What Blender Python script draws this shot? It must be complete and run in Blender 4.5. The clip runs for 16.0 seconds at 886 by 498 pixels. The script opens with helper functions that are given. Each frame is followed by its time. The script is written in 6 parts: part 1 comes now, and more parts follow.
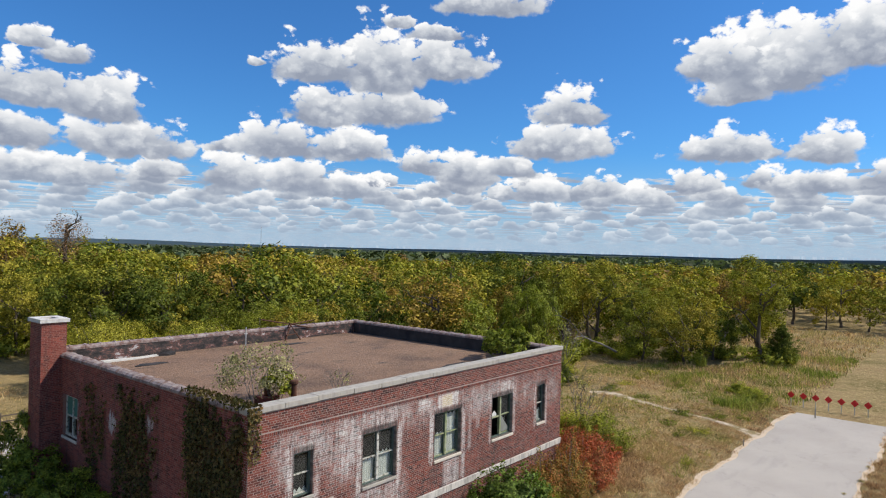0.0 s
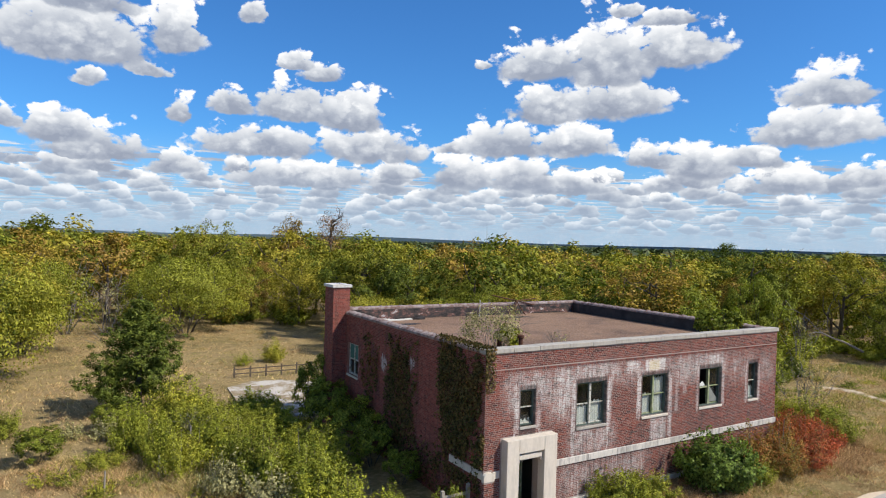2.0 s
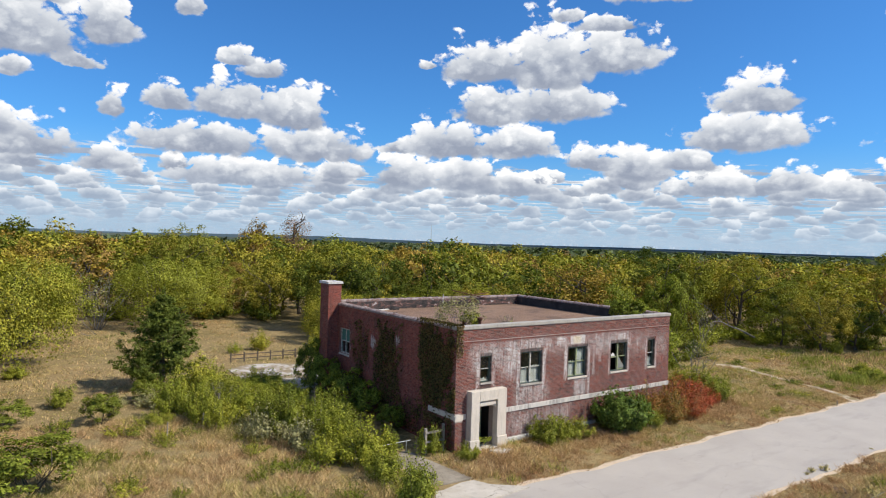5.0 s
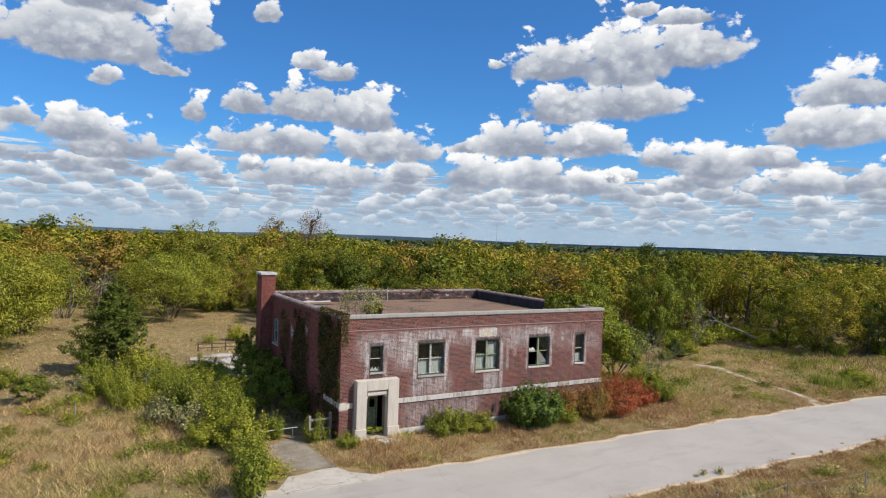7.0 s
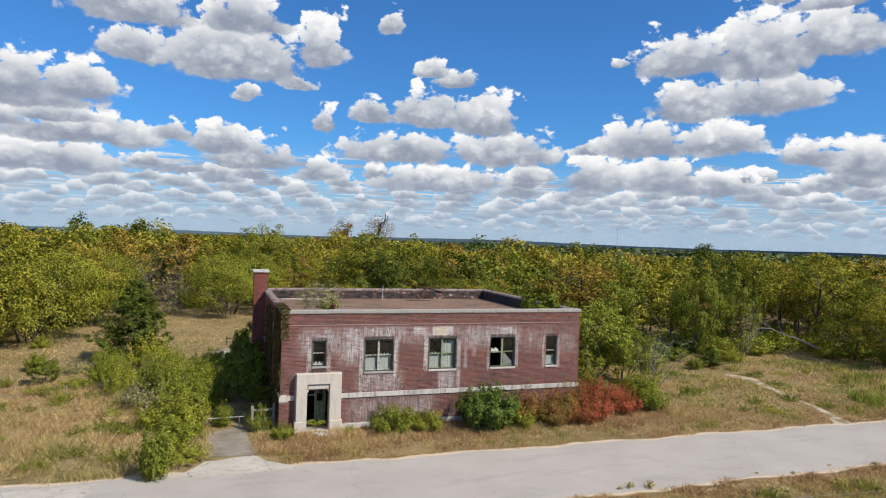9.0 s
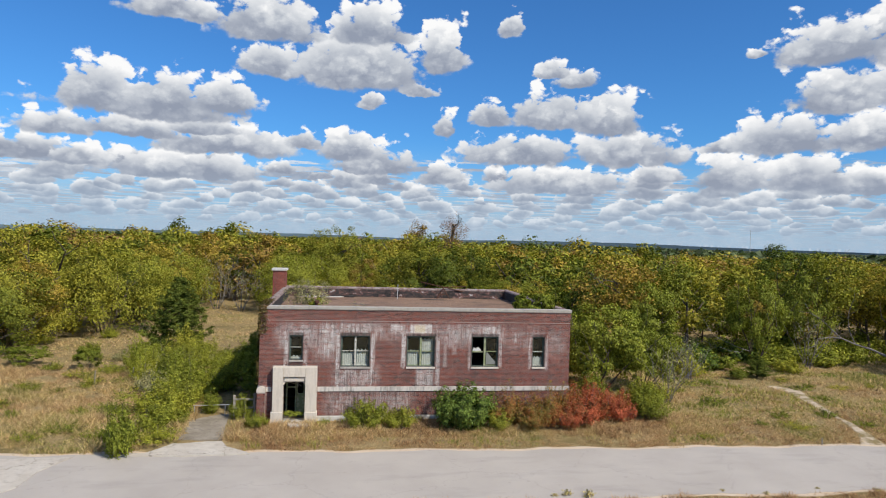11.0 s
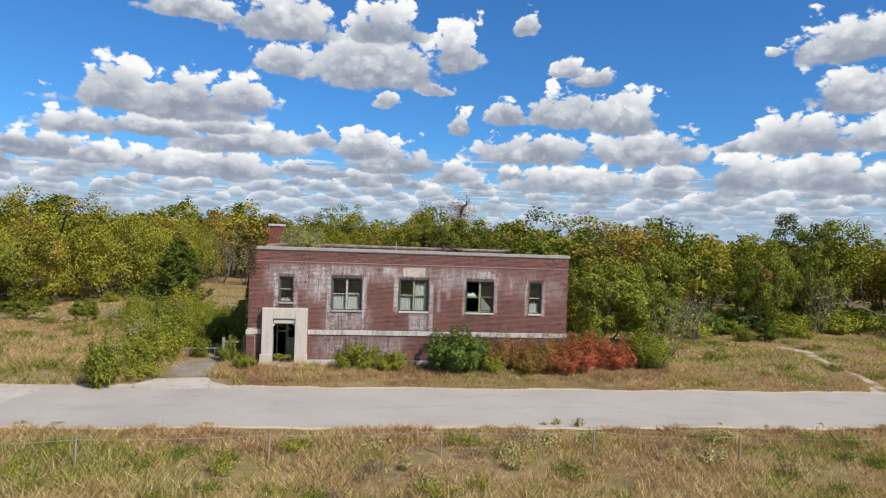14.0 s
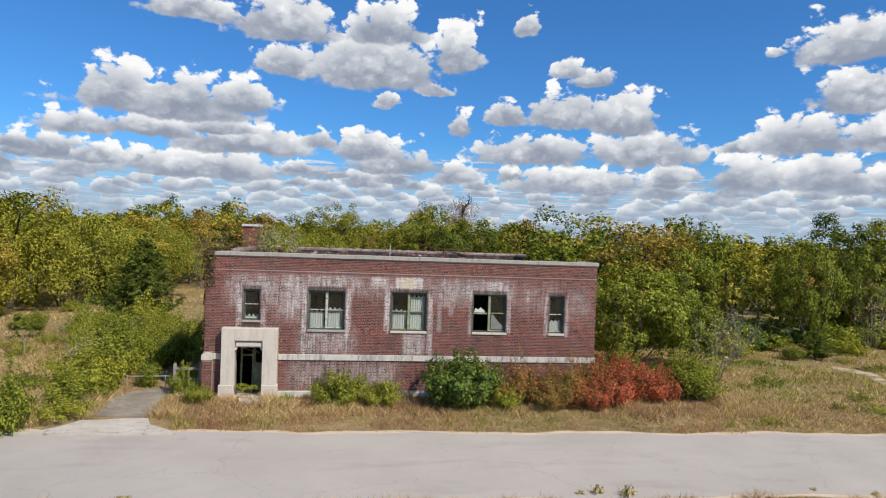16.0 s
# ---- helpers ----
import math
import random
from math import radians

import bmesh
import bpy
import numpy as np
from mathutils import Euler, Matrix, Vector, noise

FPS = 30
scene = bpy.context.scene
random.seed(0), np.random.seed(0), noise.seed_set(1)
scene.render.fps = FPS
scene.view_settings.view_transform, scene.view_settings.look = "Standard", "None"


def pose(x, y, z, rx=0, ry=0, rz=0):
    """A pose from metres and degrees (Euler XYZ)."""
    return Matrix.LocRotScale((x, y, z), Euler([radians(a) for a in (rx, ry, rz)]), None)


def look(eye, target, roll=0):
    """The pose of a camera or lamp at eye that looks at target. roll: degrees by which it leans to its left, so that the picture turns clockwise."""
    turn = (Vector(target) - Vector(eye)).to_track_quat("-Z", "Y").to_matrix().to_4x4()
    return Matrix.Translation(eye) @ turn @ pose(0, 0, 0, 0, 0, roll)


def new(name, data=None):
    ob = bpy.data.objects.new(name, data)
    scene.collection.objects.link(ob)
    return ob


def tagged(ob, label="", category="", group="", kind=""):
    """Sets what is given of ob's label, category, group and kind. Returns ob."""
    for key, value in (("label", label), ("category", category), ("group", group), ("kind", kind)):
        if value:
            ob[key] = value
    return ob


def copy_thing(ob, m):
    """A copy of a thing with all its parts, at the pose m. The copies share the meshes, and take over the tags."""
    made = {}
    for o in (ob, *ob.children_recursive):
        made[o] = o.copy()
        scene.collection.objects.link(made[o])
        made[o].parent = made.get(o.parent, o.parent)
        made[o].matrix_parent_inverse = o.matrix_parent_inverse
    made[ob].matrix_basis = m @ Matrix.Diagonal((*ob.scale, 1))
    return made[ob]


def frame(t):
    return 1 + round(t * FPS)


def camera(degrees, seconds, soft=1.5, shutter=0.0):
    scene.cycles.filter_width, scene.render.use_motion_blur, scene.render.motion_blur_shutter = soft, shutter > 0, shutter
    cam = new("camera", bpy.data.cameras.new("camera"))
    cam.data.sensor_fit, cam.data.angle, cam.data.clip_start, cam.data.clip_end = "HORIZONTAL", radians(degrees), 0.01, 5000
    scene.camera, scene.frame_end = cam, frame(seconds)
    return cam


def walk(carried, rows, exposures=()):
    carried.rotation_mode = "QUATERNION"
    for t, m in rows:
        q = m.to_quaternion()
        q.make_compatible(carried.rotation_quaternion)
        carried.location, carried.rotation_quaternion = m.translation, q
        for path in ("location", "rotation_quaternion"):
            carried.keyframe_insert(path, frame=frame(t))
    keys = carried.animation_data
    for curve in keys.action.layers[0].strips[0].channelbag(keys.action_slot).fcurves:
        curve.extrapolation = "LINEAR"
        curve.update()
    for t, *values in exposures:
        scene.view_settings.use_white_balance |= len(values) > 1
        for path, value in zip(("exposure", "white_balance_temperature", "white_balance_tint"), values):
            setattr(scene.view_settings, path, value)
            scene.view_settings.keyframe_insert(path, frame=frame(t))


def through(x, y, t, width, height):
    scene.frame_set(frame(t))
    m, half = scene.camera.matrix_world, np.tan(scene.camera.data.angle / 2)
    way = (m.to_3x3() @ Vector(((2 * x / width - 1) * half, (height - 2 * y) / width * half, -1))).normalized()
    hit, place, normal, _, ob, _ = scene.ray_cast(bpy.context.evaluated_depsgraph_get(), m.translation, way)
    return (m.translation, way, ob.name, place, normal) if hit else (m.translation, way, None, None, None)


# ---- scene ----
cam = camera(69.15, 16.0, soft=1.1)
PATH = [
    (0, (-10.164, -14.885, 10.586), (-2.418, -8.559, 10.600), 1.52),
    (0.5, (-10.744, -15.499, 10.662), (-4.571, -7.632, 10.603), 1.61),
    (1, (-12.378, -17.459, 10.583), (-7.183, -8.915, 10.475), 1.65),
    (1.5, (-12.796, -17.982, 9.821), (-7.623, -9.425, 9.705), 1.68),
    (2, (-12.924, -18.276, 9.904), (-7.762, -9.712, 9.777), 1.70),
    (2.5, (-14.478, -20.607, 9.871), (-9.278, -12.066, 9.746), 1.71),
    (3, (-16.596, -24.092, 9.822), (-11.379, -15.562, 9.692), 1.68),
    (3.5, (-21.514, -22.781, 10.246), (-15.521, -14.776, 10.113), 1.97),
    (4, (-21.079, -23.242, 10.249), (-15.165, -15.180, 10.131), 1.90),
    (4.5, (-20.259, -23.862, 10.257), (-14.330, -15.810, 10.153), 1.85),
    (7, (-11.510, -29.553, 10.051), (-6.514, -20.892, 9.908), 2.01),
    (7.5, (-9.474, -30.588, 10.007), (-4.852, -21.722, 9.859), 1.99),
    (8, (-7.425, -31.552, 10.008), (-3.199, -22.490, 9.864), 1.94),
    (8.5, (-5.376, -32.425, 9.991), (-1.597, -23.168, 9.856), 1.92),
    (9, (-3.191, -33.210, 9.975), (0.119, -23.775, 9.839), 1.90),
    (9.5, (-0.923, -33.947, 10.016), (1.867, -24.345, 9.875), 1.81),
    (10, (1.325, -34.686, 10.012), (3.536, -24.935, 9.879), 1.72),
    (12.5, (5.576, -35.275, 9.360), (6.874, -25.360, 9.203), 1.98),
    (13, (5.559, -35.288, 8.175), (6.854, -25.374, 8.010), 2.02),
    (13.5, (5.531, -35.199, 7.286), (6.822, -25.284, 7.118), 2.04),
    (14, (5.624, -34.515, 6.898), (6.919, -24.600, 6.731), 2.03),
    (14.5, (5.831, -32.994, 6.916), (7.120, -23.079, 6.755), 2.02),
    (15, (6.053, -30.949, 7.008), (7.347, -21.034, 6.844), 2.05),
    (15.5, (6.257, -29.199, 7.069), (7.551, -19.284, 6.906), 2.05),
    (16, (6.383, -28.221, 7.029), (7.672, -18.306, 6.867), 2.05),
]
walk(cam, [(t, look(e, g, r)) for t, e, g, r in PATH], [(0, 0.02), (1, 0.16), (4.5, 0.15), (7, 0.0), (16, -0.02)])

# ---- light ----
SUN_EL, SUN_A = 46.0, 42.0      # height of the sun, and its angle off the front wall's normal towards +x
sun_way = Vector((math.sin(radians(SUN_A)) * math.cos(radians(SUN_EL)), -math.cos(radians(SUN_A)) * math.cos(radians(SUN_EL)), math.sin(radians(SUN_EL))))
sun = new("sun", bpy.data.lights.new("sun", "SUN"))
sun.data.energy, sun.data.angle, sun.data.color = 4.9, radians(0.55), (1.0, 0.93, 0.815)
sun.matrix_basis = look(sun_way * 60, (0, 0, 0))


# ---- node helpers ----
class Tree:
    """Short ways to add nodes to a node tree."""

    def __init__(self, tree):
        self.t = tree

    def put(self, socket, v):
        if isinstance(v, bpy.types.NodeSocket):
            self.t.links.new(v, socket)
        elif v is not None:
            if socket.type == "RGBA" and len(v) == 3:
                v = (*v, 1)
            socket.default_value = v

    def node(self, kind, *ins):
        n = self.t.nodes.new(kind)
        for s, v in zip(n.inputs, ins):
            self.put(s, v)
        return n

    def math(self, op, a, b=None, c=None, clamp=False):
        n = self.t.nodes.new("ShaderNodeMath")
        n.operation, n.use_clamp = op, clamp
        for s, v in zip(n.inputs, (a, b, c)):
            self.put(s, v)
        return n.outputs[0]

    def vec(self, op, a, b=None, c=None):
        n = self.t.nodes.new("ShaderNodeVectorMath")
        n.operation = op
        for s, v in zip(n.inputs, (a, b, c)):
            self.put(s, v)
        return n.outputs["Value"] if op in ("LENGTH", "DOT_PRODUCT", "DISTANCE") else n.outputs[0]

    def range(self, v, a, b, c=0.0, d=1.0, smooth=False):
        n = self.t.nodes.new("ShaderNodeMapRange")
        n.interpolation_type = "SMOOTHSTEP" if smooth else "LINEAR"
        for s, x in zip(n.inputs, (v, a, b, c, d)):
            self.put(s, x)
        return n.outputs[0]

    def noise(self, vec, scale=1.0, detail=4.0, rough=0.55, colour=False):
        n = self.t.nodes.new("ShaderNodeTexNoise")
        self.put(n.inputs["Vector"], vec)
        self.put(n.inputs["Scale"], scale)
        self.put(n.inputs["Detail"], detail)
        self.put(n.inputs["Roughness"], rough)
        return n.outputs["Color" if colour else "Fac"]

    def voronoi(self, vec, scale=1.0, detail=0.0, feature="F1", out="Distance"):
        n = self.t.nodes.new("ShaderNodeTexVoronoi")
        n.feature = feature
        self.put(n.inputs["Vector"], vec)
        self.put(n.inputs["Scale"], scale)
        if detail:
            self.put(n.inputs["Detail"], detail)
        return n.outputs[out]

    def ramp(self, fac, *stops):
        n = self.t.nodes.new("ShaderNodeValToRGB")
        self.put(n.inputs[0], fac)
        e = n.color_ramp.elements
        while len(e) < len(stops):
            e.new(0.5)
        for k, (p, c) in zip(e, stops):
            k.position, k.color = p, (*c, 1)
        return n.outputs[0]

    def mix(self, fac, a, b, blend="MIX"):
        n = self.t.nodes.new("ShaderNodeMix")
        n.data_type, n.blend_type = "RGBA", blend
        self.put(n.inputs[0], fac)
        self.put(n.inputs[6], a)
        self.put(n.inputs[7], b)
        return n.outputs[2]

    def xyz(self, v):
        n = self.t.nodes.new("ShaderNodeSeparateXYZ")
        self.put(n.inputs[0], v)
        return n.outputs

    def join(self, x, y, z):
        return self.node("ShaderNodeCombineXYZ", x, y, z).outputs[0]

    def place(self):
        return self.t.nodes.new("ShaderNodeNewGeometry").outputs["Position"]

    def island(self):
        return self.t.nodes.new("ShaderNodeNewGeometry").outputs["Random Per Island"]

    def obrand(self):
        return self.t.nodes.new("ShaderNodeObjectInfo").outputs["Random"]

    def obplace(self):
        return self.t.nodes.new("ShaderNodeTexCoord").outputs["Object"]


# ---- sky ----
# clouds: azimuth (from +y towards +x), height of the base, half width and rise, in degrees
CLOUDS_NORTH = [(-19.9, 10.2, 2.9, 3.2), (-14.7, 10.4, 2.8, 2.9), (-10.4, 10.6, 2.7, 2.5), (-16.2, 9.7, 7.0, 2.3), (-22.3, 7.6, 2.9, 1.5), (-17.2, 7.9, 4.2, 1.4), (-11.9, 8.5, 2.8, 1.1), (-10.2, 7.2, 6.0, 2.1), (-3.6, 7.9, 1.4, 1.4),
                (-0.2, 7.4, 2.6, 2.0), (2.5, 6.3, 4.3, 2.3), (8.3, 5.3, 2.3, 1.7), (-21.1, 5.3, 2.3, 1.4), (-26.2, 5.8, 2.0, 1.2), (-25.2, 3.9, 3.5, 1.5), (-13.1, 5.0, 6.9, 1.9), (-6.6, 13.9, 2.8, 2.3), (0.9, 14.0, 6.2, 4.3),
                (1.6, 17.3, 3.5, 2.9), (8.2, 15.5, 2.1, 3.5), (1.9, 11.6, 1.2, 1.1), (6.0, 12.8, 1.8, 1.0), (-14.5, 17.4, 3.8, 1.8), (-7.1, 17.0, 4.6, 3.3)]
CLOUDS_MIDDLE = [(14.1, 18.0, 1.2, 1.7), (17.8, 14.5, 1.5, 1.1), (20.1, 13.7, 2.2, 1.4), (18.0, 10.7, 4.2, 2.8), (22.6, 10.3, 3.4, 3.3), (12.6, 10.7, 1.7, 1.8), (15.3, 7.4, 5.5, 2.3), (24.2, 7.5, 5.2, 2.5), (18.6, 5.0, 6.6, 1.8),
                 (8.7, 9.6, 1.4, 1.7), (32.4, 5.4, 3.3, 2.5), (37.6, 5.4, 3.1, 2.4), (27.1, 4.0, 4.2, 1.3), (4.0, 3.2, 4.0, 1.1)]
CLOUDS_EAST = [(39.4, 14.9, 3.9, 2.9), (44.9, 14.8, 4.7, 4.3), (50.5, 15.6, 4.1, 3.3), (40.0, 11.4, 3.7, 2.8), (45.7, 11.7, 4.4, 2.8), (36.4, 8.3, 4.0, 2.6), (42.2, 8.3, 3.7, 2.4), (31.9, 8.0, 1.4, 1.2), (61.8, 11.8, 3.5, 2.6),
               (60.8, 8.9, 4.8, 2.6), (48.8, 7.1, 2.6, 1.5), (52.6, 6.5, 3.0, 2.4), (56.7, 7.0, 2.5, 1.5), (41.7, 4.8, 4.5, 1.5), (59.0, 5.0, 3.2, 1.7), (63.9, 5.4, 2.3, 1.6), (46.2, 19.3, 1.5, 0.8), (50.0, 18.4, 3.1, 1.1),
               (34.3, 15.2, 1.0, 0.6)]
CLOUDS_RIGHT = [(73.5, 15.0, 3.1, 2.9), (78.0, 14.3, 4.9, 4.8), (84.7, 15.4, 5.5, 3.9), (74.9, 12.8, 2.7, 2.1), (74.6, 8.3, 4.4, 2.1), (81.2, 8.1, 2.7, 2.1), (54.2, 20.7, 4.9, 2.2), (86.6, 6.0, 3.6, 1.7), (80.0, 5.6, 3.6, 1.4),
                (67.3, 4.7, 3.5, 1.1)]


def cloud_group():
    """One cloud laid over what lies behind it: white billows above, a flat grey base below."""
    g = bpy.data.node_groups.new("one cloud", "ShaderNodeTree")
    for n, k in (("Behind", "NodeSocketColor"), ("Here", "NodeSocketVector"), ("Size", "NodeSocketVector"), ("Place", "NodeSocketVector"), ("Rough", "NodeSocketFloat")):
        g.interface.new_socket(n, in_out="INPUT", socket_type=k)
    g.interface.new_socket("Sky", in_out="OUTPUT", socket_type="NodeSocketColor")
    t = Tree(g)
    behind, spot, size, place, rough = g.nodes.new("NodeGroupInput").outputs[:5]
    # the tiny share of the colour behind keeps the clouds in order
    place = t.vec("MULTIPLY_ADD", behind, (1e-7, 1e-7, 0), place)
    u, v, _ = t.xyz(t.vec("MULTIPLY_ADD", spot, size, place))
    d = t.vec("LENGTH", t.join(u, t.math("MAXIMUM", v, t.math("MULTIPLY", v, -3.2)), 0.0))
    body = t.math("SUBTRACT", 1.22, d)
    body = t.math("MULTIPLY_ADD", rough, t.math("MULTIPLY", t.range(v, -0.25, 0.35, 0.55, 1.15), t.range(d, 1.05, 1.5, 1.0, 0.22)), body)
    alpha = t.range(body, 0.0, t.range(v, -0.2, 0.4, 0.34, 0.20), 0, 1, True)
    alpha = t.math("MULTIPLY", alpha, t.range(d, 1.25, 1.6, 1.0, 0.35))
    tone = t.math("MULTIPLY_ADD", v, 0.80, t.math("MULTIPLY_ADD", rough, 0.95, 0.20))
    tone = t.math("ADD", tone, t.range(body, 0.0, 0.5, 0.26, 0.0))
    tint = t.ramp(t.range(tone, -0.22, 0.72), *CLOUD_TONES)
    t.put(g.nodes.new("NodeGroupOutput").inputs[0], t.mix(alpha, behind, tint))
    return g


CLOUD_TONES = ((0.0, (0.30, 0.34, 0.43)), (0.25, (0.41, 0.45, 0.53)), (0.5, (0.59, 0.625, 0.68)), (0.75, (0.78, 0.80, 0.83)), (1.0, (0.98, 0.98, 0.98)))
world = bpy.data.worlds.new("sky")
scene.world = world
world.use_nodes = True
world.node_tree.nodes.clear()
w = Tree(world.node_tree)
air = w.t.nodes.new("ShaderNodeTexSky")
air.sky_type, air.sun_disc, air.sun_elevation, air.sun_rotation = "NISHITA", False, radians(SUN_EL), radians(180 - SUN_A)
air.air_density, air.dust_density, air.ozone_density, air.altitude = 1.0, 0.6, 3.0, 200
way = w.t.nodes.new("ShaderNodeTexCoord").outputs["Generated"]
wx, wy, wz = w.xyz(way)
az = w.math("MULTIPLY", w.math("ARCTAN2", wx, wy), 57.2958)
el = w.math("MULTIPLY", w.math("ARCSINE", wz), 57.2958)
flat = w.join(az, w.math("MULTIPLY", el, 1.35), 0.0)
warp = w.vec("MULTIPLY", w.vec("SUBTRACT", w.noise(flat, 0.33, 4, 0.6, True), (0.5, 0.5, 0.5)), (2.6, 1.3, 0))
spot = w.vec("ADD", w.join(az, el, 0.0), warp)
curl = w.vec("ADD", flat, w.vec("MULTIPLY", w.vec("SUBTRACT", w.noise(flat, 0.9, 3, 0.6, True), (0.5, 0.5, 0.5)), (1.4, 1.4, 0)))
billow = w.math("SUBTRACT", 0.52, w.voronoi(curl, 0.50, 2.0, "F1"))
fine = w.math("SUBTRACT", w.noise(flat, 1.1, 7, 0.62), 0.5)
blue = w.mix(1.0, air.outputs[0], (0.040, 0.089, 0.138), "MULTIPLY")
sky = w.mix(w.range(el, 0.0, 9.0, 0.66, 0.0, True), blue, (0.40, 0.57, 0.75))
one = cloud_group()


rough = w.math("ADD", w.math("MULTIPLY", billow, 0.64), w.math("MULTIPLY", fine, 0.52))


def lay_cloud(behind, a, e, wide, rise):
    n = w.t.nodes.new("ShaderNodeGroup")
    n.node_tree = one
    for s, v in zip(n.inputs, (behind, spot, (1 / wide, 1 / rise, 0), (-a / wide, -e / rise, 0), rough)):
        w.put(s, v)
    return n.outputs[0]


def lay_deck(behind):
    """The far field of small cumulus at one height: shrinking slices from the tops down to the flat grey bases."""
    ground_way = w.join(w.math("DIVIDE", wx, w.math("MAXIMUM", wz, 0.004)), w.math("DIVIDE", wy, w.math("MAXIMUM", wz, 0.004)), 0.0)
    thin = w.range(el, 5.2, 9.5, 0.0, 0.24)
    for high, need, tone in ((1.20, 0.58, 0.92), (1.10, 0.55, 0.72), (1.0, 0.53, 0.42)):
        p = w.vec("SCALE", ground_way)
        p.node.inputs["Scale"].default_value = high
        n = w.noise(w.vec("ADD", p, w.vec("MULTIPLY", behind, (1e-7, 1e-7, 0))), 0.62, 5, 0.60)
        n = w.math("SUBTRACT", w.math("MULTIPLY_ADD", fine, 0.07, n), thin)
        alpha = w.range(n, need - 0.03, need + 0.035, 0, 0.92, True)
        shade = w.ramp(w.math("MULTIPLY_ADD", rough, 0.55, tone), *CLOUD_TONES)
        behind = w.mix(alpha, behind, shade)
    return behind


def lay_row(behind, k, e):
    """A row of cumulus with one base height, each of its own size and place."""
    wide = 1.7 + 0.85 * e
    u = w.math("MULTIPLY_ADD", w.xyz(spot)[0], 1 / wide, 0.37 * k + 9.0)
    own = w.t.nodes.new("ShaderNodeTexWhiteNoise")
    own.noise_dimensions = "2D"
    w.put(own.inputs["Vector"], w.join(w.math("FLOOR", u), 3.7 * k, 0.0))
    a, b, c = w.xyz(own.outputs["Color"])
    half = w.range(a, 0.0, 1.0, 0.20, 0.42)
    x = w.math("DIVIDE", w.math("SUBTRACT", w.math("FRACT", u), w.range(b, 0.0, 1.0, 0.40, 0.60)), half)
    v = w.math("DIVIDE", w.math("SUBTRACT", w.math("SUBTRACT", w.xyz(spot)[1], e), w.math("MULTIPLY", c, 0.4)), w.math("MULTIPLY", half, 1.15 + 0.62 * e))
    n = w.t.nodes.new("ShaderNodeGroup")
    n.node_tree = one
    for s, q in zip(n.inputs, (behind, w.join(x, v, 0.0), (1, 1, 0), (0, 0, 0), rough)):
        w.put(s, q)
    return n.outputs[0]


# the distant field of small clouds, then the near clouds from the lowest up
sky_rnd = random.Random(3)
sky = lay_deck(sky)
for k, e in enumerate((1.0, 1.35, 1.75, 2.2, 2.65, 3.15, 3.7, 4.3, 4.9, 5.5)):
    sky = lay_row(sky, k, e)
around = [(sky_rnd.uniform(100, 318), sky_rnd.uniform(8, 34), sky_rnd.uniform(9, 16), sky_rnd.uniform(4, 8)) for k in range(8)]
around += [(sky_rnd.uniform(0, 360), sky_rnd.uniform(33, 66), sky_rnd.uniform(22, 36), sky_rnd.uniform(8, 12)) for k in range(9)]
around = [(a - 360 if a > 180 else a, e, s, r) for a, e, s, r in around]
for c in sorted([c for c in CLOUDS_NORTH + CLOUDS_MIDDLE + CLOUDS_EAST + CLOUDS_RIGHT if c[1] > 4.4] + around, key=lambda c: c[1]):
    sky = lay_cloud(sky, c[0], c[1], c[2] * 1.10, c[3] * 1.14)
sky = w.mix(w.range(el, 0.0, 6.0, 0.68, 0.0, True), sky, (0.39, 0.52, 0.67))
sky = w.mix(w.range(wz, -0.02, 0.0), (0.12, 0.13, 0.10), sky)
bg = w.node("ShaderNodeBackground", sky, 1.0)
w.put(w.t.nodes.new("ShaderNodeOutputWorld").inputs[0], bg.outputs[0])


# ---- materials ----
def material(name, build, rough=0.85, metal=0.0, spec=0.3):
    m = bpy.data.materials.new(name)
    m.use_nodes = True
    m.node_tree.nodes.clear()
    t = Tree(m.node_tree)
    got = build(t)
    colour, bump, strength = (*got, None, None)[:3] if isinstance(got, tuple) and not isinstance(got[0], float) else (got, None, None)
    p = t.t.nodes.new("ShaderNodeBsdfPrincipled")
    t.put(p.inputs["Base Color"], colour)
    t.put(p.inputs["Roughness"], rough)
    t.put(p.inputs["Metallic"], metal)
    t.put(p.inputs["Specular IOR Level"], spec)
    if bump is not None:
        b = t.t.nodes.new("ShaderNodeBump")
        t.put(b.inputs["Height"], bump)
        b.inputs["Strength"].default_value = 1.0
        b.inputs["Distance"].default_value = strength or 0.01
        t.put(p.inputs["Normal"], b.outputs[0])
    t.put(t.t.nodes.new("ShaderNodeOutputMaterial").inputs[0], p.outputs[0])
    return m


def patch(t, x, z, x0, x1, z0, z1, soft):
    """1 inside a box of the wall, falling off over soft metres."""
    a = t.math("MULTIPLY", t.range(x, x0 - soft, x0 + soft), t.range(x, x1 + soft, x1 - soft))
    b = t.math("MULTIPLY", t.range(z, z0 - soft, z0 + soft), t.range(z, z1 + soft, z1 - soft))
    return t.math("MULTIPLY", a, b)


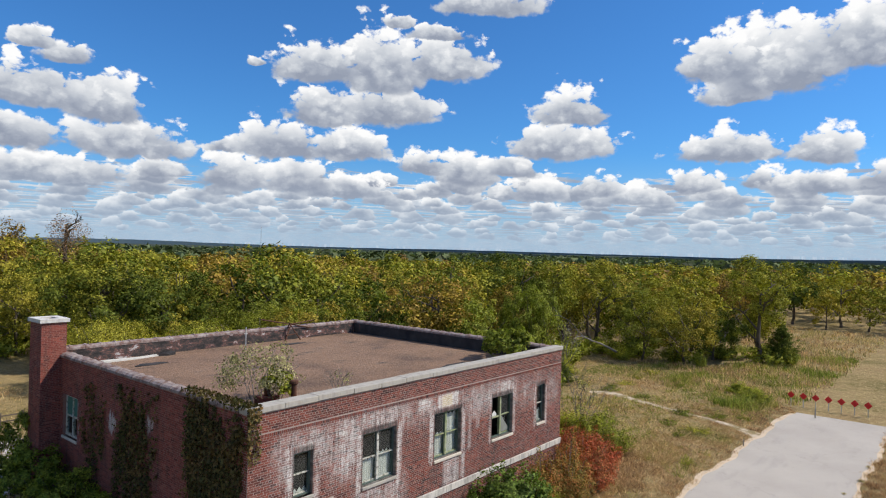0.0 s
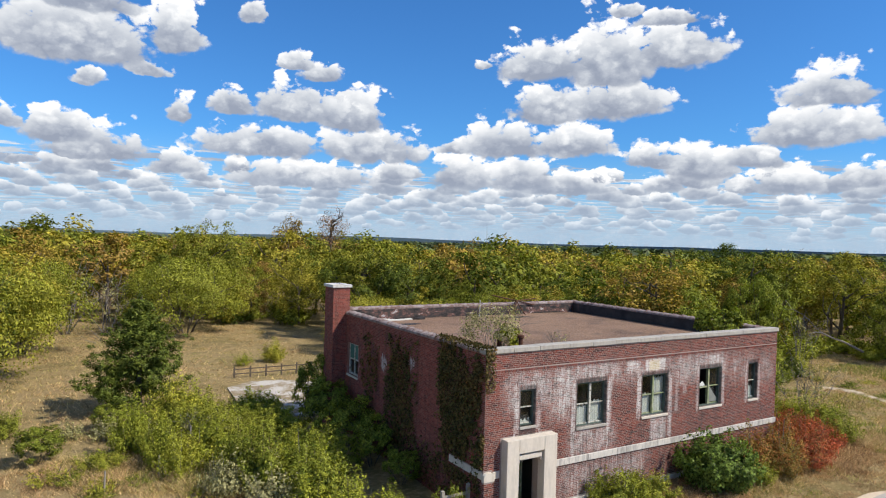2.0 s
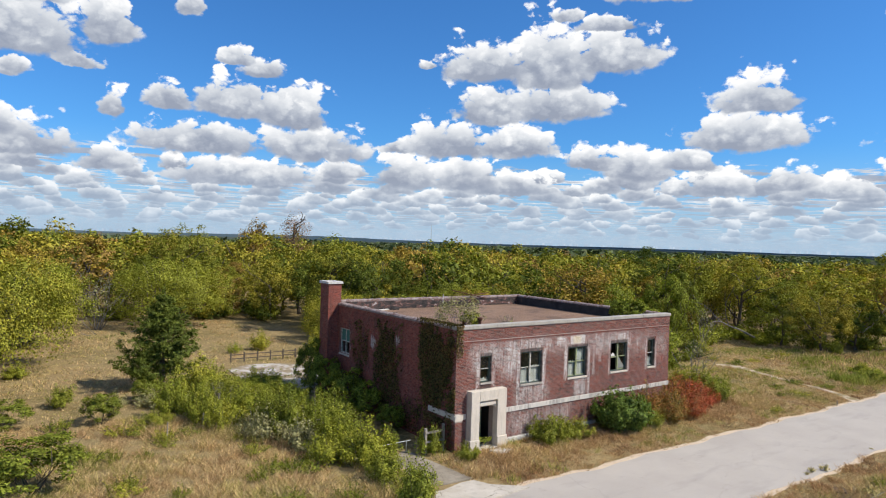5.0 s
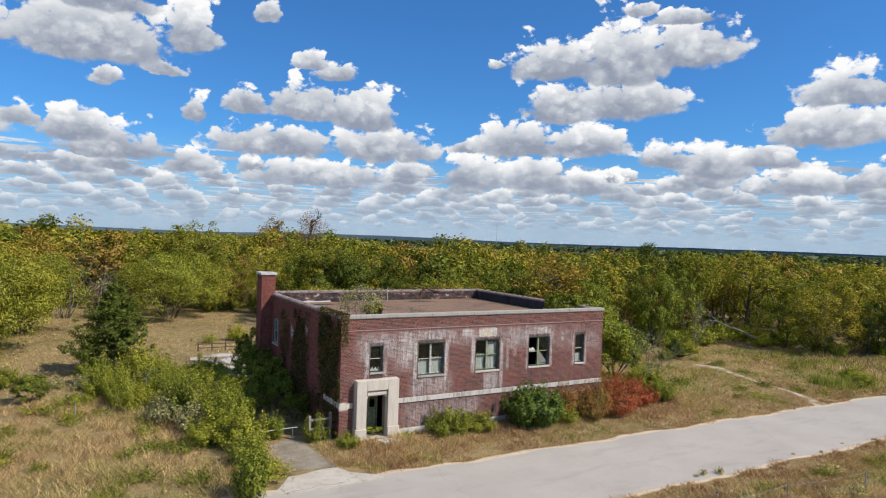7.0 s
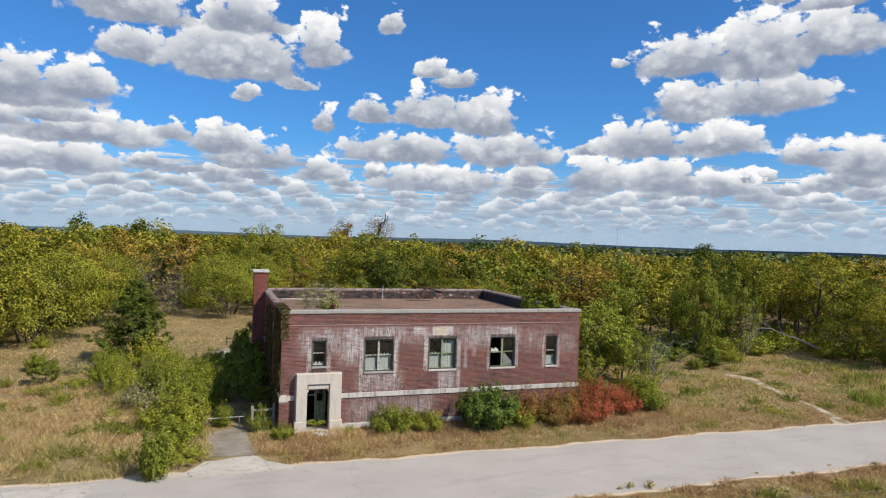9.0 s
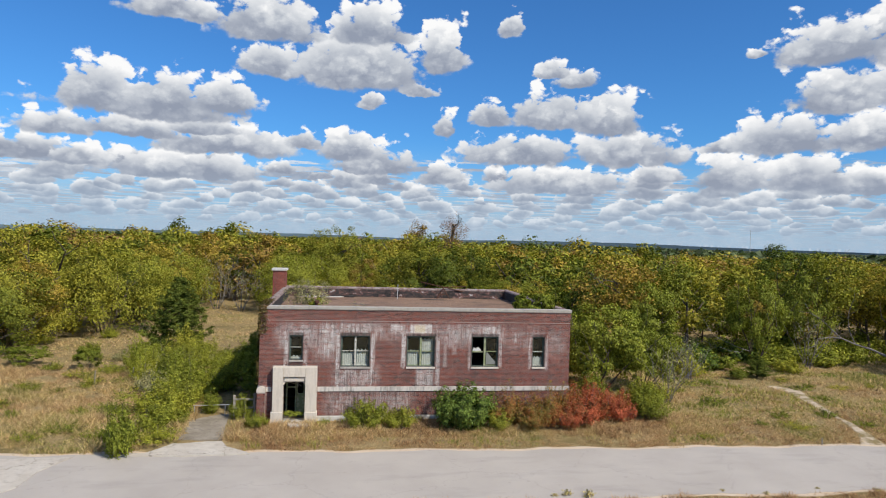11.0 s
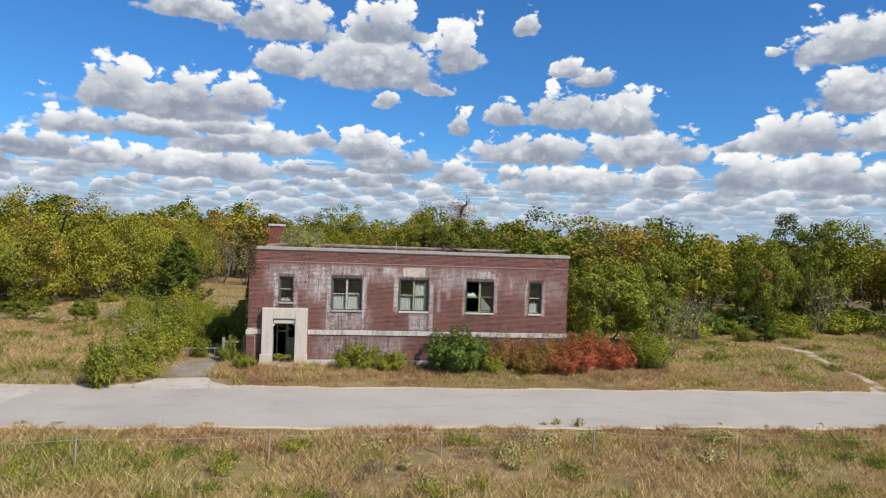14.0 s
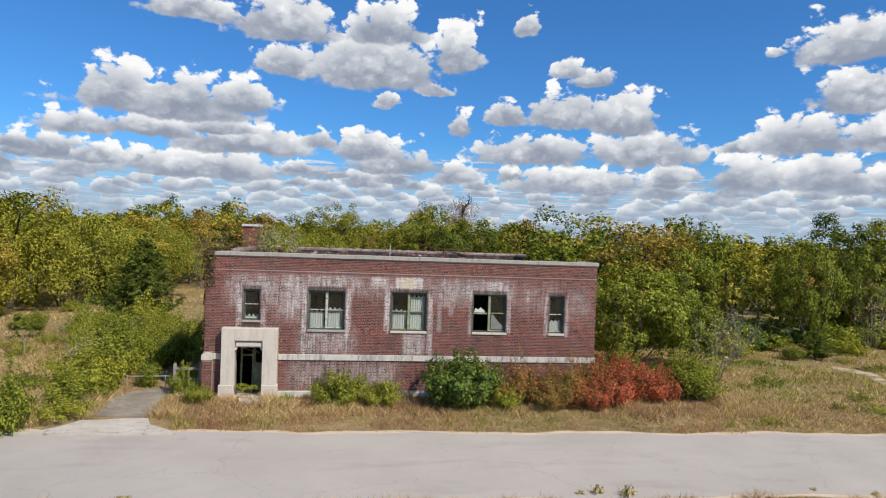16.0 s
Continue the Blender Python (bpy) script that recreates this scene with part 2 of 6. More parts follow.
# lime wash and salts on the front: x from, to, z from, to, strength
HAZE = [(0.9, 3.2, 3.9, 5.2, 0.55), (3.0, 4.2, 3.4, 5.2, 0.75), (4.0, 6.5, 4.6, 5.24, 0.85), (6.2, 9.9, 4.5, 5.2, 0.50), (9.7, 13.4, 4.2, 5.2, 0.62), (13.4, 15.6, 3.9, 5.1, 0.25), (4.0, 6.2, 1.9, 2.9, 0.62), (3.6, 8.2, 0.2, 1.5, 0.42), (15.8, 16.9, 3.6, 5.0, 0.3)]
PATCHES = [(6.92, 7.72, 4.82, 5.24, 0.85), (8.02, 9.24, 4.76, 5.25, 1.25), (8.40, 9.35, 1.85, 2.78, 0.62), (12.0, 12.85, 4.78, 5.16, 0.85), (3.62, 3.95, 4.0, 5.2, 0.75), (5.2, 5.9, 4.85, 5.2, 0.6), (10.15, 10.5, 4.0, 5.1, 0.5), (9.9, 10.1, 2.9, 4.2, 0.40), (10.4, 10.6, 3.6, 4.3, 0.45), (13.92, 14.06, 4.3, 4.85, 0.8), (2.1, 2.5, 4.85, 5.2, 0.6)]
JAMBS = [(1.28, 1.50, 3.0, 4.8, 0.75), (2.30, 2.50, 3.0, 4.7, 0.55), (4.00, 4.22, 1.9, 4.75, 0.85), (5.88, 6.10, 2.0, 4.75, 0.85), (7.56, 7.80, 2.9, 4.7, 0.95), (9.48, 9.70, 1.9, 4.6, 0.7), (11.30, 11.46, 2.7, 4.6, 0.42), (13.04, 13.22, 2.9, 4.7, 0.62), (14.78, 14.98, 2.8, 4.7, 0.60), (15.74, 15.92, 2.8, 4.6, 0.50)]
SOOT = [(1.50, 2.28, 2.86, 4.74), (4.22, 5.88, 2.78, 4.76), (7.80, 9.48, 2.82, 4.72), (11.46, 13.04, 2.80, 4.76), (14.98, 15.76, 2.80, 4.74)]


def front_salts(t):
    x, y, z = t.xyz(t.place())
    streak = t.noise(t.join(t.math("MULTIPLY", x, 11.0), 0.0, t.math("MULTIPLY", z, 0.9)), 1.0, 6, 0.72)
    blot = t.noise(t.join(x, 0.0, t.math("MULTIPLY", z, 0.7)), 2.6, 8, 0.74)
    grain = t.noise(t.join(x, 0.0, z), 26, 3, 0.7)
    run = t.noise(t.join(t.math("MULTIPLY", x, 4.5), 0.0, 0.0), 1.0, 5, 0.75)
    zz = t.math("MULTIPLY_ADD", t.math("SUBTRACT", run, 0.5), 1.3, z)

    def most(rows, zed, soft):
        total = None
        for x0, x1, z0, z1, s in rows:
            m = t.math("MULTIPLY", patch(t, x, zed, x0, x1, z0, z1, soft), s)
            total = m if total is None else t.math("MAXIMUM", total, m)
        return total

    wear = t.math("ADD", t.math("MULTIPLY", streak, 0.55), t.math("ADD", t.math("MULTIPLY", blot, 0.40), t.math("MULTIPLY", grain, 0.22)))
    haze = t.math("MULTIPLY", most(HAZE, zz, 0.35), t.range(wear, 0.49, 0.66, 0.0, 1.35))
    marks = t.math("MULTIPLY", most(PATCHES, z, 0.07), t.range(t.math("ADD", streak, t.math("MULTIPLY", grain, 0.6)), 0.62, 0.90, 0.25, 1.2))
    lines = t.math("MULTIPLY", most(JAMBS, zz, 0.05), t.range(wear, 0.47, 0.65, 0.0, 1.3))
    bloom = t.range(wear, 0.64, 0.80, 0.0, 0.42)
    got = t.math("MAXIMUM", t.math("MAXIMUM", haze, bloom), t.math("MAXIMUM", marks, lines))
    return t.math("MULTIPLY", got, t.range(z, 5.30, 5.24, 0.30, 1.0), clamp=True), x, z


def window_soot(t, x, z):
    """Dark weathering round the window openings."""
    total = None
    for x0, x1, z0, z1 in SOOT:
        m = patch(t, x, z, x0, x1, z0, z1, 0.035)
        total = m if total is None else t.math("MAXIMUM", total, m)
    return t.math("MULTIPLY", total, t.range(t.noise(t.join(x, 0.0, z), 5, 4, 0.7), 0.32, 0.55, 0.2, 0.8))


# dark runs of soot and algae down the front: x from, to, z from, to, strength
RUNS = [(3.9, 6.3, 0.3, 2.85, 0.9), (7.1, 9.9, 0.3, 2.6, 0.75), (0.6, 3.3, 4.3, 5.2, 0.45), (3.9, 6.4, 4.6, 5.2, 0.85), (9.6, 13.4, 4.5, 5.2, 0.5), (11.0, 13.4, 0.3, 2.8, 0.7), (6.2, 7.6, 0.3, 1.6, 0.7), (13.4, 17.2, 4.6, 5.25, 0.4), (0.0, 0.7, 1.9, 5.2, 0.4)]


def dark_runs(t, x, z):
    total = None
    for x0, x1, z0, z1, s in RUNS:
        m = t.math("MULTIPLY", patch(t, x, z, x0, x1, z0, z1, 0.3), s)
        total = m if total is None else t.math("MAXIMUM", total, m)
    streak = t.noise(t.join(t.math("MULTIPLY_ADD", x, 6.5, 40.0), 0.0, t.math("MULTIPLY", z, 0.6)), 1.0, 6, 0.72)
    return t.math("MULTIPLY", total, t.range(streak, 0.50, 0.64, 0.0, 0.85))


def brick_colour(t, deep, dull, salts=True):
    r = t.math("FRACT", t.math("ADD", t.island(), t.obrand()))
    c = t.ramp(r, (0.0, deep[0]), (0.3, deep[1]), (0.62, deep[2]), (0.85, deep[3]), (1.0, deep[4]))
    p = t.place()
    grime = t.noise(p, 0.9, 5, 0.6)
    c = t.mix(t.range(grime, 0.45, 0.75, 0, 0.55), c, dull)
    if salts:
        s, x, z = front_salts(t)
        own = t.range(t.math("FRACT", t.math("MULTIPLY", r, 17.3)), 0.0, 1.0, 0.45, 1.15)
        c = t.mix(t.math("MULTIPLY", t.math("MULTIPLY", s, own), 0.86, clamp=True), c, (0.62, 0.60, 0.57))
        yellow = patch(t, x, z, 8.25, 8.85, 4.78, 5.2, 0.06)
        c = t.mix(t.math("MULTIPLY", t.math("MULTIPLY", yellow, s), 0.6), c, (0.62, 0.50, 0.26))
        c = t.mix(dark_runs(t, x, z), c, (0.052, 0.046, 0.044))
        c = t.mix(window_soot(t, x, z), c, (0.040, 0.037, 0.036))
    else:
        x, y, z = t.xyz(p)
        flake = t.noise(t.join(0.0, t.math("MULTIPLY", y, 3.0), t.math("MULTIPLY", z, 1.3)), 2.2, 5, 0.65)
        spots = None
        for y0, y1, z0, z1, k in ((7.75, 8.5, 3.8, 4.7, 0.50), (5.1, 5.75, 4.35, 5.1, 0.48), (10.7, 11.0, 2.6, 4.8, 0.5), (12.3, 12.5, 2.6, 4.8, 0.5), (1.0, 2.6, 0.6, 3.4, 0.2)):
            m = t.math("MULTIPLY", patch(t, y, z, y0, y1, z0, z1, 0.28), k)
            spots = m if spots is None else t.math("MAXIMUM", spots, m)
        run = t.noise(t.join(t.math("MULTIPLY", x, 4.0), t.math("MULTIPLY", y, 4.0), t.math("MULTIPLY", z, 0.5)), 1.0, 6, 0.7)
        c = t.mix(t.range(run, 0.48, 0.64, 0.0, 0.62), c, (0.060, 0.036, 0.032))
        c = t.mix(t.range(t.math("ADD", flake, spots), 0.80, 0.96, 0, 0.85), c, (0.52, 0.48, 0.45))
    return c, t.noise(p, 60, 3, 0.6), 0.004


FRONT = [(0.050, 0.022, 0.020), (0.150, 0.042, 0.030), (0.235, 0.062, 0.041), (0.100, 0.036, 0.030), (0.27, 0.100, 0.072)]
SIDE = [(0.13, 0.036, 0.028), (0.23, 0.056, 0.040), (0.29, 0.074, 0.052), (0.17, 0.046, 0.036), (0.33, 0.11, 0.078)]
brick_front = material("weathered front brick", lambda t: brick_colour(t, FRONT, (0.095, 0.058, 0.052)), 0.9)
brick_side = material("red side brick", lambda t: brick_colour(t, SIDE, (0.15, 0.055, 0.042), False), 0.9)


def mortar_colour(t):
    s, x, z = front_salts(t)
    c = t.mix(t.noise(t.place(), 2.0, 4), (0.25, 0.195, 0.17), (0.38, 0.315, 0.28))
    c = t.mix(t.math("MULTIPLY", s, 1.25, clamp=True), c, (0.70, 0.68, 0.645))
    c = t.mix(dark_runs(t, x, z), c, (0.085, 0.078, 0.072))
    return t.mix(window_soot(t, x, z), c, (0.060, 0.055, 0.052)), t.noise(t.place(), 80, 2), 0.003


mortar_front = material("pale lime mortar", mortar_colour, 0.95)
mortar_side = material("red-stained mortar", lambda t: (t.mix(t.noise(t.place(), 1.5, 5), (0.20, 0.085, 0.065), (0.34, 0.20, 0.16)), t.noise(t.place(), 60, 3), 0.004), 0.95)


def stone_colour(t, light=(0.58, 0.54, 0.475), dark=(0.27, 0.245, 0.215), much=1.0):
    p = t.place()
    x, y, z = t.xyz(p)
    streak = t.noise(t.join(t.math("MULTIPLY", x, 6), t.math("MULTIPLY", y, 6), t.math("MULTIPLY", z, 1.0)), 1.0, 6, 0.65)
    c = t.mix(t.math("MULTIPLY", t.range(streak, 0.46, 0.66), 0.7 * much), light, dark)
    c = t.mix(t.range(t.noise(p, 9, 4), 0.35, 0.7, 0.0, 0.35), c, tuple(0.8 * v for v in light))
    return c, t.noise(p, 45, 4, 0.6), 0.006


limestone = material("weathered limestone", lambda t: stone_colour(t, (0.62, 0.555, 0.47), (0.36, 0.315, 0.265), 0.55), 0.88)
coping_stone = material("grey stained coping stone", lambda t: stone_colour(t, (0.40, 0.37, 0.325), (0.24, 0.22, 0.20), 0.8), 0.9)
band_stone = material("limestone band with dark runs", lambda t: stone_colour(t, (0.60, 0.555, 0.50), (0.13, 0.12, 0.112), 1.1), 0.9)
clay_tile = material("weathered clay coping tile", lambda t: (t.mix(t.range(t.noise(t.place(), 5, 5), 0.35, 0.65), (0.33, 0.28, 0.26), (0.15, 0.085, 0.07)), t.noise(t.place(), 30, 3), 0.004), 0.8)
cement = material("pale cast concrete", lambda t: stone_colour(t, (0.60, 0.58, 0.54), (0.34, 0.32, 0.30), 0.8), 0.9)


def gravel_colour(t):
    p = t.place()
    big = t.noise(p, 0.35, 6, 0.6)
    c = t.ramp(big, (0.30, (0.12, 0.075, 0.052)), (0.45, (0.245, 0.145, 0.092)), (0.60, (0.31, 0.19, 0.12)), (0.75, (0.18, 0.135, 0.105)))
    c = t.mix(t.range(t.noise(t.vec("MULTIPLY", p, (1.0, 2.5, 1)), 0.45, 4, 0.5), 0.62, 0.72), c, (0.060, 0.052, 0.048))
    c = t.mix(t.range(t.noise(p, 7, 5, 0.75), 0.42, 0.62, 0.0, 0.65), c, (0.12, 0.085, 0.065))
    c = t.mix(t.range(t.noise(p, 13, 5, 0.8), 0.50, 0.66, 0.0, 0.75), c, (0.40, 0.27, 0.195))
    c = t.mix(t.range(t.noise(p, 9, 6, 0.8), 0.56, 0.68, 0.0, 0.7), c, (0.075, 0.052, 0.042))
    return c, t.noise(p, 18, 4, 0.75), 0.06


gravel = material("brown roof gravel over tar", gravel_colour, 0.95)


def tar_colour(t):
    p = t.place()
    n = t.noise(t.vec("MULTIPLY", p, (1, 1, 2)), 1.9, 9, 0.72)
    c = t.ramp(n, (0.40, (0.024, 0.022, 0.022)), (0.50, (0.06, 0.05, 0.047)), (0.55, (0.13, 0.065, 0.055)), (0.59, (0.19, 0.10, 0.085)), (0.63, (0.42, 0.41, 0.40)))
    return c, t.noise(p, 14, 4), 0.02


tarred = material("peeling tar over brick", tar_colour, 0.85)
tar_black = material("black roofing tar", lambda t: (t.ramp(t.noise(t.place(), 1.6, 5), (0.3, (0.018, 0.017, 0.018)), (0.65, (0.05, 0.045, 0.043)), (0.75, (0.16, 0.08, 0.07))), t.noise(t.place(), 10, 4), 0.02), 0.8)


def road_colour(t):
    p = t.place()
    c = t.ramp(t.noise(p, 0.22, 6, 0.6), (0.3, (0.385, 0.342, 0.298)), (0.7, (0.475, 0.427, 0.375)))
    c = t.mix(t.math("MULTIPLY", t.range(t.noise(t.vec("MULTIPLY", p, (0.35, 1.3, 1)), 0.8, 5, 0.6), 0.55, 0.8), 0.5), c, (0.25, 0.23, 0.21))
    c = t.mix(t.math("MULTIPLY", t.range(t.noise(p, 2.2, 5, 0.7), 0.62, 0.72), 0.35), c, (0.21, 0.195, 0.18))
    crack = t.voronoi(t.vec("ADD", p, t.vec("MULTIPLY", t.noise(p, 1.1, 4, 0.6, True), (1.6, 1.6, 0))), 0.16, 0, "DISTANCE_TO_EDGE")
    c = t.mix(t.range(crack, 0.005, 0.0, 0, 0.35), c, (0.22, 0.20, 0.18))
    c = t.mix(t.math("MULTIPLY", t.noise(p, 55, 2, 0.7), 0.30), c, (0.27, 0.25, 0.23))
    return c, t.noise(p, 50, 3, 0.7), 0.008


road_stone = material("pale worn concrete road", road_colour, 0.9)
yard_stone = material("dirty broken yard concrete", lambda t: (t.mix(t.range(t.noise(t.place(), 0.8, 8, 0.75), 0.44, 0.54), stone_colour(t, (0.53, 0.49, 0.435), (0.34, 0.30, 0.25), 0.8)[0], (0.26, 0.20, 0.12)), t.noise(t.place(), 20, 4), 0.02), 0.92)


def pavement_colour(t, light, dark):
    """Worn cast concrete underfoot: broad stains, dirt in patches, fine grit and a few cracks."""
    p = t.place()
    c = t.mix(t.range(t.noise(p, 0.9, 6, 0.65), 0.38, 0.66), light, dark)
    c = t.mix(t.range(t.noise(p, 4.0, 5, 0.7), 0.52, 0.70, 0.0, 0.5), c, tuple(0.55 * v for v in dark))
    c = t.mix(t.math("MULTIPLY", t.noise(p, 50, 2, 0.7), 0.25), c, tuple(0.6 * v for v in light))
    crack = t.voronoi(t.vec("ADD", p, t.vec("MULTIPLY", t.noise(p, 1.3, 4, 0.6, True), (1.1, 1.1, 0))), 0.35, 0, "DISTANCE_TO_EDGE")
    return t.mix(t.range(crack, 0.008, 0.0, 0, 0.75), c, (0.10, 0.085, 0.06)), t.noise(p, 40, 3, 0.7), 0.008


slab_stone = material("cracked dirty driveway concrete", lambda t: pavement_colour(t, (0.33, 0.285, 0.225), (0.19, 0.155, 0.11)), 0.93)
apron_stone = material("pale worn apron concrete", lambda t: pavement_colour(t, (0.55, 0.50, 0.43), (0.44, 0.385, 0.32)), 0.93)


def soil_colour(t):
    p = t.place()
    x, y, z = t.xyz(p)
    n = t.noise(p, 0.13, 6, 0.6)
    m = t.noise(p, 1.1, 5, 0.65)
    f = t.math("ADD", t.math("MULTIPLY", n, 0.65), t.math("MULTIPLY", m, 0.35))
    c = t.ramp(f, (0.34, (0.11, 0.105, 0.035)), (0.44, (0.22, 0.165, 0.068)), (0.52, (0.34, 0.25, 0.12)), (0.60, (0.30, 0.205, 0.10)), (0.70, (0.18, 0.12, 0.064)))
    c = t.mix(t.math("MULTIPLY", t.noise(p, 14, 4, 0.7), 0.6), c, (0.16, 0.115, 0.055))
    c = t.mix(t.range(t.noise(t.vec("MULTIPLY", p, (1, 2.2, 1)), 2.4, 7, 0.75), 0.50, 0.66, 0.0, 0.75), c, (0.47, 0.36, 0.185))
    c = t.mix(t.range(t.noise(p, 0.8, 7, 0.75), 0.54, 0.66, 0.0, 0.7), c, (0.135, 0.120, 0.042))
    woods = t.range(t.vec("LENGTH", t.vec("SUBTRACT", p, (20, 0, 0))), 120, 220)
    c = t.mix(woods, c, t.ramp(t.noise(p, 0.012, 6, 0.6), (0.4, (0.028, 0.042, 0.020)), (0.58, (0.055, 0.062, 0.026)), (0.66, (0.21, 0.19, 0.10))))
    return c, t.noise(p, 9, 5, 0.7), 0.08


soil = material("dry autumn grassland", soil_colour, 1.0, spec=0.1)
sandy = material("sandy road shoulder", lambda t: (t.mix(t.noise(t.place(), 1.5, 5), (0.50, 0.37, 0.24), (0.62, 0.52, 0.40)), t.noise(t.place(), 20, 4), 0.02), 1.0, spec=0.1)


def track_colour(t):
    p = t.place()
    c = t.mix(t.noise(p, 1.5, 5), (0.44, 0.34, 0.23), (0.56, 0.48, 0.38))
    return t.mix(t.range(t.noise(p, 0.9, 6, 0.72), 0.46, 0.56), c, (0.22, 0.17, 0.080)), t.noise(p, 20, 4), 0.03


track_earth = material("worn pale earth with grass", track_colour, 1.0, spec=0.1)
wood_grey = material("weathered grey wood", lambda t: (t.mix(t.noise(t.vec("MULTIPLY", t.place(), (9, 9, 1)), 2, 4), (0.20, 0.17, 0.14), (0.40, 0.36, 0.31)), t.noise(t.place(), 30, 3), 0.004), 0.9)
bark = material("rough grey-brown bark", lambda t: (t.mix(t.noise(t.vec("MULTIPLY", t.place(), (6, 6, 1)), 2, 4), (0.060, 0.045, 0.034), (0.165, 0.135, 0.105)), t.noise(t.vec("MULTIPLY", t.place(), (8, 8, 1.5)), 2, 4), 0.02), 0.95)
dead_wood = material("bleached dead branches", lambda t: t.mix(t.noise(t.place(), 3, 3), (0.13, 0.115, 0.10), (0.28, 0.255, 0.23)), 0.95)
frame_white = material("peeling white window paint", lambda t: (t.mix(t.range(t.noise(t.place(), 9, 5), 0.5, 0.62), (0.50, 0.49, 0.43), (0.20, 0.185, 0.15)), t.noise(t.place(), 40, 3), 0.002), 0.7)
frame_green = material("faded green window paint", lambda t: t.mix(t.range(t.noise(t.place(), 7, 5), 0.45, 0.62), (0.22, 0.255, 0.125), (0.36, 0.36, 0.24)), 0.7)
frame_dark = material("dark green window paint", lambda t: t.mix(t.noise(t.place(), 8, 4), (0.045, 0.075, 0.060), (0.11, 0.135, 0.115)), 0.6)
board_green = material("green painted boarding", lambda t: t.mix(t.noise(t.place(), 6, 4), (0.05, 0.13, 0.10), (0.09, 0.20, 0.16)), 0.7)
curtain_cloth = material("thin dirty white curtain", lambda t: t.mix(t.noise(t.vec("MULTIPLY", t.place(), (14, 1, 0.7)), 1, 4), (0.40, 0.41, 0.385), (0.72, 0.72, 0.68)), 0.95)
rag_cloth = material("grimy grey rag", lambda t: t.mix(t.noise(t.vec("MULTIPLY", t.place(), (9, 1, 3)), 1, 4), (0.13, 0.14, 0.13), (0.27, 0.275, 0.25)), 0.95)
# the dimness of the rooms behind the panes is put into this dark plaster colour
plaster = material("shade-darkened interior plaster", lambda t: t.mix(t.noise(t.place(), 1.3, 5), (0.05, 0.045, 0.038), (0.12, 0.11, 0.095)), 0.95)
rust = material("rusty iron", lambda t: (t.mix(t.noise(t.place(), 9, 5), (0.05, 0.028, 0.020), (0.17, 0.075, 0.045)), t.noise(t.place(), 40, 3), 0.003), 0.85, 0.3)
galvanised = material("dull galvanised pipe", lambda t: t.mix(t.noise(t.place(), 6, 4), (0.42, 0.42, 0.41), (0.60, 0.60, 0.58)), 0.5, 0.6)
sign_red = material("red reflective sign", lambda t: t.mix(t.noise(t.place(), 5, 3), (0.58, 0.020, 0.022), (0.70, 0.035, 0.03)), 0.5)


def glass_material():
    m = bpy.data.materials.new("dusty window glass")
    m.use_nodes = True
    m.node_tree.nodes.clear()
    t = Tree(m.node_tree)
    clear = t.node("ShaderNodeBsdfTransparent", (0.84, 0.87, 0.86))
    gloss = t.node("ShaderNodeBsdfGlossy", (0.9, 0.92, 0.92), 0.04)
    dust = t.node("ShaderNodeBsdfDiffuse", (0.36, 0.37, 0.34))
    a = t.node("ShaderNodeMixShader", 0.045, clear.outputs[0], gloss.outputs[0])
    d = t.range(t.noise(t.vec("MULTIPLY", t.place(), (2, 1, 1)), 1.6, 5, 0.65), 0.40, 0.8, 0.0, 0.045)
    b = t.node("ShaderNodeMixShader", d, a.outputs[0], dust.outputs[0])
    t.put(t.t.nodes.new("ShaderNodeOutputMaterial").inputs[0], b.outputs[0])
    return m


glass = glass_material()


def leaf_material(name, stops, through=0.35, spread=0.45, drift=0.0):
    """Leaves: a tone for each plant, varied leaf by leaf; light shines through."""
    m = bpy.data.materials.new(name)
    m.use_nodes = True
    m.node_tree.nodes.clear()
    t = Tree(m.node_tree)
    clump = t.noise(t.obplace(), 0.7, 3, 0.6)
    f = t.math("ADD", t.math("MULTIPLY", t.obrand(), 1 - spread), t.math("MULTIPLY", t.island(), spread * 0.30))
    f = t.math("ADD", f, t.math("MULTIPLY", t.math("SUBTRACT", clump, 0.20), spread * 0.9))
    if drift:
        # crowns that stand together differ from one to the next
        cell = t.xyz(t.voronoi(t.vec("MULTIPLY", t.place(), (1, 1, 0)), 0.17, 0, "F1", "Color"))[0]
        stand = t.math("ADD", t.math("MULTIPLY", cell, 0.75), t.math("MULTIPLY", t.noise(t.place(), 0.06, 3, 0.6), 0.9))
        f = t.math("ADD", f, t.math("MULTIPLY", t.math("SUBTRACT", stand, 0.92), drift))
    c = t.ramp(f, *stops)
    # leaf by leaf some are old, thin or turned, some fresh
    own = t.range(t.math("FRACT", t.math("MULTIPLY", t.island(), 37.7)), 0.0, 1.0, 0.34, 1.85)
    c = t.vec("MULTIPLY", c, t.join(own, own, t.math("MULTIPLY", own, 0.92)))
    a = t.node("ShaderNodeBsdfDiffuse", c)
    b = t.node("ShaderNodeBsdfTranslucent", t.mix(1.0, c, (1.0, 1.15, 0.55), "MULTIPLY"))
    g = t.node("ShaderNodeBsdfGlossy", (0.5, 0.5, 0.5), 0.5)
    s = t.node("ShaderNodeMixShader", through, a.outputs[0], b.outputs[0])
    s = t.node("ShaderNodeMixShader", 0.015, s.outputs[0], g.outputs[0])
    t.put(t.t.nodes.new("ShaderNodeOutputMaterial").inputs[0], s.outputs[0])
    return m


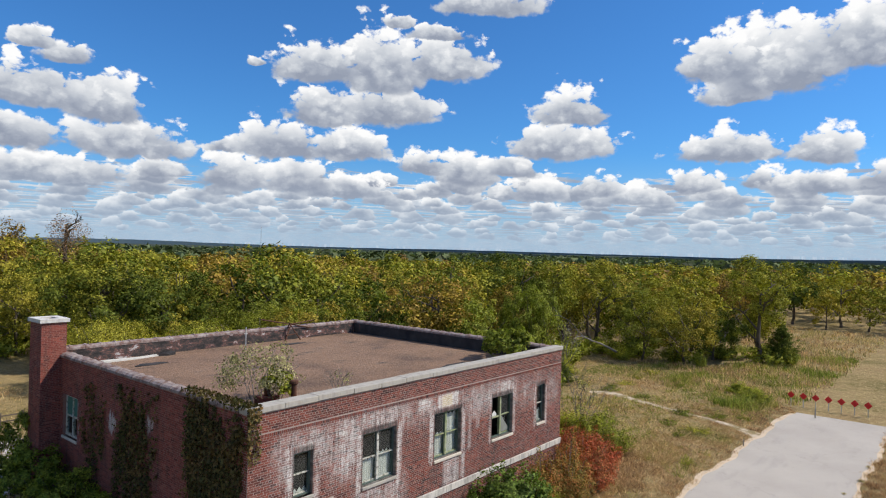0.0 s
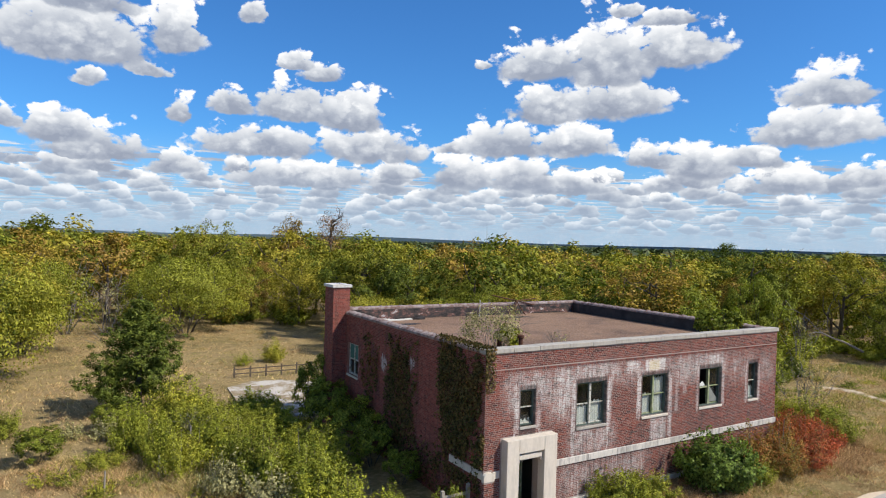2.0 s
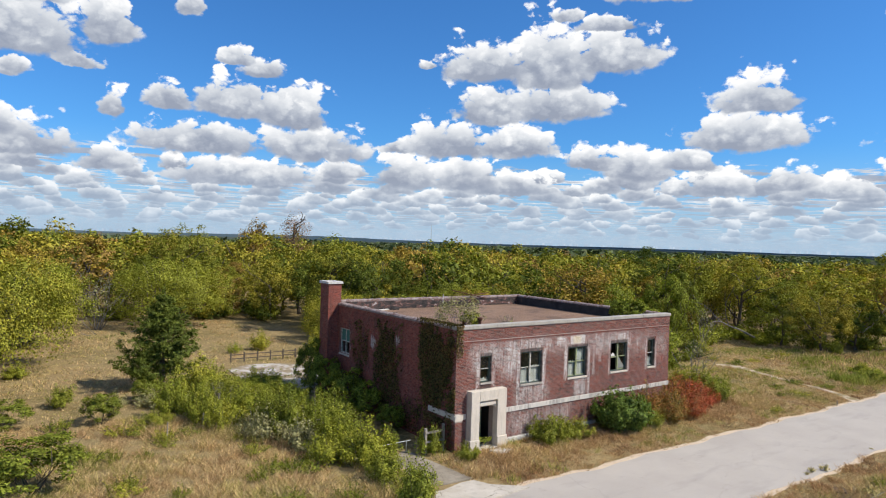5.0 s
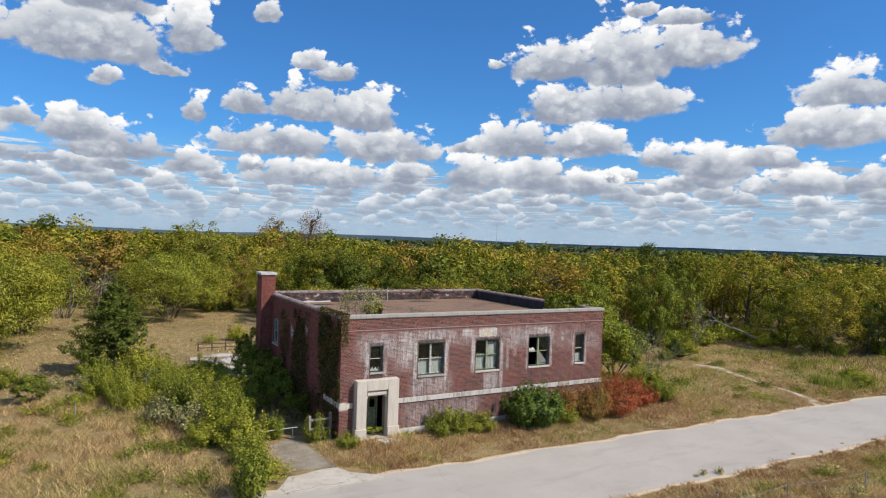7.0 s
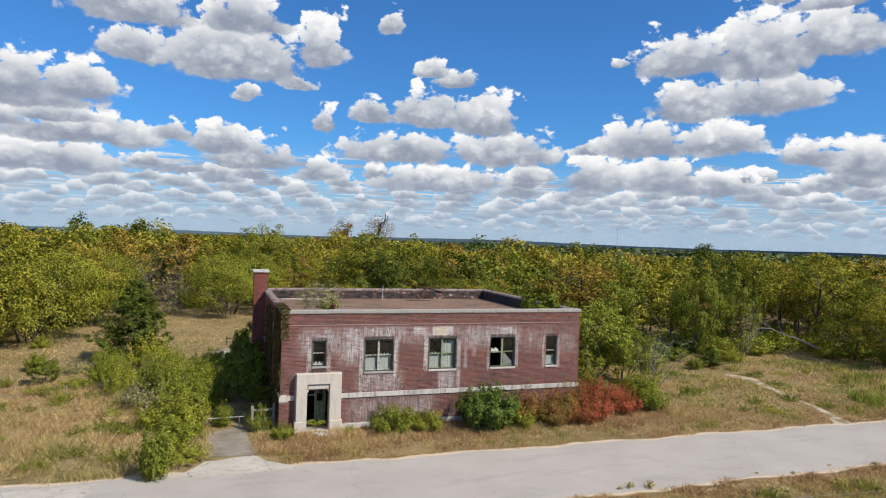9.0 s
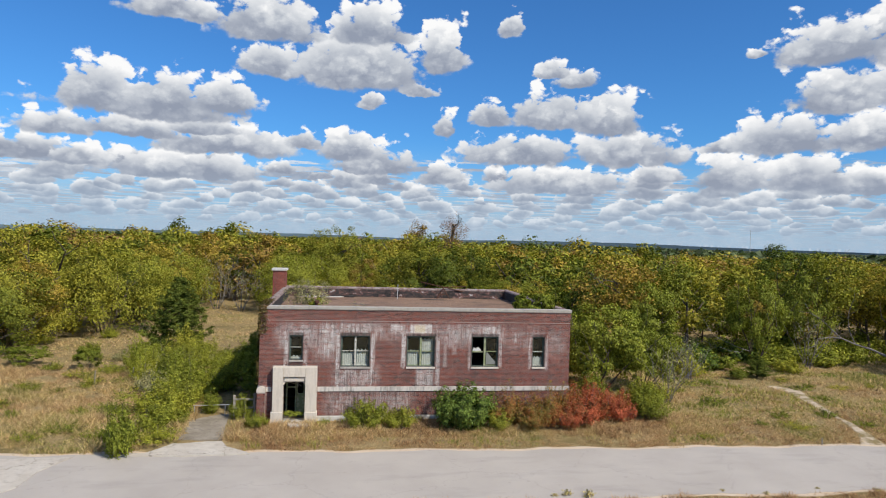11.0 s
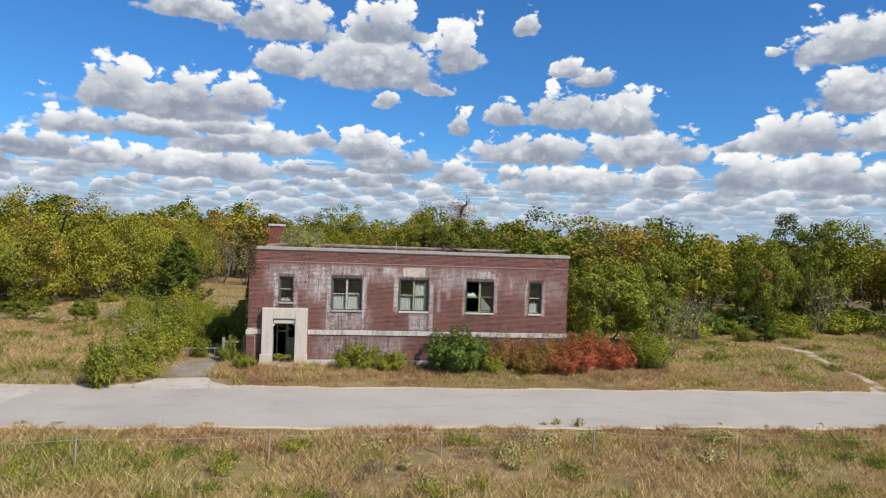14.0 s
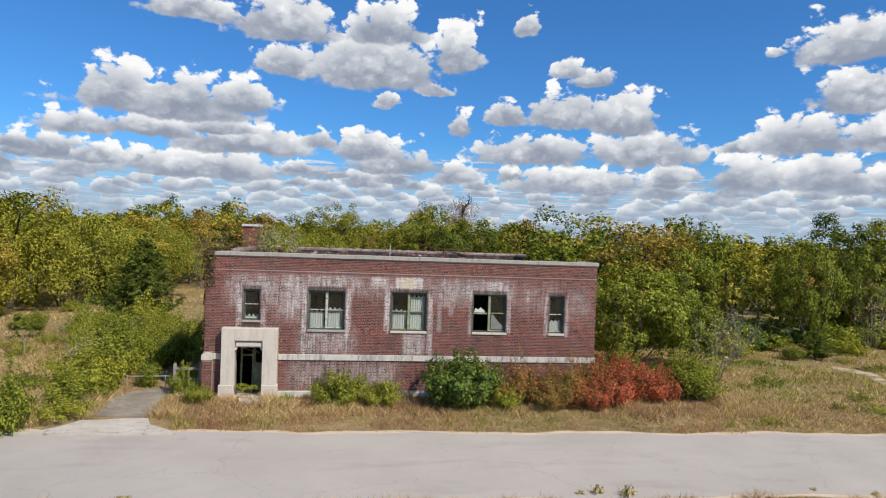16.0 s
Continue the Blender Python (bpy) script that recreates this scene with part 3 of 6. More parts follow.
WOODS = [(0.04, (0.062, 0.086, 0.015)), (0.18, (0.112, 0.132, 0.020)), (0.38, (0.182, 0.188, 0.026)), (0.58, (0.262, 0.236, 0.031)), (0.74, (0.315, 0.240, 0.036)), (0.84, (0.285, 0.180, 0.044)), (0.97, (0.195, 0.122, 0.056))]
leaf_wood = leaf_material("autumn woodland leaves", WOODS, 0.22, 0.24)
leaf_canopy = leaf_material("autumn woodland canopy", WOODS, 0.22, 0.42, 0.85)
leaf_yellow = leaf_material("yellow-green shrub leaves", [(0.0, (0.140, 0.160, 0.022)), (0.4, (0.242, 0.246, 0.034)), (0.75, (0.325, 0.293, 0.042)), (1.0, (0.391, 0.297, 0.036))], 0.28)
leaf_shrub = leaf_material("bright yellow-green shrub leaves", [(0.0, (0.163, 0.190, 0.026)), (0.4, (0.277, 0.285, 0.038)), (0.75, (0.357, 0.327, 0.046)), (1.0, (0.418, 0.319, 0.038))], 0.32)
leaf_green = leaf_material("fresh green leaves", [(0.0, (0.110, 0.136, 0.019)), (0.5, (0.189, 0.209, 0.030)), (1.0, (0.308, 0.304, 0.044))], 0.28, 0.7)
leaf_olive = leaf_material("olive shrub leaves", [(0.0, (0.147, 0.172, 0.025)), (0.5, (0.244, 0.252, 0.037)), (1.0, (0.361, 0.328, 0.050))], 0.28, 0.6)
leaf_dark = leaf_material("dark cedar needles", [(0.0, (0.054, 0.076, 0.016)), (0.45, (0.111, 0.135, 0.024)), (1.0, (0.250, 0.257, 0.041))], 0.2, 0.9)
leaf_red = leaf_material("scarlet sumac leaves", [(0.10, (0.13, 0.13, 0.038)), (0.26, (0.21, 0.115, 0.045)), (0.44, (0.40, 0.095, 0.048)), (0.66, (0.50, 0.130, 0.068)), (0.85, (0.42, 0.18, 0.066))], 0.25, 1.0)
leaf_rust = leaf_material("orange and olive sumac leaves", [(0.10, (0.11, 0.125, 0.030)), (0.30, (0.19, 0.165, 0.042)), (0.46, (0.31, 0.145, 0.048)), (0.60, (0.40, 0.130, 0.052)), (0.80, (0.24, 0.19, 0.05))], 0.25, 1.0)
leaf_deep = leaf_material("deep green leaves", [(0.0, (0.066, 0.102, 0.022)), (0.5, (0.120, 0.168, 0.034)), (1.0, (0.228, 0.270, 0.054))], 0.25, 0.8)
leaf_grey = leaf_material("sparse dusty olive leaves", [(0.0, (0.24, 0.22, 0.11)), (0.5, (0.32, 0.29, 0.15)), (1.0, (0.30, 0.33, 0.11))], 0.3, 0.8)
leaf_seed = leaf_material("brown seed heads", [(0.0, (0.19, 0.125, 0.075)), (0.5, (0.28, 0.185, 0.115)), (1.0, (0.36, 0.26, 0.15))], 0.2, 0.8)
leaf_straw = leaf_material("pale straw leaves", [(0.0, (0.34, 0.27, 0.12)), (0.5, (0.45, 0.37, 0.17)), (1.0, (0.54, 0.46, 0.25))], 0.25, 0.8)
leaf_ivy = leaf_material("browning ivy leaves", [(0.0, (0.045, 0.052, 0.016)), (0.35, (0.085, 0.075, 0.028)), (0.65, (0.15, 0.085, 0.036)), (1.0, (0.22, 0.13, 0.055))], 0.25, 1.0)


def blade_material(name, stops):
    m = bpy.data.materials.new(name)
    m.use_nodes = True
    m.node_tree.nodes.clear()
    t = Tree(m.node_tree)
    p = t.place()
    zone = t.noise(p, 0.16, 5, 0.6)
    f = t.math("ADD", t.math("MULTIPLY", t.math("SUBTRACT", zone, 0.5), 2.0), t.math("ADD", 0.27, t.math("MULTIPLY", t.island(), 0.56)))
    c = t.ramp(f, *stops)
    own = t.range(t.math("FRACT", t.math("MULTIPLY", t.island(), 37.7)), 0.0, 1.0, 0.42, 1.55)
    c = t.vec("MULTIPLY", c, t.join(own, own, own))
    a = t.node("ShaderNodeBsdfDiffuse", c)
    b = t.node("ShaderNodeBsdfTranslucent", c)
    s = t.node("ShaderNodeMixShader", 0.3, a.outputs[0], b.outputs[0])
    t.put(t.t.nodes.new("ShaderNodeOutputMaterial").inputs[0], s.outputs[0])
    return m


straw = blade_material("dry straw and green grass", [(0.05, (0.16, 0.21, 0.040)), (0.25, (0.32, 0.29, 0.080)), (0.42, (0.58, 0.45, 0.20)), (0.6, (0.66, 0.49, 0.25)), (0.78, (0.52, 0.33, 0.16)), (0.95, (0.36, 0.23, 0.12))])
verge = blade_material("brown mown verge grass", [(0.0, (0.20, 0.20, 0.055)), (0.25, (0.41, 0.31, 0.13)), (0.45, (0.58, 0.41, 0.21)), (0.65, (0.47, 0.27, 0.13)), (0.85, (0.30, 0.17, 0.085)), (1.0, (0.20, 0.13, 0.07))])
weeds = blade_material("green weeds and grass", [(0.0, (0.12, 0.20, 0.030)), (0.4, (0.24, 0.29, 0.045)), (0.7, (0.38, 0.36, 0.08)), (1.0, (0.48, 0.38, 0.15))])


# ---- mesh helpers ----
def mesh_from(name, verts, faces, mat, smooth=False):
    me = bpy.data.meshes.new(name)
    me.from_pydata([tuple(v) for v in verts], [], faces)
    if mat:
        me.materials.append(mat)
    if smooth:
        me.polygons.foreach_set("use_smooth", [True] * len(me.polygons))
    me.update()
    return me


def part(name, bm, mat, parent=None, label="", smooth=False):
    """Links a bmesh (or a ready mesh) as one mesh object under a thing or a part."""
    if isinstance(bm, bpy.types.Mesh):
        me = bm
    else:
        me = bpy.data.meshes.new(name)
        bmesh.ops.recalc_face_normals(bm, faces=bm.faces[:])
        if smooth:
            for f in bm.faces:
                f.smooth = True
        bm.to_mesh(me)
        bm.free()
        me.materials.append(mat)
    ob = new(name, me)
    ob.parent = parent
    return tagged(ob, label) if label else ob


def thing(name, label, category, at=(0, 0, 0), group="", kind=""):
    ob = new(name)
    ob.location = at
    return tagged(ob, label, category, group, kind)


def box(bm, x0, x1, y0, y1, z0, z1, bevel=0.0):
    got = bmesh.ops.create_cube(bm, size=1.0, matrix=Matrix.LocRotScale(((x0 + x1) / 2, (y0 + y1) / 2, (z0 + z1) / 2), None, (abs(x1 - x0), abs(y1 - y0), abs(z1 - z0))))
    if bevel:
        edges = list({e for v in got["verts"] for e in v.link_edges})
        bmesh.ops.bevel(bm, geom=edges, offset=bevel, segments=1, affect="EDGES")
    return bm


def boxes(*dims, bevel=0.0):
    bm = bmesh.new()
    for d in dims:
        box(bm, *d, bevel=bevel)
    return bm


def tube(bm, points, radii, sides=7, cap=True):
    rings = []
    for i, p in enumerate(points):
        p = Vector(p)
        a = Vector(points[max(i - 1, 0)])
        b = Vector(points[min(i + 1, len(points) - 1)])
        d = (b - a).normalized()
        u = d.orthogonal().normalized()
        v = d.cross(u)
        rings.append([bm.verts.new(p + radii[i] * (math.cos(k * math.tau / sides) * u + math.sin(k * math.tau / sides) * v)) for k in range(sides)])
    for r0, r1 in zip(rings, rings[1:]):
        for k in range(sides):
            q = [r0[k], r0[(k + 1) % sides], r1[(k + 1) % sides], r1[k]]
            j = min(range(sides), key=lambda s: (r1[(k + s) % sides].co - r0[k].co).length)
            q[2], q[3] = r1[(k + 1 + j) % sides], r1[(k + j) % sides]
            bm.faces.new(q)
    if cap:
        bm.faces.new(rings[0])
        bm.faces.new(rings[-1])
    return bm


def wall_with_openings(to_world, w0, w1, z0, z1, thick, holes):
    """A slab with rectangular openings cut through it. to_world(u, depth, z) gives the place."""
    us = sorted({w0, w1, *[h[0] for h in holes], *[h[1] for h in holes]})
    zs = sorted({z0, z1, *[h[2] for h in holes], *[h[3] for h in holes]})
    solid = {}
    for i in range(len(us) - 1):
        for j in range(len(zs) - 1):
            cu, cz = (us[i] + us[i + 1]) / 2, (zs[j] + zs[j + 1]) / 2
            solid[i, j] = not any(h[0] < cu < h[1] and h[2] < cz < h[3] for h in holes)
    bm = bmesh.new()
    known = {}

    def vert(u, d, z):
        key = (round(u, 4), round(d, 4), round(z, 4))
        if key not in known:
            known[key] = bm.verts.new(to_world(u, d, z))
        return known[key]

    for (i, j), s in solid.items():
        if not s:
            continue
        a, b, c, d = us[i], us[i + 1], zs[j], zs[j + 1]
        for dep in (0, thick):
            bm.faces.new([vert(a, dep, c), vert(b, dep, c), vert(b, dep, d), vert(a, dep, d)])
        for (k, p, q) in (((i - 1, j), (a, c), (a, d)), ((i + 1, j), (b, c), (b, d)), ((i, j - 1), (a, c), (b, c)), ((i, j + 1), (a, d), (b, d))):
            if not solid.get(k, False):
                bm.faces.new([vert(p[0], 0, p[1]), vert(q[0], 0, q[1]), vert(q[0], thick, q[1]), vert(p[0], thick, p[1])])
    return bm


COURSE, PITCH, JOINT, BED, PROUD = 0.0677, 0.2130, 0.0140, 0.0085, 0.0030


def lay_bricks(w0, w1, z0, z1, holes, rnd):
    """Bricks of a running bond as (u0, u1, z0, z1, proud), cut at the openings."""
    out = []
    n = int((z1 - z0) / COURSE)
    for r in range(n):
        a, b = z0 + r * COURSE + BED / 2, z0 + (r + 1) * COURSE - BED / 2
        cuts = sorted((h[0], h[1]) for h in holes if h[2] < b - 0.01 and h[3] > a + 0.01)
        u = w0 - (PITCH / 2 if r % 2 else 0)
        if r % 6 == 5:
            u, step = w0 - 0.05, PITCH / 2
        else:
            step = PITCH
        while u < w1:
            s, e = max(u + JOINT / 2, w0), min(u + step - JOINT / 2, w1)
            u += step
            spans = [(s, e)]
            for c0, c1 in cuts:
                spans = [q for p0, p1 in spans for q in ((p0, min(p1, c0)), (max(p0, c1), p1)) if q[1] - q[0] > 0.02]
            for p0, p1 in spans:
                out.append((p0, p1, a, b, PROUD + rnd.uniform(-0.0015, 0.0025)))
    return out


def brick_mesh(name, bricks, to_world, mat):
    """All the bricks as five-sided blocks in one mesh, each its own island."""
    verts, faces = [], []
    for u0, u1, z0, z1, d in bricks:
        k = len(verts)
        c = 0.002
        verts += [to_world(u0, 0.004, z0), to_world(u1, 0.004, z0), to_world(u1, 0.004, z1), to_world(u0, 0.004, z1),
                  to_world(u0 + c, -d, z0 + c), to_world(u1 - c, -d, z0 + c), to_world(u1 - c, -d, z1 - c), to_world(u0 + c, -d, z1 - c)]
        faces += [(k + 4, k + 5, k + 6, k + 7), (k, k + 1, k + 5, k + 4), (k + 1, k + 2, k + 6, k + 5), (k + 2, k + 3, k + 7, k + 6), (k + 3, k, k + 4, k + 7)]
    return mesh_from(name, verts, faces, mat)


# ---- ground and road ----
def far_edge(x):
    return -4.75 - 0.022 * x + 0.12 * math.sin(x * 0.9) + 0.07 * math.sin(x * 2.3)


def near_edge(x):
    return -10.75 - 0.012 * x + 0.10 * math.sin(x * 0.7 + 1) + 0.06 * math.sin(x * 2.9)


def ground_z(x, y):
    d = max(far_edge(x) < y and y - far_edge(x) or 0, y < near_edge(x) and near_edge(x) - y or 0)
    k = min(max(d / 3.0, 0), 1)
    low = -0.16 + 0.16 * k * k * (3 - 2 * k)
    near = math.exp(-((x - 10) / 60) ** 2 - (y / 60) ** 2)
    return low + 0.10 * near * k * noise.noise(Vector((x * 0.23, y * 0.23, 0.3)))


def spaced(lo, hi, fine0, fine1, step):
    out = [fine0 + i * step for i in range(int((fine1 - fine0) / step) + 1)]
    d, v = step, fine0
    while v > lo:
        d *= 1.35
        v -= d
        out.append(max(v, lo))
    d, v = step, out[int((fine1 - fine0) / step)]
    while v < hi:
        d *= 1.35
        v += d
        out.append(min(v, hi))
    return sorted(set(out))


gx, gy = spaced(-4600, 4600, -34, 70, 1.0), spaced(-4600, 4600, -24, 60, 0.5)
gv = [(x, y, ground_z(x, y)) for y in gy for x in gx]
gf = [(j * len(gx) + i, j * len(gx) + i + 1, (j + 1) * len(gx) + i + 1, (j + 1) * len(gx) + i) for j in range(len(gy) - 1) for i in range(len(gx) - 1)]
ground = new("ground", mesh_from("ground", gv, gf, soil, True))
tagged(ground, "flat dry grassland with worn brown and green patches", "ground", kind="structure")


def strip(name, xs, lo, hi, z, mat, label, thick=0.04, rows=4):
    """A thin slab between two edges that run along x."""
    bm = bmesh.new()
    top = [[bm.verts.new((x, lo(x) + (hi(x) - lo(x)) * k / rows, z)) for k in range(rows + 1)] for x in xs]
    for a, b in zip(top, top[1:]):
        for k in range(rows):
            bm.faces.new([a[k], b[k], b[k + 1], a[k + 1]])
    ext = bmesh.ops.extrude_face_region(bm, geom=bm.faces[:])
    bmesh.ops.translate(bm, verts=[v for v in ext["geom"] if isinstance(v, bmesh.types.BMVert)], vec=(0, 0, -thick))
    return tagged(part(name, bm, mat), label, "road", kind="structure")


ROAD_Z = -0.125
road = strip("road", [-120 + 4 * i for i in range(18)] + [-48 + 0.5 * i for i in range(178)], near_edge, far_edge, ROAD_Z, road_stone, "pale worn concrete road ending at red markers", 0.12)
strip("road_shoulder", [-50 + 0.5 * i for i in range(181)], lambda x: far_edge(x) - 0.1, lambda x: far_edge(x) + 0.30 + 0.28 * noise.noise(Vector((x * 0.6, 3, 0))), ROAD_Z - 0.006, sandy, "sandy crumbling road shoulder", 0.03, 2)
strip("road_shoulder", [-50 + 0.5 * i for i in range(181)], lambda x: near_edge(x) - 0.22 - 0.25 * noise.noise(Vector((x * 0.6, 9, 0))), lambda x: near_edge(x) + 0.1, ROAD_Z - 0.006, sandy, "sandy crumbling road shoulder", 0.03, 2)


def slab(name, outline, z0, z1, mat, label, category="pavement"):
    bm = bmesh.new()
    lo = [bm.verts.new((x, y, z0)) for x, y in outline]
    hi = [bm.verts.new((x, y, z1)) for x, y in outline]
    bm.faces.new(hi)
    bm.faces.new(lo)
    for k in range(len(lo)):
        j = (k + 1) % len(lo)
        bm.faces.new([lo[k], lo[j], hi[j], hi[k]])
    return tagged(part(name, bm, mat), label, category, kind="structure")


slab("pavement", [(-5.6, -4.9), (-4.3, -4.6), (-3.6, -3.6), (-3.3, -3.0), (-1.25, -3.1), (-0.9, -3.9), (0.1, -4.7), (0.3, -5.0), (-2.5, -5.1)], -0.2, -0.075, apron_stone, "pale concrete driveway apron beside the road")
slab("pavement", [(-7.2, -4.9), (-7.6, -5.8), (-7.9, -6.7), (-7.95, -8.4), (-9.0, -9.9), (-17, -9.7), (-17, -5.0), (-9.2, -5.0)], -0.2, -0.105, apron_stone, "pale patched concrete at the road's edge")
slab("pavement", [(-3.3, -2.97), (-3.45, -0.8), (-3.5, 2.2), (-3.4, 9.0), (-1.7, 9.0), (-1.75, 2.2), (-1.5, -0.8), (-1.25, -3.05)], -0.2, -0.01, slab_stone, "cracked dirty driveway slabs between shrubs")
slab("pavement", [(-3.3, 24.0), (-3.6, 20.2), (-2.7, 17.2), (-0.8, 15.6), (1.2, 16.2), (2.6, 19.0), (2.2, 23.6), (0.4, 25.0), (-1.6, 25.2)], -0.2, 0.07, yard_stone, "broken concrete yard slab behind the building")
track = [(35.2, 7.4, 0.6), (35.9, 6.0, 0.75), (35.4, 4.0, 0.45), (34.8, 2.0, 0.30), (34.3, 0.2, 0.22), (33.8, -1.6, 0.22), (33.3, -3.0, 0.34), (32.7, -4.4, 0.6), (32.1, -5.3, 0.85)]
bm = bmesh.new()
rows = []
for k in range(41):
    f = k / 40 * (len(track) - 1)
    i = min(int(f), len(track) - 2)
    cx, cy, half = [track[i][c] + (track[i + 1][c] - track[i][c]) * (f - i) for c in range(3)]
    cx += 0.15 * noise.noise(Vector((cy * 0.8, 5, 0)))
    half *= 0.9 + 0.5 * noise.noise(Vector((cy * 1.3, 1, 0)))
    rows.append([bm.verts.new((cx + half * g, cy, ground_z(cx + half * g, cy) + h)) for g, h in ((-1.25, -0.03), (-0.8, 0.02), (0, 0.028), (0.8, 0.02), (1.25, -0.03))])
for p, q in zip(rows, rows[1:]):
    for k in range(4):
        bm.faces.new([p[k], q[k], q[k + 1], p[k + 1]])
tagged(part("track", bm, track_earth), "worn pale track through the grass", "track", kind="structure")


def off_track(x, y):
    """Whether a place lies clear of the worn track."""
    if not track[-1][1] < y < track[0][1]:
        return True
    for (ax, ay, aw), (bx, by, bw) in zip(track, track[1:]):
        if by <= y <= ay:
            f = (ay - y) / (ay - by)
            return abs(x - ax - (bx - ax) * f) > (aw + (bw - aw) * f) * 0.95
    return True


# ---- building ----
W, D, TOP, ROOF = 17.2, 14.4, 6.0, 5.42
rnd = random.Random(4)
building = thing("brick_building", "abandoned two-storey red brick building with flat roof", "building")
# x from, to, z from, to of the front openings
OPEN = [(1.55, 2.25, 3.27, 4.60), (4.28, 5.83, 2.90, 4.60), (7.86, 9.41, 2.90, 4.60), (11.50, 13.02, 2.90, 4.60), (15.01, 15.70, 2.90, 4.60)]
DOOR = (1.30, 2.45, 0.0, 2.12)


def on_front(u, d, z):
    return (u, d, z)


def on_left(u, d, z):
    return (d, u, z)


SIDE_OPEN = [(11.0, 12.3, 3.0, 4.6)]
part("wall", wall_with_openings(on_front, 0, W, -0.3, TOP, 0.32, OPEN + [DOOR]), mortar_front, building, "brown brick front with lime stains")
part("wall", wall_with_openings(on_left, 0.322, D, -0.3, TOP, 0.32, SIDE_OPEN), mortar_side, building, "shaded red brick side")
part("wall", boxes((W - 0.32, W, 0.322, D, -0.3, TOP)), mortar_side, building)
part("wall", boxes((0.322, W - 0.322, D - 0.32, D, -0.3, TOP)), mortar_side, building)
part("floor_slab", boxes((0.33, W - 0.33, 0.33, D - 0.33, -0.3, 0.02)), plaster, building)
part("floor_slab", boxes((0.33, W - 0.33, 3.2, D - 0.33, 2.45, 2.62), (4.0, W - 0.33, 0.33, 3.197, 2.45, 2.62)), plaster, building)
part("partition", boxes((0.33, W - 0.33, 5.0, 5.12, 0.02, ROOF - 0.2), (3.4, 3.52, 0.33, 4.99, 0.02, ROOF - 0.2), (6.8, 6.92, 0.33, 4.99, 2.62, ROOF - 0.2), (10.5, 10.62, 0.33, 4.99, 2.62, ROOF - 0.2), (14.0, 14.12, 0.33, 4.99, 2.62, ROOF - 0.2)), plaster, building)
part("roof", boxes((0.325, W - 0.325, 0.325, D - 0.325, ROOF - 0.2, ROOF)), gravel, building, "brown gravel roof with tar patches")
# linings of the parapet
part("parapet_lining", boxes((0.40, W - 0.40, D - 0.36, D - 0.325, ROOF - 0.02, TOP - 0.01)), tarred, building, "peeling tar over old brick")
part("parapet_lining", boxes((W - 0.36, W - 0.325, 0.36, D - 0.365, ROOF - 0.02, TOP - 0.01)), tar_black, building, "black tarred brick")
part("parapet_lining", boxes((0.325, 0.36, 0.36, D - 0.365, ROOF - 0.02, TOP - 0.01)), tar_black, building)
part("parapet_lining", boxes((0.40, W - 0.40, 0.325, 0.36, ROOF - 0.02, TOP - 0.01)), tar_black, building)

# coping stones of the front, one after the other
u = -0.06
while u < W:
    e = min(u + rnd.uniform(1.15, 1.45), W + 0.06)
    if W - e < 0.6:
        e = W + 0.06
    dz = rnd.uniform(-0.006, 0.006)
    part("coping_stone", boxes((u + 0.004, e - 0.004, -0.06 + rnd.uniform(-0.006, 0.006), 0.40, TOP + dz, TOP + 0.165 + dz), bevel=0.012), coping_stone, building)
    u = e


def coping_tile(length):
    """A half-round clay coping tile with a collar at one end."""
    bm = bmesh.new()
    prof = [(-0.215, -0.05), (-0.215, 0.03), (-0.15, 0.085), (0.0, 0.115), (0.15, 0.085), (0.215, 0.03), (0.215, -0.05)]
    rows = [(0, 1.0), (length - 0.10, 1.0), (length - 0.095, 1.16), (length - 0.005, 1.16)]
    rings = [[bm.verts.new((x * (1 + (k - 1) * 0.4), y, z * k + (0.01 if k > 1 else 0))) for x, z in prof] for y, k in rows]
    for a, b in zip(rings, rings[1:]):
        for i in range(len(prof) - 1):
            bm.faces.new([a[i], a[i + 1], b[i + 1], b[i]])
    for r in (rings[0], rings[-1]):
        bm.faces.new(r)
    bmesh.ops.recalc_face_normals(bm, faces=bm.faces[:])
    me = bpy.data.meshes.new("coping_tile")
    bm.to_mesh(me)
    bm.free()
    me.materials.append(clay_tile)
    return me


tile = coping_tile(0.62)
for side, x in (("left", 0.16), ("right", W - 0.16)):
    k, y = 0, 0.42
    while y + 0.62 < D - 0.2:
        t = part("coping_tile", tile, clay_tile, building)
        t.matrix_basis = pose(x, y, TOP + 0.05 + rnd.uniform(-0.006, 0.006), 0, rnd.uniform(-1.5, 1.5), rnd.uniform(-0.8, 0.8))
        y += 0.622
for k in range(27):
    t = part("coping_tile", tile, clay_tile, building)
    t.matrix_basis = pose(0.30 + 0.622 * k, D - 0.16, TOP + 0.05, 0, 0, -90)

# limestone band and its return on the side
u = 3.08
while u < W:
    e = min(u + 1.83, W + 0.05)
    part("stone_band", boxes((u + 0.003, e - 0.003, -0.055, 0.0, 1.57, 1.82), bevel=0.01), band_stone, building)
    u = e
part("stone_band", boxes((0.39, 0.66, -0.055, 0.0, 1.57, 1.82), bevel=0.01), limestone, building)
part("stone_band", boxes((-0.055, 0.0, 0.05, 2.2, 1.60, 1.86), bevel=0.01), limestone, building)
part("plinth", boxes((3.1, W + 0.03, -0.05, 0.0, -0.3, 0.22), bevel=0.01), cement, building)

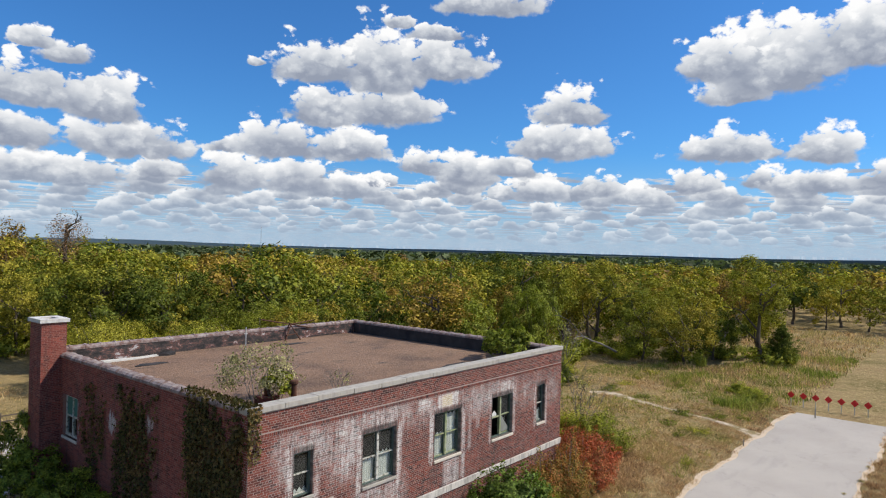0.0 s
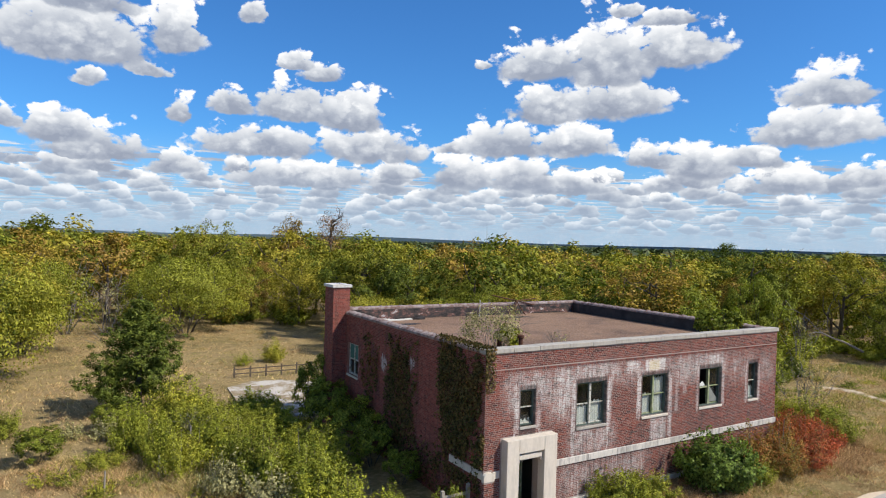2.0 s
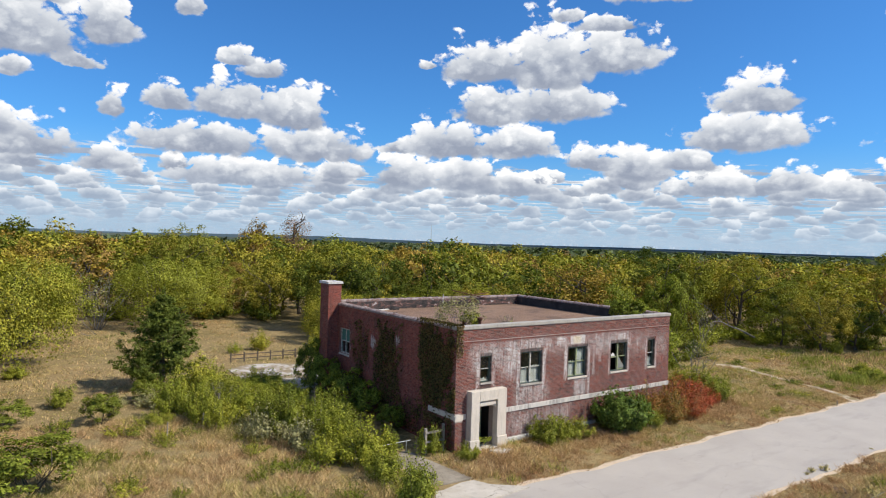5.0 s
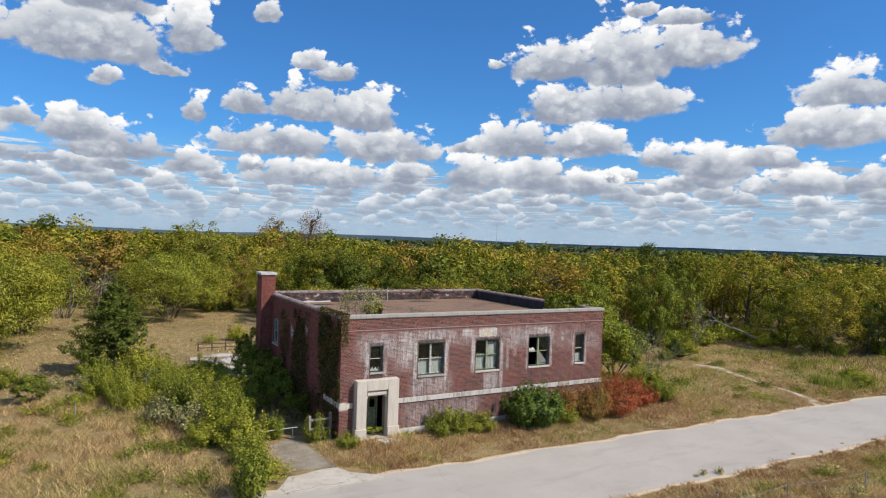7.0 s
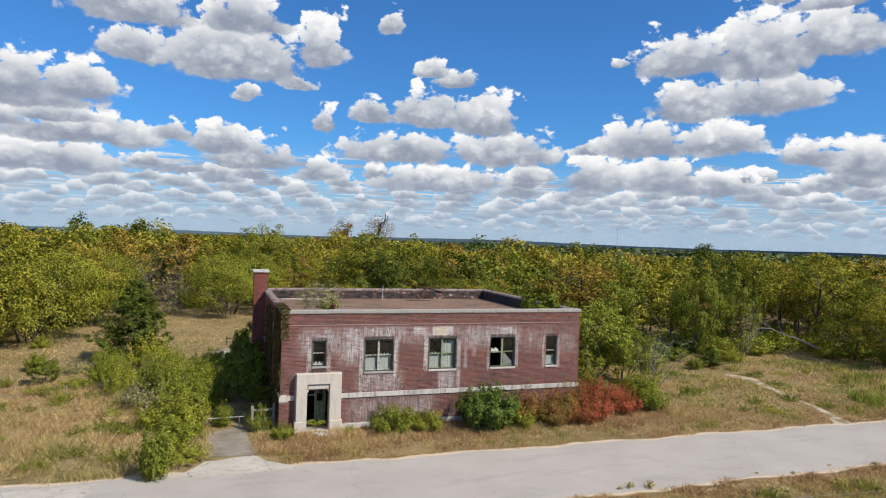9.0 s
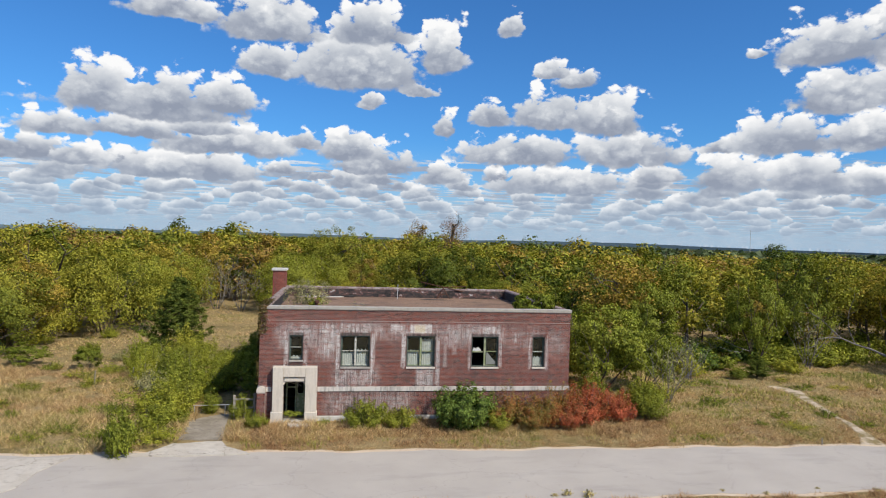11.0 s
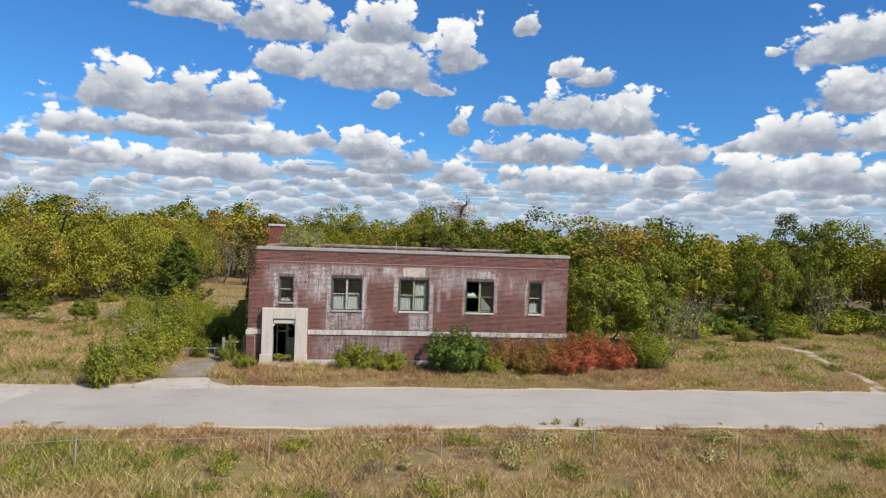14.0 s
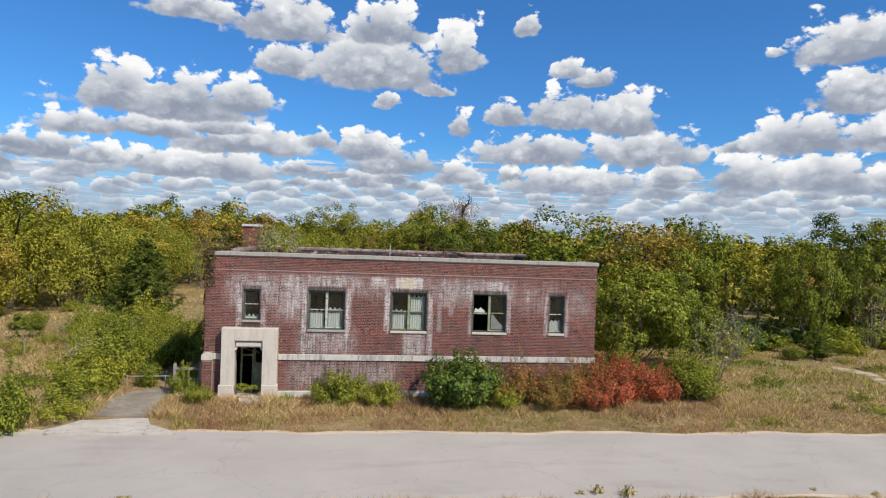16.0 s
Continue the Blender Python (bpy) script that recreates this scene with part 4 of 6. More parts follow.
# corner pier with a rounded cap
pier = part("corner_pier", boxes((-0.06, 0.36, -0.14, -0.012, -0.3, 1.55), bevel=0.006), mortar_front, building, "low brick buttress with stone cap")
bm = boxes((-0.075, 0.375, -0.165, -0.012, 1.55, 1.74))
for k in range(7):
    a0, a1 = math.pi * k / 7, math.pi * (k + 1) / 7
    vs = [bm.verts.new((0.15 - 0.225 * math.cos(a), y, 1.74 + 0.12 * math.sin(a))) for a, y in ((a0, -0.165), (a1, -0.165), (a1, -0.012), (a0, -0.012))]
    bm.faces.new(vs)
bm.faces.new([bm.verts.new((0.15 - 0.225 * math.cos(math.pi * k / 7), -0.165, 1.74 + 0.12 * math.sin(math.pi * k / 7))) for k in range(8)])
part("pier_cap", bm, limestone, pier, "rounded limestone cap")

# portal
portal = part("portal", boxes((0.76, 1.30, -0.36, 0.02, 0.55, 2.94), (2.45, 3.05, -0.36, 0.02, 0.55, 2.94), (1.303, 2.447, -0.36, 0.02, 2.42, 2.94), (1.303, 2.447, -0.21, 0.02, 2.12, 2.418), bevel=0.012), limestone, building, "tall limestone door surround")
part("plinth_block", boxes((0.69, 1.30, -0.42, 0.02, -0.2, 0.548), bevel=0.015), limestone, portal)
part("plinth_block", boxes((2.45, 3.10, -0.42, 0.02, -0.2, 0.548), bevel=0.015), limestone, portal)
part("tablet", boxes((1.36, 2.39, -0.285, -0.208, 2.17, 2.35), bevel=0.008), limestone, portal)
for a, s in ((1.30, 1), (2.45, -1)):
    bm = bmesh.new()
    pts = [(a, 1.99), (a + s * 0.05, 2.00), (a + s * 0.10, 2.07), (a + s * 0.11, 2.119), (a, 2.119)]
    f = [bm.verts.new((x, -0.24, z)) for x, z in pts]
    b = [bm.verts.new((x, 0.0, z)) for x, z in pts]
    bm.faces.new(f)
    bm.faces.new(b)
    for i in range(5):
        bm.faces.new([f[i], f[(i + 1) % 5], b[(i + 1) % 5], b[i]])
    part("lintel_shoulder", bm, limestone, portal)
part("doorstep", boxes((1.30, 2.45, -0.45, 0.33, -0.2, 0.05), bevel=0.01), cement, portal)
inner = part("inner_door_frame", boxes((1.36, 1.44, 0.9, 0.98, 0.03, 2.3), (2.36, 2.44, 0.9, 0.98, 0.03, 2.3), (1.44, 2.36, 0.9, 0.98, 2.2, 2.3), (1.86, 1.93, 0.9, 0.98, 0.03, 2.2), (1.44, 1.86, 0.9, 0.97, 1.55, 1.63)), frame_green, building, "faded green inner door frame")
part("broken_door", boxes((1.95, 2.34, 0.92, 0.96, 0.03, 1.25), (1.95, 2.0, 0.92, 0.96, 1.25, 1.9), (2.29, 2.34, 0.92, 0.96, 1.25, 1.9)), frame_green, inner, "broken half-glazed door leaf")
bm = bmesh.new()
tube(bm, [(1.4, 0.5, 2.0), (1.9, 0.6, 1.86), (2.05, 0.55, 1.75)], [0.03, 0.03, 0.02], 5)
tube(bm, [(1.95, 0.5, 1.95), (2.2, 0.6, 1.72)], [0.03, 0.02], 5)
part("hanging_lath", bm, wood_grey, building, "broken ceiling laths in the doorway")


def sash_window(x0, x1, z0, z1, lights, paint, shade, pulled=None, broken=()):
    """A wooden sash window in the front, with one or two pairs of sashes, panes and sill."""
    f, y0 = 0.05, 0.12
    inner = (x1 - x0 - 2 * f - (lights - 1) * 0.10) / lights
    win = part("window", boxes((x0, x0 + f, y0, y0 + 0.10, z0, z1), (x1 - f, x1, y0, y0 + 0.10, z0, z1), (x0 + f, x1 - f, y0, y0 + 0.10, z1 - 0.06, z1), (x0 + f, x1 - f, y0, y0 + 0.10, z0, z0 + 0.05), bevel=0.004), frame_dark, building, "old wooden sash window")
    mid = (z0 + z1) / 2
    for k in range(lights):
        a = x0 + f + k * (inner + 0.10)
        b = a + inner
        if k:
            part("mullion", boxes((a - 0.10, a, y0 - 0.02, y0 + 0.10, z0 + 0.05, z1 - 0.06), bevel=0.005), paint, win, "peeling painted mullion")
        for half, (lo, hi, yy) in enumerate(((z0 + 0.05, mid + 0.02, y0 + 0.055), (mid - 0.02, z1 - 0.06, y0 + 0.015))):
            if (k, half) in broken:
                continue
            part("sash", boxes((a, a + 0.028, yy, yy + 0.035, lo + 0.04, hi - 0.035), (b - 0.028, b, yy, yy + 0.035, lo + 0.04, hi - 0.035), (a, b, yy, yy + 0.035, hi - 0.035, hi)), frame_dark, win)
            part("meeting_rail" if half else "bottom_rail", boxes((a, b, yy - 0.004, yy + 0.035, lo, lo + 0.04)), paint, win)
            g = part("pane", boxes((a + 0.028, b - 0.028, yy + 0.015, yy + 0.019, lo + 0.04, hi - 0.035)), glass, win)
            g.visible_shadow = False
        if shade and (k, "c") not in broken:
            top = pulled[k] if pulled else z1 - 0.1
            n = 24
            bm = bmesh.new()
            cols_v = [[bm.verts.new((a + (b - a) * i / n, y0 + 0.115 + 0.014 * math.sin(i * 1.7 + k) + 0.007 * math.sin(i * 4.1), z)) for z in (z0 + 0.06, (z0 + top) / 2, top + 0.05 * math.sin(i * 0.9 + x0))] for i in range(n + 1)]
            for p, q in zip(cols_v, cols_v[1:]):
                for j in range(2):
                    bm.faces.new([p[j], q[j], q[j + 1], p[j + 1]])
            part("curtain", bm, curtain_cloth, win, "thin dirty white curtain", True)
    part("sill", boxes((x0 - 0.02, x1 + 0.04, -0.05, y0, z0 - 0.10, z0), bevel=0.01), coping_stone if x0 < 6 else limestone, win, "stained stone sill")
    return win


sash_window(*OPEN[0], 1, frame_white, True, [3.45])
sash_window(*OPEN[1], 2, frame_white, True, [3.68, 3.80])
sash_window(*OPEN[2], 2, frame_green, True, [3.78, 4.42])
w4 = sash_window(*OPEN[3], 2, frame_green, False, None, {(0, 0), (0, 1)})
bm = boxes((11.53, 12.18, 0.13, 0.17, 3.70, 3.76))
part("broken_sash", bm, frame_green, w4, "remains of a broken sash")
bm = bmesh.new()
f = [bm.verts.new(v) for v in ((12.36, 0.16, 3.02), (12.92, 0.16, 3.02), (12.92, 0.16, 3.16), (12.66, 0.16, 3.42), (12.44, 0.16, 3.70), (12.36, 0.16, 3.66))]
bm.faces.new(f)
part("curtain", bm, rag_cloth, w4, "torn grimy curtain")
bm = bmesh.new()
f = [bm.verts.new(v) for v in ((11.58, 0.16, 3.78), (11.64, 0.16, 3.98), (11.76, 0.16, 3.90), (11.88, 0.165, 4.0), (12.05, 0.16, 3.86), (12.06, 0.16, 3.77))]
bm.faces.new(f)
part("curtain", bm, curtain_cloth, w4, "torn white rag")
sash_window(*OPEN[4], 1, frame_white, True, [3.45])

# side window, half boarded
win = part("window", boxes((0.10, 0.20, 11.0, 11.07, 3.0, 4.6), (0.10, 0.20, 12.23, 12.3, 3.0, 4.6), (0.10, 0.20, 11.07, 12.23, 4.52, 4.6), (0.10, 0.20, 11.07, 12.23, 3.0, 3.08), (0.10, 0.20, 11.62, 11.70, 3.08, 4.52), (0.11, 0.19, 11.07, 11.62, 3.76, 3.82), (0.11, 0.19, 11.70, 12.23, 3.76, 3.82)), frame_white, building, "half-boarded side window")
part("board", boxes((0.13, 0.15, 11.072, 11.618, 3.822, 4.518), (0.13, 0.15, 11.702, 12.228, 3.822, 4.518)), board_green, win, "green boarding")
g = part("pane", boxes((0.15, 0.154, 11.072, 11.618, 3.082, 3.758)), glass, win)
g = part("pane", boxes((0.15, 0.154, 11.702, 12.228, 3.082, 3.758)), glass, win)
part("sill", boxes((-0.05, 0.10, 10.97, 12.33, 2.90, 3.0), bevel=0.01), limestone, win)

# chimney
chimney = part("chimney", boxes((-0.74, 0.16, 12.60, 13.75, -0.3, 7.36)), mortar_side, building, "square red brick chimney")
part("chimney_cap", boxes((-0.82, 0.24, 12.52, 12.80, 7.36, 7.50), (-0.82, 0.24, 13.55, 13.83, 7.36, 7.50), (-0.82, -0.52, 12.80, 13.55, 7.36, 7.50), (-0.06, 0.24, 12.80, 13.55, 7.36, 7.50), bevel=0.0), cement, chimney, "pale concrete cap with an open flue")

# roof things
def pipe(x, y, h, r, name, label):
    t = thing(name, label, "vent", (x, y, ROOF))
    bm = bmesh.new()
    tube(bm, [(0, 0, -0.02), (0, 0, h)], [r, r], 12)
    part("pipe", bm, rust, t)
    bm = bmesh.new()
    tube(bm, [(0, 0, h * 0.86), (0, 0, h * 0.90), (0, 0, h), (0, 0, h + 0.03)], [r * 1.05, r * 1.6, r * 1.6, r * 1.1], 12)
    part("collar", bm, rust, t)
    part("base", boxes((-0.32, 0.32, -0.26, 0.26, -0.02, 0.26), bevel=0.02), brick_side, t, "low brick base")
    return t


pipe(2.85, 1.75, 0.85, 0.085, "roof_vent", "rusty vent pipe on a brick base on the roof")
pipe(2.55, 2.75, 0.78, 0.10, "roof_vent", "rusty vent pipe behind a roof sapling")
def roof_scrap(x, y, pts, h, mat, name, label):
    t = thing(name, label, "debris", (x, y, ROOF))
    bm = bmesh.new()
    lo = [bm.verts.new((a, b, 0.002)) for a, b in pts]
    hi = [bm.verts.new((a, b, h * (0.5 + 0.5 * abs(math.sin(3 * a + b))))) for a, b in pts]
    bm.faces.new(hi)
    bm.faces.new(lo)
    for k in range(len(pts)):
        j = (k + 1) % len(pts)
        bm.faces.new([lo[k], lo[j], hi[j], hi[k]])
    part("scrap", bm, mat, t)
    return t


roof_scrap(2.6, 13.2, [(-1.4, 0.3), (-0.4, 0.55), (0.9, 0.5), (2.3, 0.62), (2.2, 0.35), (0.8, 0.12), (-0.6, 0.05)], 0.07, cement, "roofing_scrap", "torn pale roofing felt along the back parapet")
roof_scrap(4.7, 13.5, [(-0.4, 0.0), (-0.1, 0.25), (0.35, 0.2), (0.42, -0.12), (0.05, -0.2)], 0.16, tar_black, "roofing_scrap", "curled black roofing felt by the parapet")
roof_scrap(3.1, 11.8, [(-0.7, -0.2), (-0.3, 0.22), (0.5, 0.18), (0.8, -0.1), (0.1, -0.3)], 0.03, tar_black, "roofing_scrap", "black tar patch on the gravel roof")
roof_scrap(10.9, 12.6, [(-0.9, -0.1), (-0.3, 0.2), (0.7, 0.15), (1.1, -0.1), (0.2, -0.22)], 0.03, tar_black, "roofing_scrap", "black tar patch on the gravel roof")
roof_scrap(12.6, 3.0, [(-1.0, -0.1), (-0.2, 0.14), (0.9, 0.06), (1.2, -0.1), (0.1, -0.2)], 0.03, tar_black, "roofing_scrap", "black tar patch on the gravel roof")
roof_scrap(3.5, 1.4, [(-0.6, -0.25), (-0.5, 0.25), (0.5, 0.28), (0.6, -0.2)], 0.12, rust, "roofing_scrap", "rusty sheet beside the vents")
mast = thing("roof_pipe", "thin grey pipe standing on the roof", "pipe", (8.3, 12.6, ROOF))
bm = bmesh.new()
tube(bm, [(0, 0, -0.02), (0.02, 0, 1.1)], [0.03, 0.03], 8)
tube(bm, [(-0.08, 0, 0.78), (0.1, 0, 0.78)], [0.025, 0.025], 6)
part("pipe", bm, galvanised, mast)
aerial = thing("fallen_aerial", "rusty collapsed aerial lying over the back parapet", "aerial", (11.9, 13.85, ROOF))
for pts in (((-0.5, -0.3, 0), (0.1, 0, 0.9)), ((0.5, -0.35, 0), (0.0, 0, 0.9)), ((0.05, 0.2, 0.66), (0.0, 0, 0.95)), ((-1.7, 0.25, 1.22), (1.6, 0.1, 0.55)), ((-0.35, -0.2, 0.3), (0.36, -0.22, 0.36)), ((0.0, 0, 0.85), (1.9, 0.3, 0.95))):
    bm = bmesh.new()
    tube(bm, pts, [0.035, 0.03], 6)
    part("rod", bm, rust, aerial)

# ---- plants ----
def unit(rng, n):
    v = rng.normal(size=(n, 3))
    return v / np.linalg.norm(v, axis=1, keepdims=True)


def leaf_arrays(rng, blobs, n, size, inner=0.45, up=0.35, narrow=0.78):
    """Leaves as diamond quads round the surfaces of the blobs (x, y, z, rx, ry, rz)."""
    blobs = np.array(blobs, float)
    wgt = blobs[:, 3] * blobs[:, 5]
    pick = rng.choice(len(blobs), n, p=wgt / wgt.sum())
    d = unit(rng, n)
    rad = inner + (1.06 - inner) * rng.random((n, 1)) ** 0.6
    pos = blobs[pick, :3] + d * blobs[pick, 3:] * rad
    nor = d * 0.75 + rng.normal(size=(n, 3)) * 0.55 + np.array((0, 0, up))
    nor /= np.linalg.norm(nor, axis=1, keepdims=True)
    a = np.cross(nor, unit(rng, n))
    a /= np.linalg.norm(a, axis=1, keepdims=True) + 1e-9
    b = np.cross(nor, a)
    ln = size * (0.6 + 0.8 * rng.random((n, 1)))
    return np.stack([pos - a * ln / 2, pos + b * ln * narrow / 2, pos + a * ln / 2, pos - b * ln * narrow / 2], 1).reshape(-1, 3)


def leaf_tips(rng, blobs, n, size, inner=0.5, up=0.35, narrow=0.36, heart=None):
    """Pointed leaves in clumps; they face outwards from the clump and from the plant's heart."""
    blobs = np.array(blobs, float)
    wgt = (blobs[:, 3] * blobs[:, 5]) ** 0.9
    pick = rng.choice(len(blobs), n, p=wgt / wgt.sum())
    d = unit(rng, n)
    d[:, 2] = np.where(rng.random(n) < 0.35, np.abs(d[:, 2]), d[:, 2])
    pos = blobs[pick, :3] + d * blobs[pick, 3:] * (inner + (1.08 - inner) * rng.random((n, 1)) ** 0.6)
    nor = d * 0.55 + rng.normal(size=(n, 3)) * 0.42 + np.array((0, 0, up))
    if heart is not None:
        out = pos - np.array(heart)
        nor += 0.6 * out / (np.linalg.norm(out, axis=1, keepdims=True) + 1e-6)
    nor /= np.linalg.norm(nor, axis=1, keepdims=True)
    a = np.cross(nor, unit(rng, n))
    a /= np.linalg.norm(a, axis=1, keepdims=True) + 1e-9
    b = np.cross(nor, a)
    ln = size * (0.6 + 0.9 * rng.random((n, 1)))
    return np.stack([pos - a * ln / 2 + b * ln * narrow, pos - a * ln / 2 - b * ln * narrow, pos + a * ln / 2], 1).reshape(-1, 3)


def crown_lobes(rng, h, r, base, lobes, clumps):
    """A crown of a few rounded lobes, each carrying clumps of foliage on its outer side."""
    mid, half = (base + h) / 2, (h - base) / 2
    out = []
    for k in range(lobes):
        a = math.tau * (k * 0.618 + 0.15 * rng.random())
        lift = -0.75 + 1.65 * (k + 0.5) / lobes
        reach = 0.62 * math.sqrt(max(0.05, 1 - lift * lift)) * (0.75 + 0.4 * rng.random())
        s = 0.36 + 0.16 * rng.random()
        c = np.array((math.cos(a) * reach * r, math.sin(a) * reach * r, mid + lift * half * 0.66))
        for j in range(clumps):
            d = unit(rng, 1)[0] + np.array((math.cos(a) * 0.5, math.sin(a) * 0.5, 0.35))
            d /= np.linalg.norm(d)
            g = 0.75 + 0.32 * rng.random()
            q = (0.085 + 0.085 * rng.random()) * r
            out.append((c[0] + d[0] * s * r * g, c[1] + d[1] * s * r * g, max(0.3, c[2] + d[2] * s * half * 0.95 * g), q * 1.25, q * 1.25, q))
    return out


def quads_mesh(name, verts, mat):
    n = len(verts) // 4
    me = bpy.data.meshes.new(name)
    me.vertices.add(len(verts))
    me.vertices.foreach_set("co", np.ascontiguousarray(verts, np.float32).ravel())
    me.loops.add(n * 4)
    me.loops.foreach_set("vertex_index", np.arange(n * 4, dtype=np.int32))
    me.polygons.add(n)
    me.polygons.foreach_set("loop_start", np.arange(0, n * 4, 4, dtype=np.int32))
    me.materials.append(mat)
    me.update(calc_edges=True)
    return me


def tris_mesh(name, verts, mat):
    n = len(verts) // 3
    me = bpy.data.meshes.new(name)
    me.vertices.add(len(verts))
    me.vertices.foreach_set("co", np.ascontiguousarray(verts, np.float32).ravel())
    me.loops.add(n * 3)
    me.loops.foreach_set("vertex_index", np.arange(n * 3, dtype=np.int32))
    me.polygons.add(n)
    me.polygons.foreach_set("loop_start", np.arange(0, n * 3, 3, dtype=np.int32))
    me.materials.append(mat)
    me.update(calc_edges=True)
    return me


def crown_blobs(rng, h, r, base, count, flat=1.0):
    """Clumps of foliage: big ones inside, small ones outside, for an uneven outline with gaps."""
    mid, half = (base + h) / 2, (h - base) / 2
    out = []
    for k in range(round(count * 2.3)):
        d = unit(rng, 1)[0]
        reach = 0.25 + 0.68 * rng.random() ** 0.7
        s = (0.17 + 0.20 * rng.random()) * (1.25 - 0.45 * reach)
        c = (d[0] * r * reach, d[1] * r * reach, mid + d[2] * half * reach * 1.05)
        out.append((*c, s * r, s * r, s * half * 1.0 * flat))
    return out


def branching(bm, rng, start, way, length, radius, depth, spread=0.6, sides=6):
    """A limb that bends, tapers and forks."""
    pts, p, d = [Vector(start)], Vector(start), Vector(way).normalized()
    n = 4 if depth else 3
    for k in range(n):
        d = (d + Vector(rng.normal(size=3) * 0.16) + Vector((0, 0, 0.05))).normalized()
        p = p + d * length / n
        pts.append(p.copy())
    tube(bm, pts, [radius * (1 - 0.55 * k / n) for k in range(n + 1)], sides, False)
    if depth:
        for k in range(3 if depth > 1 else 2):
            at = pts[2 + (k % (n - 1))] if k else pts[-1]
            side = Vector(unit(rng, 1)[0])
            branching(bm, rng, at, d + side * spread, length * 0.62, radius * 0.48, depth - 1, spread, max(sides - 1, 4))


PLANT_NO = [0]


def make_tree(name, label, category, h, r, base, leaves, size, mat, clumps=16, limbs=4, depth=1, seed=1, trunk=None, wood=None, lean=0.0, sparse=False):
    """A woody plant: trunk with limbs, and a crown of single leaves in clumps."""
    rng = np.random.default_rng(seed)
    t = thing(name, label, category)
    bm = bmesh.new()
    tr = trunk or 0.022 * h
    if base > 0.9 or sparse:
        top = base + (h - base) * (0.75 if sparse else 0.55)
        pts = [(0, 0, -0.25), (0.02 * h * lean, 0, base * 0.5), (0.05 * h * lean, 0.02 * h, base), (0.10 * h * lean, 0.01 * h, top)]
        tube(bm, pts, [tr * 1.35, tr, tr * 0.85, tr * 0.35], 7, False)
        for k in range(limbs):
            a = math.tau * (k + rng.random() * 0.7) / limbs
            z = base * 0.75 + (top - base * 0.75) * (k + 0.5) / limbs
            branching(bm, rng, (0.06 * h * lean, 0.015 * h, z), (math.cos(a), math.sin(a), 0.75), r * (0.45 if sparse else 0.8), tr * 0.5, depth, 0.7, 5)
    else:
        for k in range(limbs + 1):
            a = math.tau * (k + rng.random()) / (limbs + 1)
            branching(bm, rng, (0.10 * r * math.cos(a), 0.10 * r * math.sin(a), -0.15), (math.cos(a) * 0.55, math.sin(a) * 0.55, 1), h * 0.62, tr * 0.55, depth, 0.6, 4)
    part("trunk" if base > 0.9 else "stem", bm, wood or bark, t)
    if leaves:
        if sparse:
            verts = leaf_tips(rng, crown_blobs(rng, h, r, base, clumps), leaves, size, 0.2)
        else:
            verts = leaf_tips(rng, crown_lobes(rng, h, r, base if base > 1.2 else 0.0, max(5, clumps // 2), 13), leaves, size, 0.35, 0.3, 0.36, (0, 0, base + (h - base) * 0.35))
        part("crown", tris_mesh("crown", verts, mat), mat, t)
    return t


def make_thicket(name, label, h, r, leaves, size, mat, seed, sprigs=46, fill=0.35, wood=None):
    """A loose shrub: many upright sprigs of unequal height with gaps between them."""
    rng = np.random.default_rng(seed)
    t = thing(name, label, "shrub")
    bm, blobs = bmesh.new(), []
    for k in range(sprigs):
        a, f = rng.random() * math.tau, rng.random() ** 0.6
        top = h * (1.0 - 0.55 * f ** 1.5) * (0.55 + 0.5 * rng.random())
        x0, y0 = 0.35 * r * f * math.cos(a), 0.35 * r * f * math.sin(a)
        x1, y1 = r * f * math.cos(a), r * f * math.sin(a)
        if k % 3 == 0:
            tube(bm, [(x0, y0, -0.15), ((x0 + x1) / 2, (y0 + y1) / 2, top * 0.5), (x1, y1, top)], [0.018, 0.013, 0.004], 4, False)
        for j in range(5):
            g = 0.28 + 0.76 * (j + rng.random() * 0.6) / 5
            s = h * (0.045 + 0.045 * rng.random()) * (1.65 - 1.05 * g)
            blobs.append((x0 + (x1 - x0) * g + rng.normal() * 0.05 * r, y0 + (y1 - y0) * g + rng.normal() * 0.05 * r, top * g, s * 1.25, s * 1.25, s * 1.7))
    blobs.append((0, 0, h * 0.30, r * fill * 1.6, r * fill * 1.6, h * fill * 0.8))
    stem = part("stem", bm, wood or bark, t)
    if h < 1.0:
        tagged(stem, kind="stuff")
    part("crown", tris_mesh("crown", leaf_tips(rng, blobs, leaves, size, 0.2, 0.4, 0.30, (0, 0, h * 0.3)), mat), mat, t)
    return t


